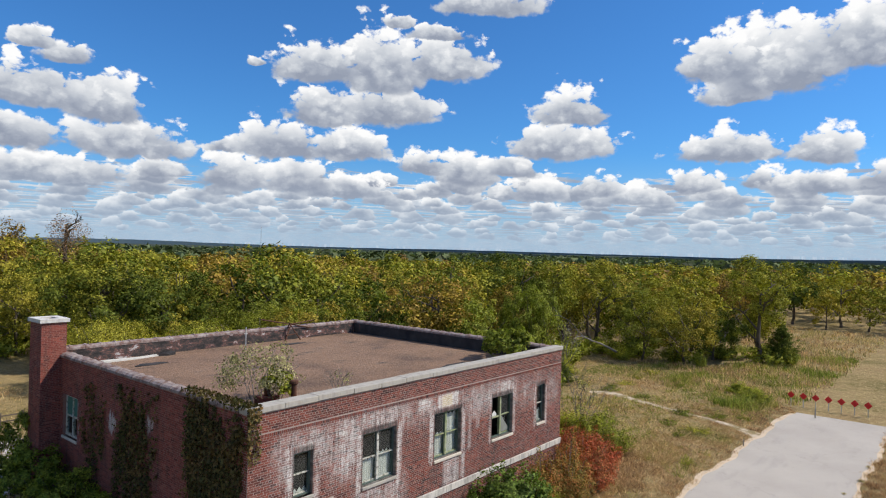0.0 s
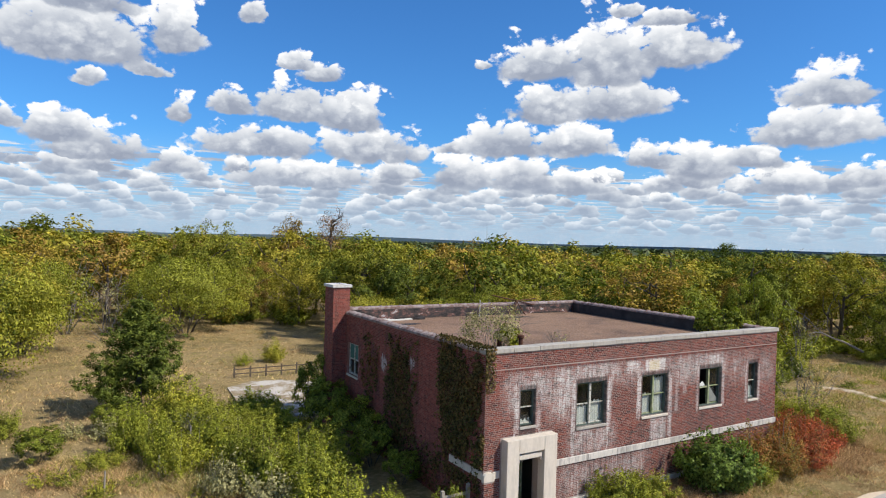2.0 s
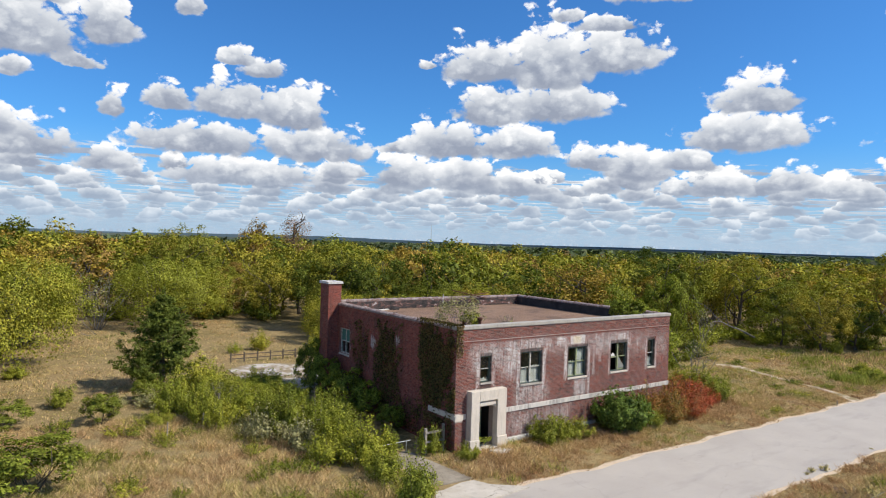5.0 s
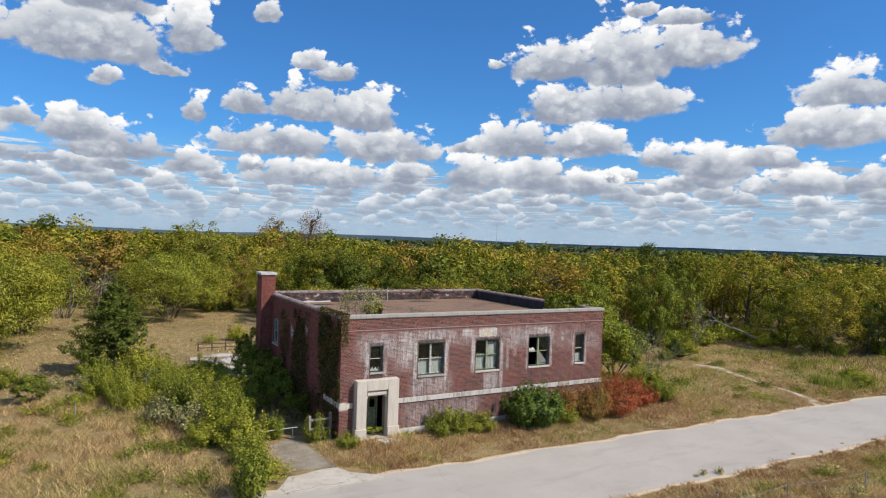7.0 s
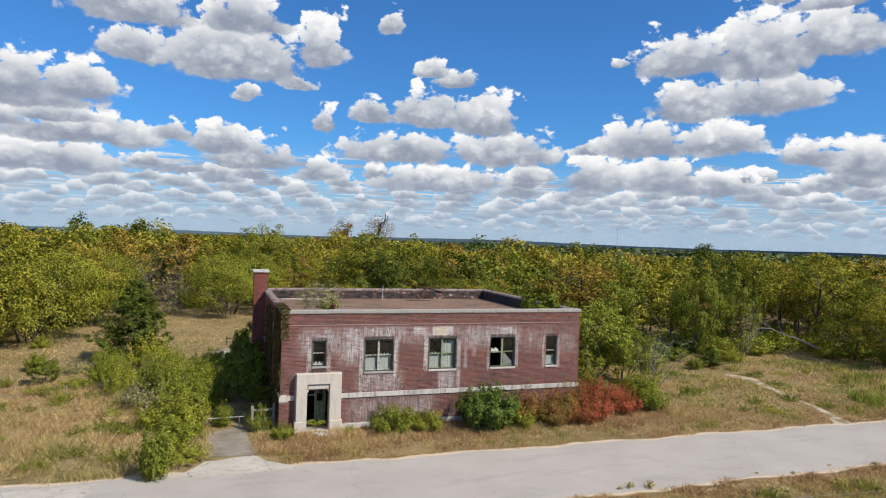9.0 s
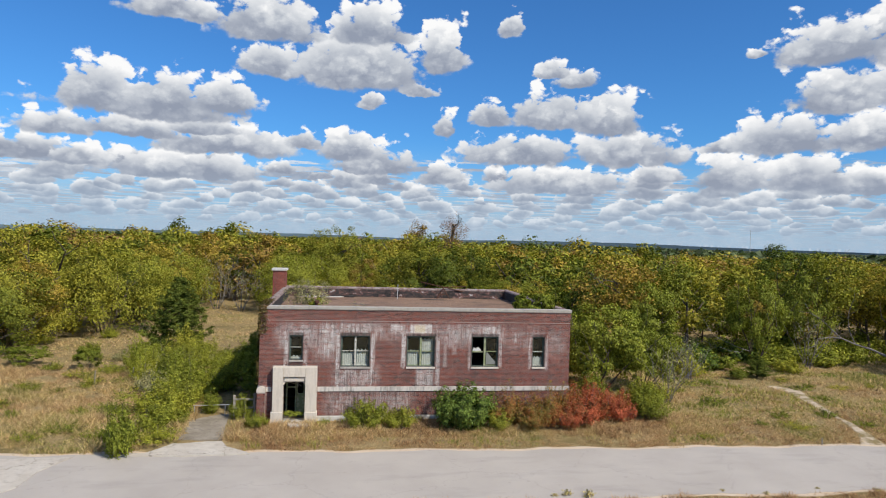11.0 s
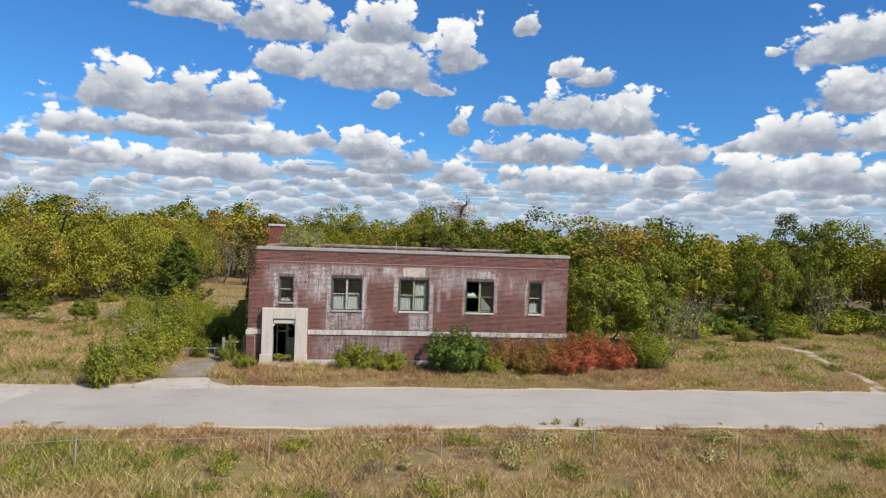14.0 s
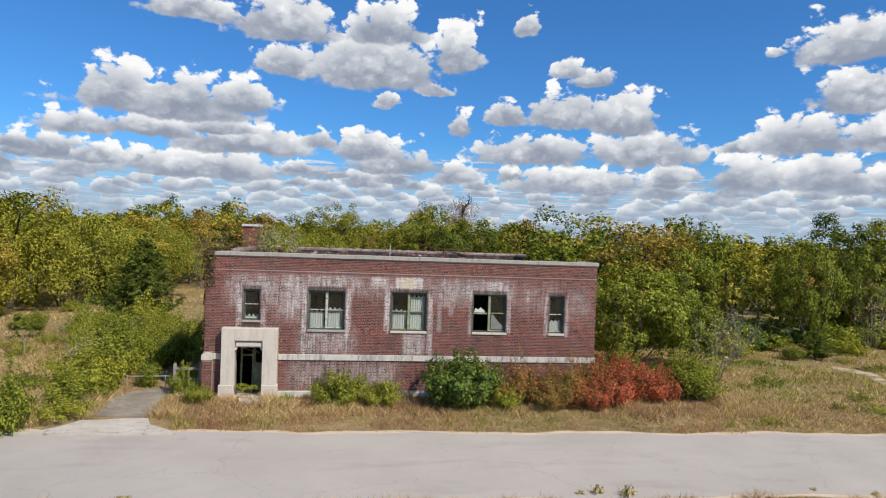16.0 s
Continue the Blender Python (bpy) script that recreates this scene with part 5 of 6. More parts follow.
def make_cedar(h, r, leaves, seed):
    rng = np.random.default_rng(seed)
    t = thing("cedar_tree", "dark green conical cedar standing in the field", "tree")
    bm = bmesh.new()
    tube(bm, [(0, 0, -0.2), (0, 0, h * 0.5), (0.05, 0, h * 0.97)], [0.16, 0.10, 0.02], 7, False)
    part("trunk", bm, bark, t)
    blobs = []
    for k in range(150):
        # a spray: small tufts along a limb that lifts towards its tip
        f = rng.random() ** 0.85
        z = 0.2 + f * (h - 0.7)
        a = rng.random() * math.tau
        tip = r * (1 - 0.95 * f ** 1.12) * (0.55 + 0.5 * rng.random()) * (1.0 + 0.16 * math.sin(3 * a + 4 * f))
        for j in range(5):
            g = 0.35 + 0.72 * (j + 0.5 * rng.random()) / 5
            s = (0.30 - 0.035 * j) * (1.15 - 0.55 * f) * (0.7 + 0.6 * rng.random())
            blobs.append((tip * g * math.cos(a) + 0.12 * rng.normal(), tip * g * math.sin(a) + 0.12 * rng.normal(), z + 0.42 * tip * g * g, s, s, s * 0.7))
    blobs.append((0, 0, h * 0.42, r * 0.40, r * 0.40, h * 0.36))
    blobs.append((0, 0, h - 0.2, 0.12, 0.12, 0.35))
    part("crown", tris_mesh("crown", leaf_tips(rng, blobs, leaves, 0.15, 0.35, 0.2, 0.17, (0, 0, h * 0.3)), leaf_dark), leaf_dark, t)
    return t


def set_at(t, x, y, turn=0, scale=1.0, tall=None):
    t.matrix_basis = pose(x, y, ground_z(x, y), 0, 0, turn) @ Matrix.Diagonal((scale, scale, tall or scale, 1))
    return t


def copy_at(t, x, y, turn=0, scale=1.0, tall=None, z=None):
    c = copy_thing(t, Matrix())
    c.matrix_basis = pose(x, y, ground_z(x, y) if z is None else z, 0, 0, turn) @ Matrix.Diagonal((scale, scale, tall or scale, 1))
    return c


# kinds of woodland tree, 9 m tall or so: height, radius, crown base, leaves, clumps, lean
EDGE = [make_tree("tree", "leafy woodland tree turning yellow and brown in autumn", "tree", h, r, b, round(n * 1.5), 0.165, leaf_wood, c, 5, 1, seed=k, lean=l)
        for k, (h, r, b, n, c, l) in enumerate(((9.0, 4.2, 0.91, 7000, 20, 0.2), (8.2, 3.9, 0.91, 6600, 16, -0.3), (9.6, 3.6, 1.6, 6200, 18, 0.5), (6.6, 4.3, 0.91, 6600, 16, 0.0), (10.2, 3.4, 2.0, 5600, 16, -0.6), (8.4, 3.3, 0.95, 5600, 14, 0.3)))]
OPEN_KINDS = [make_tree("tree", "airy yellow-green tree with a dark leaning trunk", "tree", h, r, b, n, 0.21, leaf_wood, 26, 7, 2, seed=60 + k, trunk=0.15, lean=l, sparse=True)
              for k, (h, r, b, n, l) in enumerate(((8.8, 3.5, 2.6, 4600, 0.8), (8.0, 3.2, 2.2, 4200, -0.9), (9.4, 3.2, 3.0, 4400, 0.2)))]
for t in EDGE + OPEN_KINDS:
    tagged(t, group="woodland edge trees")
BACK = [make_tree("tree", "woodland tree standing back among others in autumn leaf", "tree", h, r, 1.0, n, 0.30, leaf_wood, 12, 3, 0, seed=20 + k) for k, (h, r, n) in enumerate(((9.3, 3.9, 2000), (8.6, 4.1, 2000), (10.0, 3.6, 1900), (9.0, 4.4, 2100)))]
for t in BACK:
    tagged(t, group="woodland trees")


def wooded(x, y):
    """Where the woods stand."""
    if x < -15.5:
        return y > (17.5 if x < -20 else 33)
    if x < 12:
        return y > 55 + 2 * math.sin(x)
    if x < 20:
        return y > 34
    if x < 30:
        return y > 12 + 0.9 * abs(x - 26)
    if x < 44:
        return y > 13.5 + 0.5 * (x - 30)
    if x < 53:
        return y > 17
    if x < 66:
        return y > 5 - 0.55 * (x - 53)
    if x < 100:
        return y > 6 + 0.1 * (x - 66)
    return y > -14 - 0.3 * (x - 100)


def cover(x, y):
    """How many metres of wood lie between a place and the open ground towards the road."""
    a, b = 2.0 - x, -30.0 - y
    ln = math.hypot(a, b)
    d = 0.0
    while d < ln and d < 60:
        if not wooded(x + a * d / ln, y + b * d / ln):
            return d
        d += 2.0
    return d


wood_rnd = random.Random(21)
edge_spots, back_spots, deep_spots = [], [], []
y = -60.0
while y < 230:
    x = -110.0
    while x < 250:
        px, py = x + wood_rnd.uniform(-1.9, 1.9), y + wood_rnd.uniform(-1.9, 1.9)
        x += 4.7
        az = math.degrees(math.atan2(px - 0, py + 28))
        if not wooded(px, py) or not -34 < az < 97 or math.hypot(px, py + 28) > 230:
            continue
        c = cover(px, py)
        (edge_spots if c < 9 and math.hypot(px, py) < 95 else back_spots if c < 34 and math.hypot(px, py) < 110 else deep_spots).append((px, py))
    y += 4.7
back_spots.sort(key=lambda p: math.hypot(p[0], p[1] + 25))
deep_spots += back_spots[200:]
back_spots = back_spots[:200]
used = set()


def plant(kinds, spots, lo, hi):
    for px, py in spots:
        front = kinds is EDGE and cover(px, py) < 4.5
        if kinds is EDGE and px > 27 and wood_rnd.random() < 0.55:
            k, sort = wood_rnd.randrange(len(OPEN_KINDS)), OPEN_KINDS
        else:
            k, sort = wood_rnd.randrange(len(kinds)), kinds
        s = wood_rnd.uniform(lo, hi) * (0.92 if px > 28 else 1.08 if px < -12 else 1.0) * (0.78 if front and px < 27 else 1.0)
        tall = s * wood_rnd.uniform(0.86, 1.08)
        turn = wood_rnd.uniform(0, 360)
        if sort[k].name in used:
            copy_at(sort[k], px, py, turn, s, tall)
        else:
            used.add(sort[k].name)
            set_at(sort[k], px, py, turn, s, tall)


plant(EDGE, edge_spots, 0.66, 1.18)
plant(BACK, back_spots, 0.66, 1.20)

# the deep woods, joined
rng = np.random.default_rng(5)
deep_rnd = random.Random(8)
far_spots = []
for k in range(2600):
    r, a = 230 + 520 * deep_rnd.random() ** 1.2, radians(deep_rnd.uniform(-32, 95))
    far_spots.append((r * math.sin(a), -28 + r * math.cos(a)))
sets = []
for px, py in deep_spots:
    h = (deep_rnd.uniform(6.0, 9.6) + (2.0 if deep_rnd.random() < 0.08 else 0)) * (0.82 if px > 45 else 1.0)
    blobs = [(px + deep_rnd.uniform(-1.6, 1.6), py + deep_rnd.uniform(-1.6, 1.6), h - deep_rnd.uniform(1.2, 3.0), 1.7, 1.7, 1.4) for k in range(5)]
    near = math.hypot(px, py) < 120
    sets.append(leaf_tips(rng, blobs, 230 if near else 110, 0.46 if near else 0.8, 0.6, 0.4, 0.36, (px, py, h - 4)))
tagged(new("deep_woods", tris_mesh("deep_woods", np.concatenate(sets), leaf_canopy)), "dense autumn woodland canopy stretching into the distance", "woods", kind="stuff")
sets = []
for px, py in far_spots:
    h = deep_rnd.uniform(5.0, 7.8)
    blobs = [(px + deep_rnd.uniform(-5, 5), py + deep_rnd.uniform(-5, 5), h - 3, 4.5, 4.5, 3.2) for k in range(3)]
    sets.append(leaf_tips(rng, blobs, 30, 3.2, 0.8))
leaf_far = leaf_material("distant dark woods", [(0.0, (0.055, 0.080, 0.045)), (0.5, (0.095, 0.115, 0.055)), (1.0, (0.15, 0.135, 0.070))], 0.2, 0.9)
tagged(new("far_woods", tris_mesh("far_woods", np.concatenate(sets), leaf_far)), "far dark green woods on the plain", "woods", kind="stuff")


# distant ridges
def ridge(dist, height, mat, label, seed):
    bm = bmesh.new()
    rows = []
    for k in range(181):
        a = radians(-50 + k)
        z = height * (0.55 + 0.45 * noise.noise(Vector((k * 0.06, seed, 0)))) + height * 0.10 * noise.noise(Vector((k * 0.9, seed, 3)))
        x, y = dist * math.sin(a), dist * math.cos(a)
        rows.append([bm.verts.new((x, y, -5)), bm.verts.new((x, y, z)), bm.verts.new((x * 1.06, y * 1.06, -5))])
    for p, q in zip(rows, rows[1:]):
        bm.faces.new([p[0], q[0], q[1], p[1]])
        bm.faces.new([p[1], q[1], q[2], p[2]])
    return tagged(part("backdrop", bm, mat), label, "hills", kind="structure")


# air haze is put into both ridge colours as a blue tint, stronger on the far one
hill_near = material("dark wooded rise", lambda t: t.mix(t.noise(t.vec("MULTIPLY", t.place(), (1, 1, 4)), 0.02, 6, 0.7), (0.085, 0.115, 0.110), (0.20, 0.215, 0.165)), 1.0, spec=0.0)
hill_far = material("haze-tinted far rise", lambda t: t.mix(t.noise(t.vec("MULTIPLY", t.place(), (1, 1, 4)), 0.008, 5, 0.6), (0.10, 0.15, 0.19), (0.15, 0.20, 0.23)), 1.0, spec=0.0)
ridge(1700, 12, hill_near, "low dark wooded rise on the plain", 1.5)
ridge(3900, 26, hill_far, "far rise on the horizon tinted with blue haze", 7.7)

# ---- single trees ----
cedar = set_at(make_cedar(6.2, 3.5, 38000, 3), -8.9, 20.2, 0, 1.22, 1.06)
tagged(copy_at(cedar, 36.3, 10.4, 80, 0.55, 0.30), "low dark green juniper at the wood's edge")
tagged(copy_at(cedar, 61.5, -0.6, 130, 0.75, 0.70), "dark green cedar at the wood's edge")
tagged(copy_at(cedar, 24.5, 38.0, 10, 0.8, 1.0), "dark green cedar among the trees")


def bare(name, label, h, r, seed, leaves, mat, at, size=0.2):
    return set_at(make_tree(name, label, "tree", h, r, h * 0.42, leaves, size, mat, 30, 8, 3, seed, wood=bark, sparse=True), *at)


leaf_brown = leaf_material("thin russet leaves", [(0.0, (0.20, 0.115, 0.075)), (0.5, (0.30, 0.175, 0.11)), (1.0, (0.36, 0.23, 0.13))], 0.3, 0.9)
bare("tall_tree", "tall thin russet tree above the woods", 14.6, 3.2, 31, 3000, leaf_brown, (22.5, 73.0), 0.15)
bare("tall_tree", "tall thin yellowing tree above the woods", 12.9, 2.8, 32, 3200, leaf_wood, (16.4, 74.5), 0.22)

dome = make_tree("broad_tree", "broad low yellow-green tree with foliage to the ground", "tree", 7.2, 5.4, 0.85, 28000, 0.135, leaf_yellow, 34, 7, 1, 41)
set_at(dome, -1.6, 50.0, 20, 1.08, 1.05)
tagged(copy_at(dome, -18.6, 31.0, 110, 1.0, 1.15), "broad golden-leaved tree at the field's edge")
tagged(copy_at(dome, -23.5, 23.0, 200, 0.9, 0.95), "broad yellow-green tree at the field's edge")
tagged(copy_at(dome, -15.4, 41.5, 300, 0.9, 1.05), "broad yellow-green tree beside the mown field")
tagged(copy_at(dome, -27.0, 13.0, 60, 0.8, 0.85), "broad yellow-green tree at the field's edge")
copy_at(dome, 5.5, 60.0, 250, 0.8, 0.9)
tagged(copy_at(dome, 10.0, 33.0, 15, 0.62, 0.70), "round yellow-green tree behind the building")
tagged(copy_at(dome, 14.5, 27.0, 170, 0.6, 0.72), "round yellow-green tree behind the building")
tagged(copy_at(dome, 20.5, 25.0, 70, 0.7, 0.85), "round yellow-green tree behind the building")
tagged(copy_at(dome, 8.0, 24.5, 215, 0.40, 0.55), "round yellow-green tree behind the building")

# by the building's far side
green_tree = make_tree("small_tree", "bushy fresh green tree beside the building", "tree", 6.0, 3.0, 0.85, 15000, 0.14, leaf_green, 24, 6, 1, 51)
set_at(green_tree, 21.6, 6.2, 0, 1.0, 1.02)
tagged(copy_at(green_tree, 25.2, 6.8, 90, 0.72, 0.72), "bushy green tree beside the building")
tagged(copy_at(green_tree, 19.2, 9.5, 200, 0.8, 0.9), "bushy green tree close to the building")
tagged(copy_at(green_tree, 29.0, 15.0, 290, 0.9, 1.2), "bushy green tree at the wood's edge")
tagged(copy_at(green_tree, 40.0, 16.0, 30, 0.8, 1.3), "bushy green tree at the wood's edge")
copy_at(green_tree, 47.0, 19.0, 120, 0.9, 1.35)
bush = make_thicket("shrub", "yellow-green bushy shrub in dry grass", 2.6, 1.7, 6600, 0.10, leaf_shrub, 61, 40, 0.28)
bush_b = make_thicket("shrub", "loose olive-green shrub in dry grass", 2.8, 1.5, 5800, 0.10, leaf_olive, 66, 30, 0.22)
bush_c = make_thicket("shrub", "thin yellowing shrub with bare twigs", 2.2, 1.8, 3800, 0.09, leaf_shrub, 67, 36, 0.14, dead_wood)
set_at(bush, -6.6, 10.6, 0, 1.0, 0.85)
set_at(bush_b, -2.9, 6.9, 0, 0.9)
set_at(bush_c, -7.6, 10.2, 0, 1.0, 0.8)
bush_d = make_thicket("shrub", "half-bare tan shrub with grey twigs", 1.9, 1.5, 1900, 0.11, leaf_grey, 70, 40, 0.12, dead_wood)
set_at(bush_d, -6.9, 6.4)
# x, y, width, height, turn
SHRUBS = []
shrub_rnd = random.Random(53)
tries = 0
while len(SHRUBS) < 34 and tries < 4000:
    tries += 1
    py = shrub_rnd.uniform(-3.4, 18.2)
    px = shrub_rnd.uniform(-5.2 - 0.42 * max(py - 1.0, 0) + 0.12 * max(py - 11.0, 0), -3.9 if py < 9.5 else -2.6)
    if py < 2.5 and shrub_rnd.random() < 0.8:
        continue
    if min([math.hypot(px - q[0], py - q[1]) for q in SHRUBS] + [math.hypot(px + 5.6, py - 11.2), math.hypot(px + 8.9, py - 20.6) - 2.4]) > 1.25:
        SHRUBS.append((px, py, shrub_rnd.uniform(0.6, 1.05), shrub_rnd.choice((0.50, 0.68, 0.85, 1.05, 1.2)) * (1.0 if py > 4 else 0.62), shrub_rnd.uniform(0, 360)))
SHRUBS = [(x, y, s, min(h, 0.62) if y > 8.5 and x > -6.8 else h, a) for x, y, s, h, a in SHRUBS]
SHRUBS += [(-3.2, 10.2, 0.7, 0.55, 25), (-3.6, 7.6, 0.75, 0.85, 175), (-6.4, 13.6, 0.8, 0.85, 75), (-5.4, 15.4, 0.7, 0.6, 125)]
SHRUBS += [(-4.4, 0.7, 0.85, 0.95, 10), (-4.7, 3.1, 1.0, 1.15, 60), (-4.5, 5.6, 1.0, 1.2, 110), (-6.0, 4.5, 1.0, 1.1, 160), (-5.7, 1.8, 0.9, 0.85, 210)]
SHRUBS += [(-14.8, 17.8, 0.7, 0.6, 190), (-12.2, 16.6, 0.6, 0.6, 20), (-9.6, 15.6, 0.8, 0.6, 80), (-11.2, 11.4, 0.9, 0.35, 130)]
SHRUBS_FAR = [(-21.0, 24.0, 0.8, 0.7, 20), (-16.6, 27.5, 0.6, 0.5, 60), (-22.0, 17.5, 0.9, 0.8, 100), (1.8, 31.5, 0.7, 0.8, 140), (-0.6, 30.9, 0.5, 0.55, 180), (5.6, 27.5, 0.9, 1.0, 220), (20.0, 3.2, 0.9, 0.85, 260),
              (22.6, 1.9, 1.0, 0.75, 300), (24.4, 3.6, 0.8, 0.7, 340), (31.0, 11.0, 0.8, 0.6, 35), (34.0, 9.6, 0.6, 0.5, 75), (40.5, 12.5, 0.9, 0.6, 115), (46.0, 15.0, 0.9, 0.7, 155), (51.5, 12.0, 0.9, 0.7, 195), (41.0, -3.2, 0.9, 0.42, 235), (43.5, -1.5, 0.9, 0.40, 275)]
for k, (px, py, s, tall, turn) in enumerate(SHRUBS + SHRUBS_FAR):
    copy_at((bush, bush_b, bush_d, bush, bush_b, bush_c, bush_d)[k % 7] if k < 48 else (bush, bush_b, bush, bush_c)[k % 4], px, py, turn, s, tall)
edge_rnd = random.Random(31)
under = make_thicket("undergrowth", "leafy undergrowth at the foot of the woods", 2.6, 2.2, 1500, 0.24, leaf_olive, 68, 30, 0.5)
set_at(under, 31.5, 12.6)
under_b = make_thicket("undergrowth", "dark leafy undergrowth at the foot of the woods", 2.4, 2.3, 1600, 0.22, leaf_deep, 69, 30, 0.5)
set_at(under_b, 33.5, 15.6)
for k in range(34):
    px = edge_rnd.uniform(22, 54)
    py = edge_rnd.uniform(13.5, 23) - (2.0 if px < 30 else 0)
    if not (36 < px < 43 and py < 15):
        copy_at(edge_rnd.choice((under, under_b)), px, py, edge_rnd.uniform(0, 360), edge_rnd.uniform(0.8, 1.3), edge_rnd.uniform(0.6, 1.1))
for px, py in edge_spots:
    if px < 10 and cover(px, py) < 4.5:
        copy_at(edge_rnd.choice((under, under_b)), px + edge_rnd.uniform(-1.5, 1.5), py - edge_rnd.uniform(-0.5, 1.5), edge_rnd.uniform(0, 360), edge_rnd.uniform(0.8, 1.2), edge_rnd.uniform(0.6, 1.0))
    if px > 10:
        copy_at(under, px + edge_rnd.uniform(-1.5, 1.5), py + edge_rnd.uniform(-1.5, 1.5), edge_rnd.uniform(0, 360), edge_rnd.uniform(0.8, 1.3), edge_rnd.uniform(0.7, 1.3))
for px, py in edge_spots:
    if cover(px, py) < 3.5 and px > 12 and edge_rnd.random() < 0.5:
        copy_at(edge_rnd.choice((bush, bush_b, bush_c)), px + edge_rnd.uniform(-2, 2), py - edge_rnd.uniform(0.5, 2.5), edge_rnd.uniform(0, 360), edge_rnd.uniform(0.6, 1.1), edge_rnd.uniform(0.5, 1.0))
shade_bush = make_tree("shrub", "dark green leafy shrub crowding the side wall", "shrub", 3.4, 1.6, 0.3, 7000, 0.115, leaf_green, 20, 6, 1, 62, trunk=0.06)
set_at(shade_bush, -1.3, 11.9, 0, 0.82, 0.92)
for px, py, s, tall, turn in [(-0.9, 14.3, 0.66, 1.15, 50), (-1.1, 9.4, 0.75, 0.80, 100), (-1.0, 7.0, 0.62, 0.66, 170), (-0.8, 4.6, 0.5, 0.45, 330)]:
    copy_at(shade_bush, px, py, turn, s, tall)

tagged(copy_at(shade_bush, -13.4, 13.4, 20, 0.62, 0.52), "rounded dark green bush in the field")
tagged(copy_at(shade_bush, -10.4, 17.2, 200, 0.6, 0.45), "rounded dark green bush beside the cedar")
tagged(copy_at(shade_bush, -17.2, 4.4, 120, 1.15, 0.72), "broad leafy green bush in the straw field")
tagged(copy_at(shade_bush, -18.0, 14.6, 260, 0.9, 0.5), "leafy green bush at the field's edge")
tagged(copy_at(bush, -6.6, 17.4, 40, 1.0, 0.95), "yellow-green shrub crowding the cedar")
tagged(copy_at(bush_b, -7.4, 15.2, 100, 1.0, 0.75), "loose olive-green shrub below the cedar")

# in front of the building
green_bush = set_at(make_thicket("shrub", "dark green drooping shrub against the brick front", 2.9, 2.0, 19000, 0.125, leaf_deep, 71, 70, 0.36), 10.9, -1.55)
low_bush = set_at(make_thicket("shrub", "low yellow-green shrub against the brick front", 1.9, 1.5, 9500, 0.075, leaf_olive, 72, 50, 0.26), 5.7, -1.0)
tagged(copy_at(low_bush, 7.6, -0.95, 70, 0.85, 0.66), "low yellow-green shrub against the brick front")
tagged(copy_at(low_bush, -0.9, 0.6, 30, 0.55, 0.95), "weedy green shrub beside the corner pier")
tagged(copy_at(low_bush, 0.05, -1.0, 200, 0.5, 0.55), "weedy green shrub beside the corner pier")
sumac = set_at(make_thicket("sumac", "scarlet autumn sumac thicket beside the building", 2.5, 1.9, 11500, 0.075, leaf_red, 73, 54, 0.26, dead_wood), 17.6, -1.1)
for px, py, s, tall, turn in [(19.6, -0.6, 0.85, 0.95, 200), (18.7, 0.9, 0.85, 1.05, 260), (16.4, -1.9, 0.7, 0.72, 20), (20.5, 0.5, 0.55, 0.75, 20)]:
    copy_at(sumac, px, py, turn, s, tall)
rusty = set_at(make_thicket("sumac", "orange and olive autumn sumac against the brick front", 2.4, 1.7, 9000, 0.075, leaf_rust, 76, 44, 0.24, dead_wood), 15.4, -1.4)
for px, py, s, tall, turn in [(13.5, -1.3, 0.95, 1.0, 130), (14.5, -2.1, 0.7, 0.7, 50), (16.5, -0.9, 0.8, 0.95, 310)]:
    copy_at(rusty, px, py, turn, s, tall)
for px, py, s, tall, turn in [(12.6, -2.1, 0.62, 0.50, 10), (21.8, -0.6, 0.95, 0.72, 70), (22.6, 0.9, 1.0, 0.85, 150)]:
    tagged(copy_at(bush_b, px, py, turn, s, tall), "loose olive-green shrub beside the sumac")
sapling = set_at(make_thicket("sapling", "leafy green sapling at the road's edge", 2.7, 1.0, 6400, 0.10, leaf_green, 74, 34, 0.30), -5.3, -4.75, 0, 0.85, 1.2)
tagged(copy_at(sapling, -2.7, 1.7, 40, 0.6, 0.62), "leafy green sapling beside the driveway")
bare_bush = make_tree("bare_shrub", "bare grey leafless shrub in dry grass", "shrub", 3.6, 1.0, 0.3, 240, 0.12, leaf_grey, 12, 8, 2, 75, trunk=0.06, wood=dead_wood)
set_at(bare_bush, 24.9, 3.0)
copy_at(bare_bush, -8.6, 50.0, 40, 1.6, 1.5)
copy_at(bare_bush, -12.0, 52.0, 140, 2.0, 1.9)
copy_at(bare_bush, -6.9, 13.5, 90, 0.7, 0.4)
copy_at(bare_bush, 43.5, 14.0, 0, 1.0, 1.2)
copy_at(bare_bush, 30.2, 9.6, 210, 0.8, 0.9)

# on the roof
roof_tree = make_tree("roof_sapling", "sparse dusty sapling growing out of the roof", "sapling", 1.75, 1.25, 0.15, 3600, 0.062, leaf_grey, 20, 7, 2, 81, trunk=0.035, wood=dead_wood)
roof_tree.location = (2.35, 2.9, ROOF)
roof_tree.scale = (1.0, 1.0, 1.12)
t = make_tree("roof_sapling", "small leafy green plant growing beside a vent", "sapling", 1.25, 0.5, 0.2, 420, 0.12, leaf_yellow, 8, 4, 1, 82, trunk=0.03)
t.location = (2.65, 2.35, ROOF)
t = make_tree("roof_shrub", "thin twiggy plant growing on the roof", "shrub", 0.95, 0.5, 0.1, 120, 0.05, leaf_grey, 8, 14, 2, 83, trunk=0.02, wood=dead_wood)
t.location = (5.2, 2.2, ROOF)
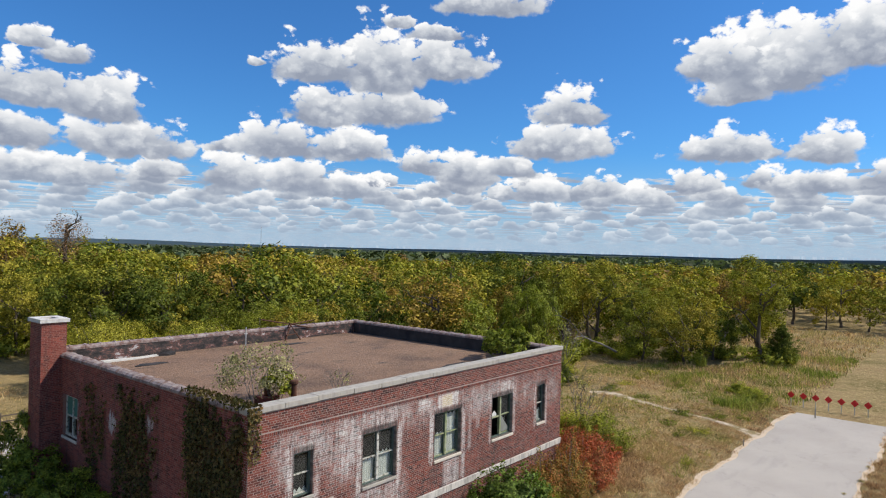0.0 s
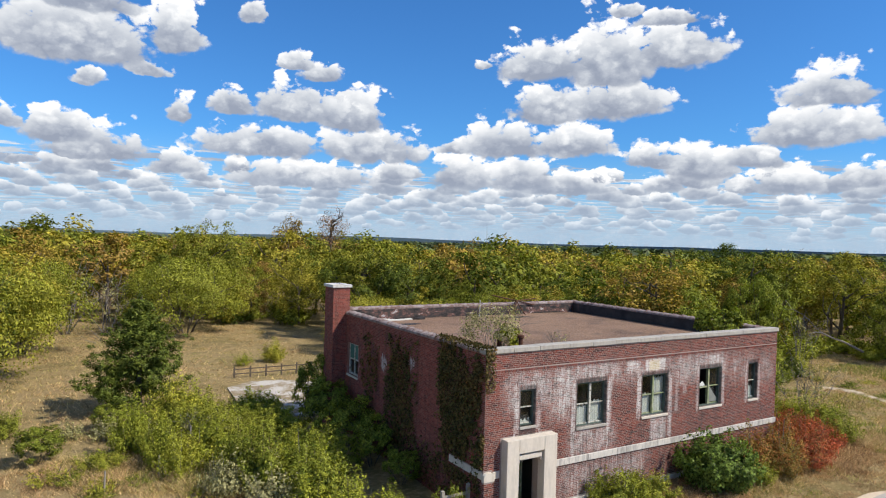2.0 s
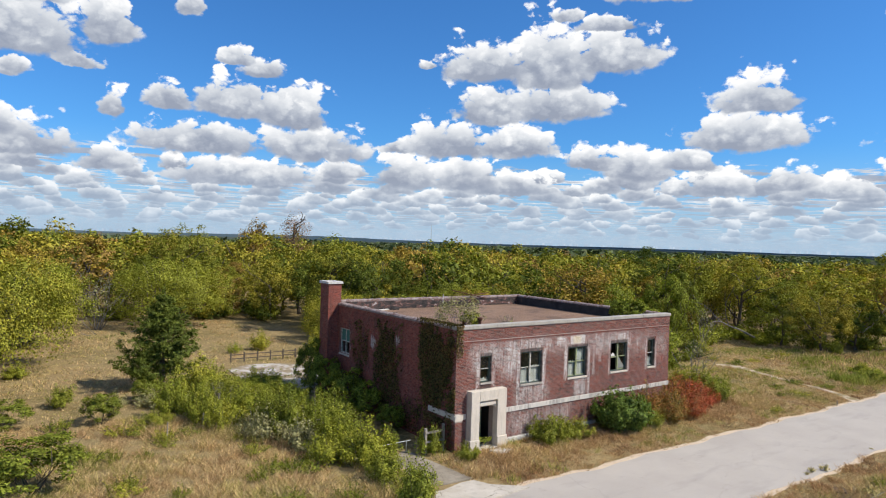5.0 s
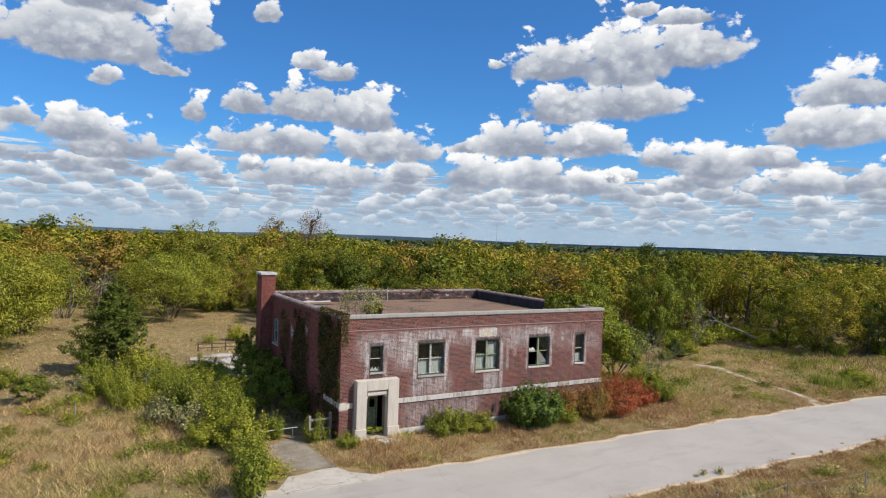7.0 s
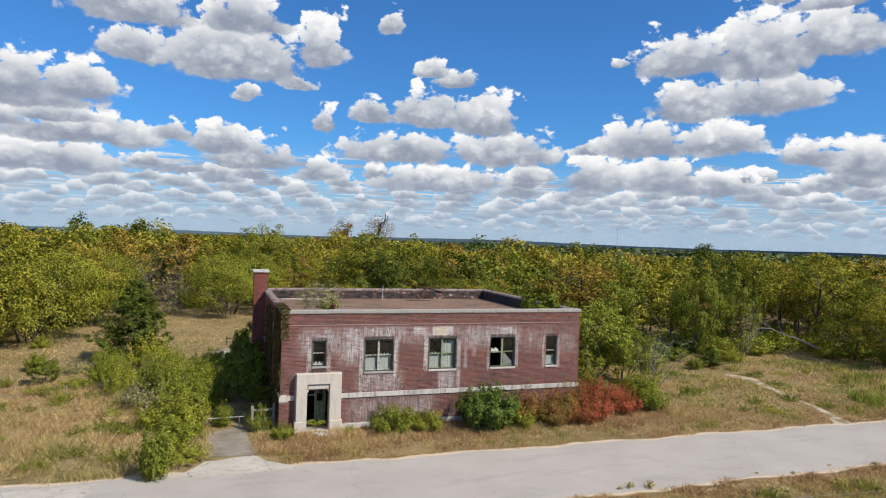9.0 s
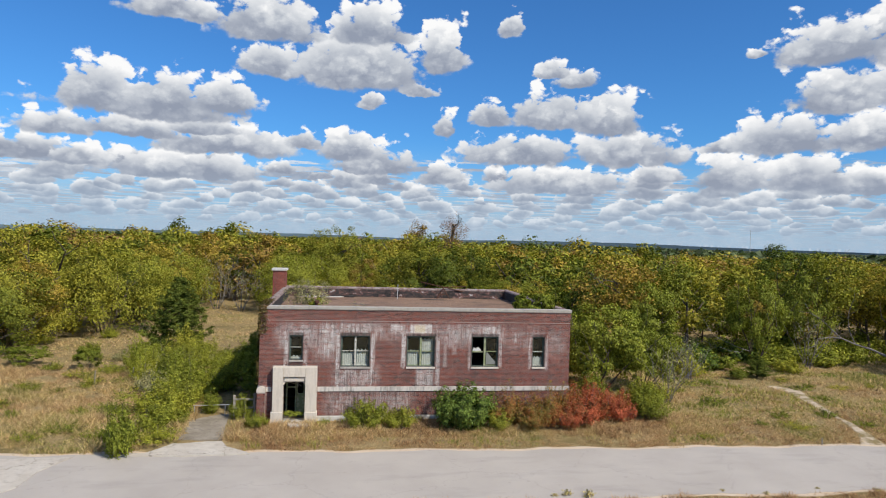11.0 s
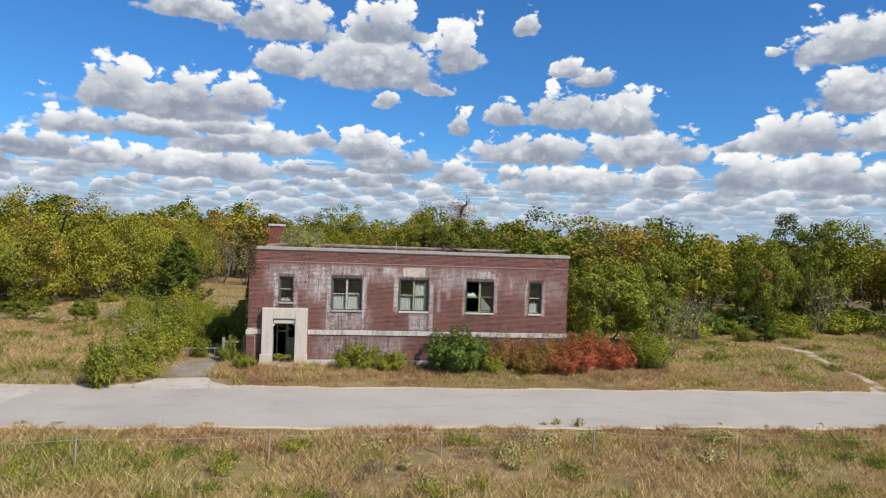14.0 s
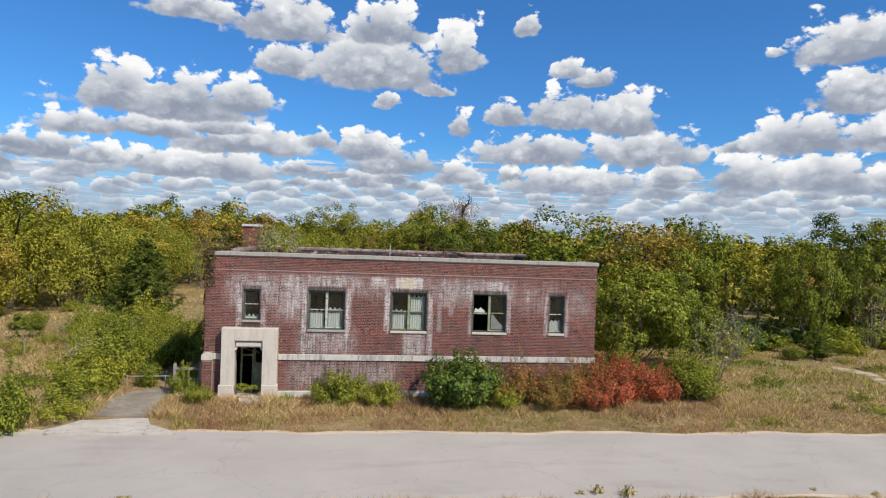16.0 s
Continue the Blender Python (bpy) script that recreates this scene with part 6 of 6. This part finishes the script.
t = make_tree("roof_shrub", "leafy green bush growing in the roof corner", "shrub", 1.55, 1.15, 0.1, 2600, 0.15, leaf_green, 18, 6, 1, 84, trunk=0.04)
t.location = (15.75, 2.1, ROOF)
t = make_tree("doorway_weeds", "bright green weeds filling the open doorway", "weeds", 0.5, 0.42, 0.05, 420, 0.10, leaf_green, 8, 4, 0, 85, trunk=0.015)
t.matrix_basis = pose(1.85, -0.05, 0.06) @ Matrix.Diagonal((1.3, 0.6, 1, 1))

# ivy on the side wall: leaves close to the brick, thinning at the edges
rng = np.random.default_rng(14)
spots = []
for y0, y1, z0, z1, n in ((-0.05, 3.3, 1.0, 6.12, 14000), (4.8, 7.9, 0.6, 5.75, 7500), (8.4, 10.6, 0.2, 5.4, 2600), (0.0, 14.0, 0.0, 2.0, 4200), (13.8, 14.5, 0.0, 6.0, 1500)):
    yy, zz = y0 + (y1 - y0) * rng.random(n), z0 + (z1 - z0) * rng.random(n) ** 0.8
    for a, b in zip(yy, zz):
        edge = min(a - y0, y1 - a, 0.6 * (z1 - b) + 0.25) + 1.1 * noise.noise(Vector((a * 1.6, b * 0.55, y0))) + 0.5 * noise.noise(Vector((a * 4.5, b * 1.6, y0 + 4)))
        edge += 0.55 * noise.noise(Vector((a * 9.0, b * 5.0, 3.3)))
        if y0 < 1 and a < 2.5 and 1.5 < b < 1.95 and z1 > 3:
            continue
        if edge > 0.46 or rng.random() < 0.05:
            spots.append((-0.02 - 0.13 * rng.random() ** 1.5, a, b))
for k in range(420):
    spots.append((0.42 * rng.random() ** 2 - 0.05, -0.03 - 0.08 * rng.random(), 6.15 - 1.5 * rng.random() ** 2.2))
for k in range(800):
    spots.append((-0.1 + 0.5 * rng.random(), 3.4 * rng.random(), 6.12 + 0.12 * rng.random()))
spots = np.array(spots)
n = len(spots)
nor = rng.normal(size=(n, 3)) * 0.5 + np.where((spots[:, 1:2] < -0.02), np.array((0, -1, 0.3)), np.array((-1, 0, 0.3)))
nor /= np.linalg.norm(nor, axis=1, keepdims=True)
a = np.cross(nor, unit(rng, n))
a /= np.linalg.norm(a, axis=1, keepdims=True)
b = np.cross(nor, a)
ln = 0.10 * (0.5 + 0.9 * rng.random((n, 1)))
tagged(new("ivy", quads_mesh("ivy", np.stack([spots - a * ln / 2, spots + b * ln * 0.36, spots + a * ln / 2, spots - b * ln * 0.36], 1).reshape(-1, 3), leaf_ivy)), "browning ivy climbing the shaded side wall", "ivy", kind="stuff")


# weeds beyond the near verge
weed_rnd = random.Random(77)
weed_a = set_at(make_thicket("weed_clump", "low weedy clump in the rough verge", 0.75, 0.7, 900, 0.05, leaf_yellow, 91, 26, 0.35), 2.0, -15.6)
weed_b = set_at(make_thicket("weed_clump", "low green weedy clump in the rough verge", 0.6, 0.8, 900, 0.05, leaf_green, 92, 26, 0.35), 12.0, -16.4)
weed_c = set_at(make_thicket("weed_clump", "dry brown weedy clump with seed heads", 0.7, 0.75, 800, 0.045, leaf_seed, 93, 34, 0.22, dead_wood), 6.0, -16.0)
weed_d = set_at(make_thicket("weed_clump", "pale straw weedy clump with seed heads", 0.85, 0.6, 600, 0.075, leaf_straw, 94, 34, 0.2, dead_wood), 17.0, -15.4)
WEEDS = (weed_a, weed_b)
for k in range(120):
    px = weed_rnd.uniform(-14, 34)
    py = near_edge(px) - 2.3 - 8 * weed_rnd.random() ** 1.3
    v = noise.noise(Vector((px * 0.22, py * 0.3, 4))) + weed_rnd.uniform(-0.25, 0.25)
    kind = weed_b if v > 0.22 else weed_a if v > 0.0 else weed_c if v > -0.22 else weed_d
    if k >= 30:
        copy_at(kind, px, py, weed_rnd.uniform(0, 360), weed_rnd.uniform(0.5, 1.2), weed_rnd.uniform(0.4, 1.0))
        continue
    tagged(copy_at(weed_rnd.choice(WEEDS), px, py, weed_rnd.uniform(0, 360), weed_rnd.uniform(0.6, 1.3), weed_rnd.uniform(0.5, 1.1)), "low weedy clump in the rough verge")
for k in range(40):
    px, py = weed_rnd.uniform(-22, -4), weed_rnd.uniform(-3.5, 13)
    tagged(copy_at(weed_rnd.choice(WEEDS), px, py, weed_rnd.uniform(0, 360), weed_rnd.uniform(0.7, 1.7), weed_rnd.uniform(0.8, 1.5)), "low weedy clump in tall straw grass")
for k in range(26):
    px, py = weed_rnd.uniform(20, 52), weed_rnd.uniform(-4, 9)
    if not wooded(px, py) and off_track(px, py):
        tagged(copy_at(weed_rnd.choice(WEEDS), px, py, weed_rnd.uniform(0, 360), weed_rnd.uniform(0.6, 1.8), weed_rnd.uniform(0.5, 1.1)), "low weedy clump in the open field")

# ---- grass ----
def sward(name, label, mat, x0, x1, y0, y1, count, lo, hi, seed, keep=None, wide=0.017, clump=0.24, lay=0.15):
    """Blades of grass in tufts over a stretch of ground."""
    rng = np.random.default_rng(seed)
    blades = 8
    count = int(count * 1.9)
    n = count // blades
    cx, cy = x0 + (x1 - x0) * rng.random(n), y0 + (y1 - y0) * rng.random(n)
    ok, zs, hs = [], [], []
    for px, py in zip(cx, cy):
        v = noise.noise(Vector((px * 0.35, py * 0.35, seed * 3.1)))
        good = py > far_edge(px) + 0.18 or py < near_edge(px) - 0.15
        u = noise.noise(Vector((px * 1.4, py * 1.4, seed * 1.7)))
        good = good and v > -0.62 and u > -0.34 and not (-0.1 < px < W + 0.1 and -0.1 < py < D + 0.1) and not (0.6 < px < 3.2 and -0.5 < py < 0)
        good = good and not (-3.4 < px < -1.4 and -5.5 < py < 9) and not (-4.8 < px < -0.2 and -5.2 < py < -3.2) and not (-3.2 < px < 2.3 and 17 < py < 25)
        if keep:
            good = good and keep(px, py)
        ok.append(good)
        zs.append(ground_z(px, py) if good else 0)
        hs.append(0.75 + 0.6 * v + 0.9 * u)
    ok = np.array(ok)
    cx, cy, cz, ch = cx[ok], cy[ok], np.array(zs)[ok], np.clip(np.array(hs)[ok], 0.35, 1.5)
    m = len(cx)
    px = np.repeat(cx, blades) + rng.normal(size=m * blades) * clump * 0.5
    py = np.repeat(cy, blades) + rng.normal(size=m * blades) * clump * 0.5
    pz = np.repeat(cz, blades) - 0.03
    h = np.repeat(ch, blades) * (lo + (hi - lo) * rng.random(m * blades))
    a = rng.random(m * blades) * math.tau
    bend = h * (lay + (0.65 + 0.7 * (lay - 0.15)) * rng.random(m * blades))
    w = wide * (0.5 + rng.random(m * blades))
    b = rng.random(m * blades) * math.tau
    p0 = np.stack([px - w * np.cos(a), py - w * np.sin(a), pz], 1)
    p1 = np.stack([px + w * np.cos(a), py + w * np.sin(a), pz], 1)
    p2 = np.stack([px + bend * np.cos(b), py + bend * np.sin(b), pz + h], 1)
    return tagged(new(name, tris_mesh(name, np.stack([p0, p1, p2], 1).reshape(-1, 3), mat)), label, "grass", kind="stuff")


sward("grass", "dry brown grass along the building front", verge, -1.2, 42, -6.2, 0.0, 74000, 0.05, 0.19, 1, lambda x, y: off_track(x, y), 0.012, 0.2, 0.7)
sward("grass", "dry straw and weeds along the building front", straw, -1.2, 26, -3.2, 0.2, 20000, 0.14, 0.46, 2, None, 0.011, 0.26, 0.45)
sward("grass", "green weeds along the building front", weeds, -1.2, 26, -4.4, 0.2, 5000, 0.12, 0.42, 15, lambda x, y: noise.noise(Vector((x * 0.5, y * 0.6, 9))) > 0.05, 0.015)
sward("grass", "brown mown grass on the near road verge", verge, -22, 46, -14.2, -10.4, 60000, 0.08, 0.26, 3, None, 0.015, 0.22, 0.6)
sward("grass", "tall straw and green weeds beyond the verge", straw, -16, 38, -22, -12.6, 104000, 0.12, 0.40, 4, None, 0.012, 0.28, 0.5)
sward("grass", "green weeds beyond the verge", weeds, -16, 38, -22, -12.8, 46000, 0.10, 0.36, 14, lambda x, y: noise.noise(Vector((x * 0.3, y * 0.4, 5))) + 0.5 * noise.noise(Vector((x * 1.3, y * 1.3, 8))) > 0.0, 0.012, 0.3, 0.35)
sward("grass", "tall straw grass and weeds beside the driveway", straw, -26, -3.4, -4.6, 14, 74000, 0.16, 0.52, 5, None, 0.012, 0.26, 0.5)
sward("grass", "short mown tan grass in the field", straw, -24, 6, 12, 56, 34000, 0.06, 0.24, 6, lambda x, y: not wooded(x, y), 0.026, 0.5, 0.5)
sward("grass", "dry and green grass in the open field", straw, 17.6, 60, -4.5, 16, 80000, 0.07, 0.26, 7, lambda x, y: not wooded(x, y) and off_track(x, y), 0.020, 0.3, 0.55)
sward("grass", "green weeds in the open field", weeds, 24, 60, -4.5, 14, 30000, 0.08, 0.30, 8, lambda x, y: not wooded(x, y) and off_track(x, y) and noise.noise(Vector((x * 0.14, y * 0.2, 2))) > 0.0, 0.026, 0.3)
sward("grass", "rough grass round the end of the road", straw, 42, 108, -22, 10, 34000, 0.2, 0.55, 9, lambda x, y: not wooded(x, y), 0.04, 0.5)
sward("grass", "green and tan weeds beyond the road markers", weeds, 43, 72, -16, 8, 22000, 0.18, 0.6, 16, lambda x, y: not wooded(x, y) and noise.noise(Vector((x * 0.2, y * 0.25, 6))) > -0.1, 0.035, 0.4)
sward("grass", "bright green weeds at the end of the road", weeds, 35, 46, -5.0, 3.0, 9000, 0.25, 0.75, 10, lambda x, y: math.hypot((x - 40.5) / 4.2, (y + 2.4) / 2.0) + 0.7 * noise.noise(Vector((x * 0.5, y * 0.5, 8))) < 0.8, 0.03)

# ---- small things ----
def red_marker(x, y):
    t = thing("road_marker", "red diamond end-of-road marker on a thin post", "road sign", (x, y, ground_z(x, y)), "end-of-road markers")
    part("post", boxes((-0.03, 0.0, -0.025, 0.025, -0.2, 0.75)), galvanised, t)
    bm = boxes((-0.008, 0.008, -0.18, 0.18, -0.18, 0.18), bevel=0.006)
    bmesh.ops.transform(bm, matrix=pose(-0.042, 0, 0.82, 45), verts=bm.verts[:])
    part("plate", bm, sign_red, t, "red diamond plate")
    return t


first = red_marker(42.7, -5.05)
for k in range(1, 7):
    px, py = 42.7 + 0.05 * (k % 2), -5.05 - 0.79 * k
    copy_thing(first, pose(px, py, ground_z(px, py), 0, 0, (k * 37) % 9 - 4))
stub = thing("marker_post", "short grey post at the end of the road", "post", (39.6, -7.1, ROAD_Z))
bm = bmesh.new()
tube(bm, [(0, 0, -0.05), (0.02, 0, 0.62)], [0.04, 0.04], 8)
part("post", bm, wood_grey, stub)


def fence_post(x, y, h, mat, label, r=0.05):
    t = thing("fence_post", label, "post", (x, y, ground_z(x, y)), "fence posts")
    bm = bmesh.new()
    tube(bm, [(0, 0, -0.2), (0.01, 0, h * 0.5), (0.02, 0.01, h)], [r, r * 0.95, r * 0.85], 7)
    part("post", bm, mat, t)
    return t


posts = [(-7.6, -15.2), (-2.3, -14.9), (3.1, -14.6), (8.4, -14.4), (13.4, -14.5), (18.2, -15.0), (23.4, -15.3), (28.6, -15.6)]
for px, py in posts:
    fence_post(px, py, 0.80, wood_grey, "weathered wire fence post in the verge", 0.032)
wire = thing("fence_wire", "sagging pale wire strung between fence posts", "wire", (0, 0, 0))
for z in (0.74,):
    for (ax, ay), (bx, by) in zip(posts, posts[1:]):
        bm = bmesh.new()
        pts = []
        for k in range(7):
            f = k / 6
            px, py = ax + (bx - ax) * f, ay + (by - ay) * f
            pts.append((px + 0.02, py, ground_z(px, py) + z - 0.10 * f * (1 - f) * 4 * 0.6))
        tube(bm, pts, [0.006] * 7, 4, False)
        part("strand", bm, galvanised, wire)
for px, py, h in ((-11.2, 8.6, 0.95), (-9.2, 9.6, 0.95), (-7.5, 12.6, 1.1), (29.2, -5.2, 0.4)):
    fence_post(px, py, h, wood_grey, "weathered wooden stake in the grass", 0.035)

# pipe gate across the driveway
gate = thing("pipe_gate", "low white pipe gate across the driveway", "gate", (-2.6, 1.3, 0))
for pts, r in ((((-0.95, 0, 0.52), (0.95, 0, 0.55)), 0.02),):
    bm = bmesh.new()
    tube(bm, pts, [r, r], 8)
    part("rail", bm, galvanised, gate)
for x in (-0.9, 0.7):
    bm = bmesh.new()
    tube(bm, [(x, 0, -0.1), (x, 0, 0.58)], [0.024, 0.024], 8)
    part("post", bm, galvanised, gate)

# old fence by the corner of the building
old = thing("plank_fence", "broken grey plank fence by the building corner", "fence", (-0.75, 0.55, 0))
for x, h in ((-0.55, 1.25), (0.0, 1.0), (0.5, 1.35)):
    part("post", boxes((x - 0.06, x + 0.06, -0.06, 0.06, -0.1, h), bevel=0.008), wood_grey, old)
for z in (0.55, 1.0):
    part("rail", boxes((-0.6, 0.55, -0.085, -0.062, z, z + 0.10)), wood_grey, old)

# low rail fence behind the building
back = thing("rail_fence", "low weathered rail fence behind the building", "fence", (0.4, 26.9, 0.0))
for k in range(6):
    part("post", boxes((-2.6 + k * 1.1 - 0.05, -2.6 + k * 1.1 + 0.05, -0.04, 0.04, -0.1, 0.78)), bark, back)
for z in (0.26, 0.58):
    part("rail", boxes((-2.7, 3.0, -0.072, -0.045, z, z + 0.07)), bark, back)

# fallen step slab in front of the door
step = thing("stone_slab", "tilted broken stone slab before the doorway", "slab", (2.2, -1.05, 0.02))
bm = boxes((-0.55, 0.55, -0.38, 0.38, -0.06, 0.06), bevel=0.02)
bmesh.ops.transform(bm, matrix=pose(0, 0, 0.04, -6, 4, 12), verts=bm.verts[:])
part("slab", bm, cement, step)

# tufts of torn grass and clods lying on the road's edge
clod_rnd = random.Random(17)
clod = make_thicket("grass_clod", "torn dry tuft lying on the road's edge", 0.30, 0.28, 160, 0.06, leaf_straw, 95, 18, 0.3, dead_wood)
clod.matrix_basis = pose(13.4, near_edge(13.4) + 0.35, ROAD_Z)
for k in range(9):
    px = clod_rnd.uniform(-8, 32)
    copy_at(clod, px, near_edge(px) + clod_rnd.uniform(-0.25, 0.5), clod_rnd.uniform(0, 360), clod_rnd.uniform(0.5, 1.2), clod_rnd.uniform(0.2, 0.5), ROAD_Z)
tagged(copy_at(clod, 14.2, near_edge(14.2) + 0.2, 20, 1.2, 1.3, ROAD_Z), "tall dry weed growing through the road's edge")

# logs lying at the wood's edge
def log(x, y, z, ln, r, turn, tilt):
    t = thing("fallen_tree", "bleached fallen tree trunk at the wood's edge", "log", (x, y, ground_z(x, y)))
    bm = bmesh.new()
    rng = np.random.default_rng(int(x * 10) % 97)
    a, b = radians(turn), radians(tilt)
    d = Vector((math.cos(a) * math.cos(b), math.sin(a) * math.cos(b), math.sin(b)))
    branching(bm, rng, (0, 0, z), d, ln, r, 2, 0.5, 6)
    part("trunk", bm, dead_wood, t)


log(50.5, 12.0, 0.9, 5.0, 0.12, 170, 12)
log(57.0, 4.0, 2.2, 5.5, 0.14, 20, 6)
log(36.5, 17.0, 0.15, 4.0, 0.09, 160, 4)
log(-5.0, 47.6, 0.1, 3.5, 0.10, 190, 4)
log(43.0, 17.5, 0.5, 4.5, 0.08, 175, 3)

# radio mast far off
far_mast = thing("radio_mast", "thin radio mast far off on the plain", "mast", (1090, 1560, 0))
bm = bmesh.new()
tube(bm, [(0, 0, -2), (0, 0, 62)], [0.8, 0.5], 4)
part("mast", bm, galvanised, far_mast)

# ---- bricks ----
bricks_rnd = random.Random(11)
LINTELS = [(x0 - 0.1, x1 + 0.1, z1, z1 + 0.205) for x0, x1, z0, z1 in OPEN]
ROWLOCK = (5.28, 5.385)
front_holes = [(a, b, c - 0.1, d) for a, b, c, d in OPEN] + LINTELS + [(0.70, 3.08, -0.4, 2.93), (-0.1, 0.38, -0.4, 1.86), (3.0, W + 0.1, 1.56, 1.83), (0.3, 0.7, 1.56, 1.83), (3.0, W + 0.1, -0.4, 0.22), (-1, W + 1, *ROWLOCK)]
laid = lay_bricks(0.0, W, 0.0, TOP, front_holes, bricks_rnd)
for x0, x1, z0, z1 in LINTELS:
    n = round((x1 - x0) / COURSE)
    s = (x1 - x0) / n
    laid += [(x0 + k * s + 0.005, x0 + (k + 1) * s - 0.005, z0 + 0.004, z1 - 0.004, PROUD + bricks_rnd.uniform(-0.002, 0.003)) for k in range(n)]
n = round(W / COURSE)
laid += [(k * W / n + 0.005, (k + 1) * W / n - 0.005, ROWLOCK[0] + 0.006, ROWLOCK[1] - 0.006, PROUD + 0.004) for k in range(n)]
near = [b for b in laid if 0.0 <= b[0] < 2.2 and b[2] > 5.39][:280]
rest = [b for b in laid if b not in set(near)]
tagged(part("brickwork", brick_mesh("brickwork", rest, on_front, brick_front), brick_front, building, "brown weathered bricks with lime stains"), kind="stuff")
tagged(part("brickwork", brick_mesh("brickwork", lay_bricks(0.012, D, 0.0, TOP, [(10.97, 12.33, 2.9, 4.6), (12.58, 13.77, -1, 9), (0, 2.2, 1.59, 1.87)], bricks_rnd), on_left, brick_side), brick_side, building, "red bricks in shade"), kind="stuff")
for to_world, w0, w1 in ((lambda u, d, z: (u, -0.14 + d, z), -0.06, 0.36), (lambda u, d, z: (-0.06 + d, u, z), -0.14, -0.015)):
    tagged(part("brickwork", brick_mesh("brickwork", lay_bricks(w0, w1, 0.0, 1.55, [], bricks_rnd), to_world, brick_front), brick_front, pier), kind="stuff")
# chimney bricks, face by face
for to_world, w0, w1, low in ((lambda u, d, z: (u, 12.60 + d, z), -0.74, 0.16, 0.0), (lambda u, d, z: (-0.74 + d, u, z), 12.60, 13.75, 0.0), (lambda u, d, z: (0.16 - d, u, z), 12.60, 13.75, 6.0)):
    tagged(part("brickwork", brick_mesh("brickwork", lay_bricks(w0, w1, low, 7.36, [], bricks_rnd), to_world, brick_side), brick_side, chimney), kind="stuff")
shapes = {}
for u0, u1, z0, z1, d in near:
    key = round(u1 - u0, 3), round(z1 - z0, 3)
    if key not in shapes:
        shapes[key] = brick_mesh("brick", [(0, key[0], 0, key[1], PROUD)], on_front, brick_front)
    b = new("brick", shapes[key])
    b.parent = building
    b.location = (u0, bricks_rnd.uniform(-0.002, 0.002), z0)
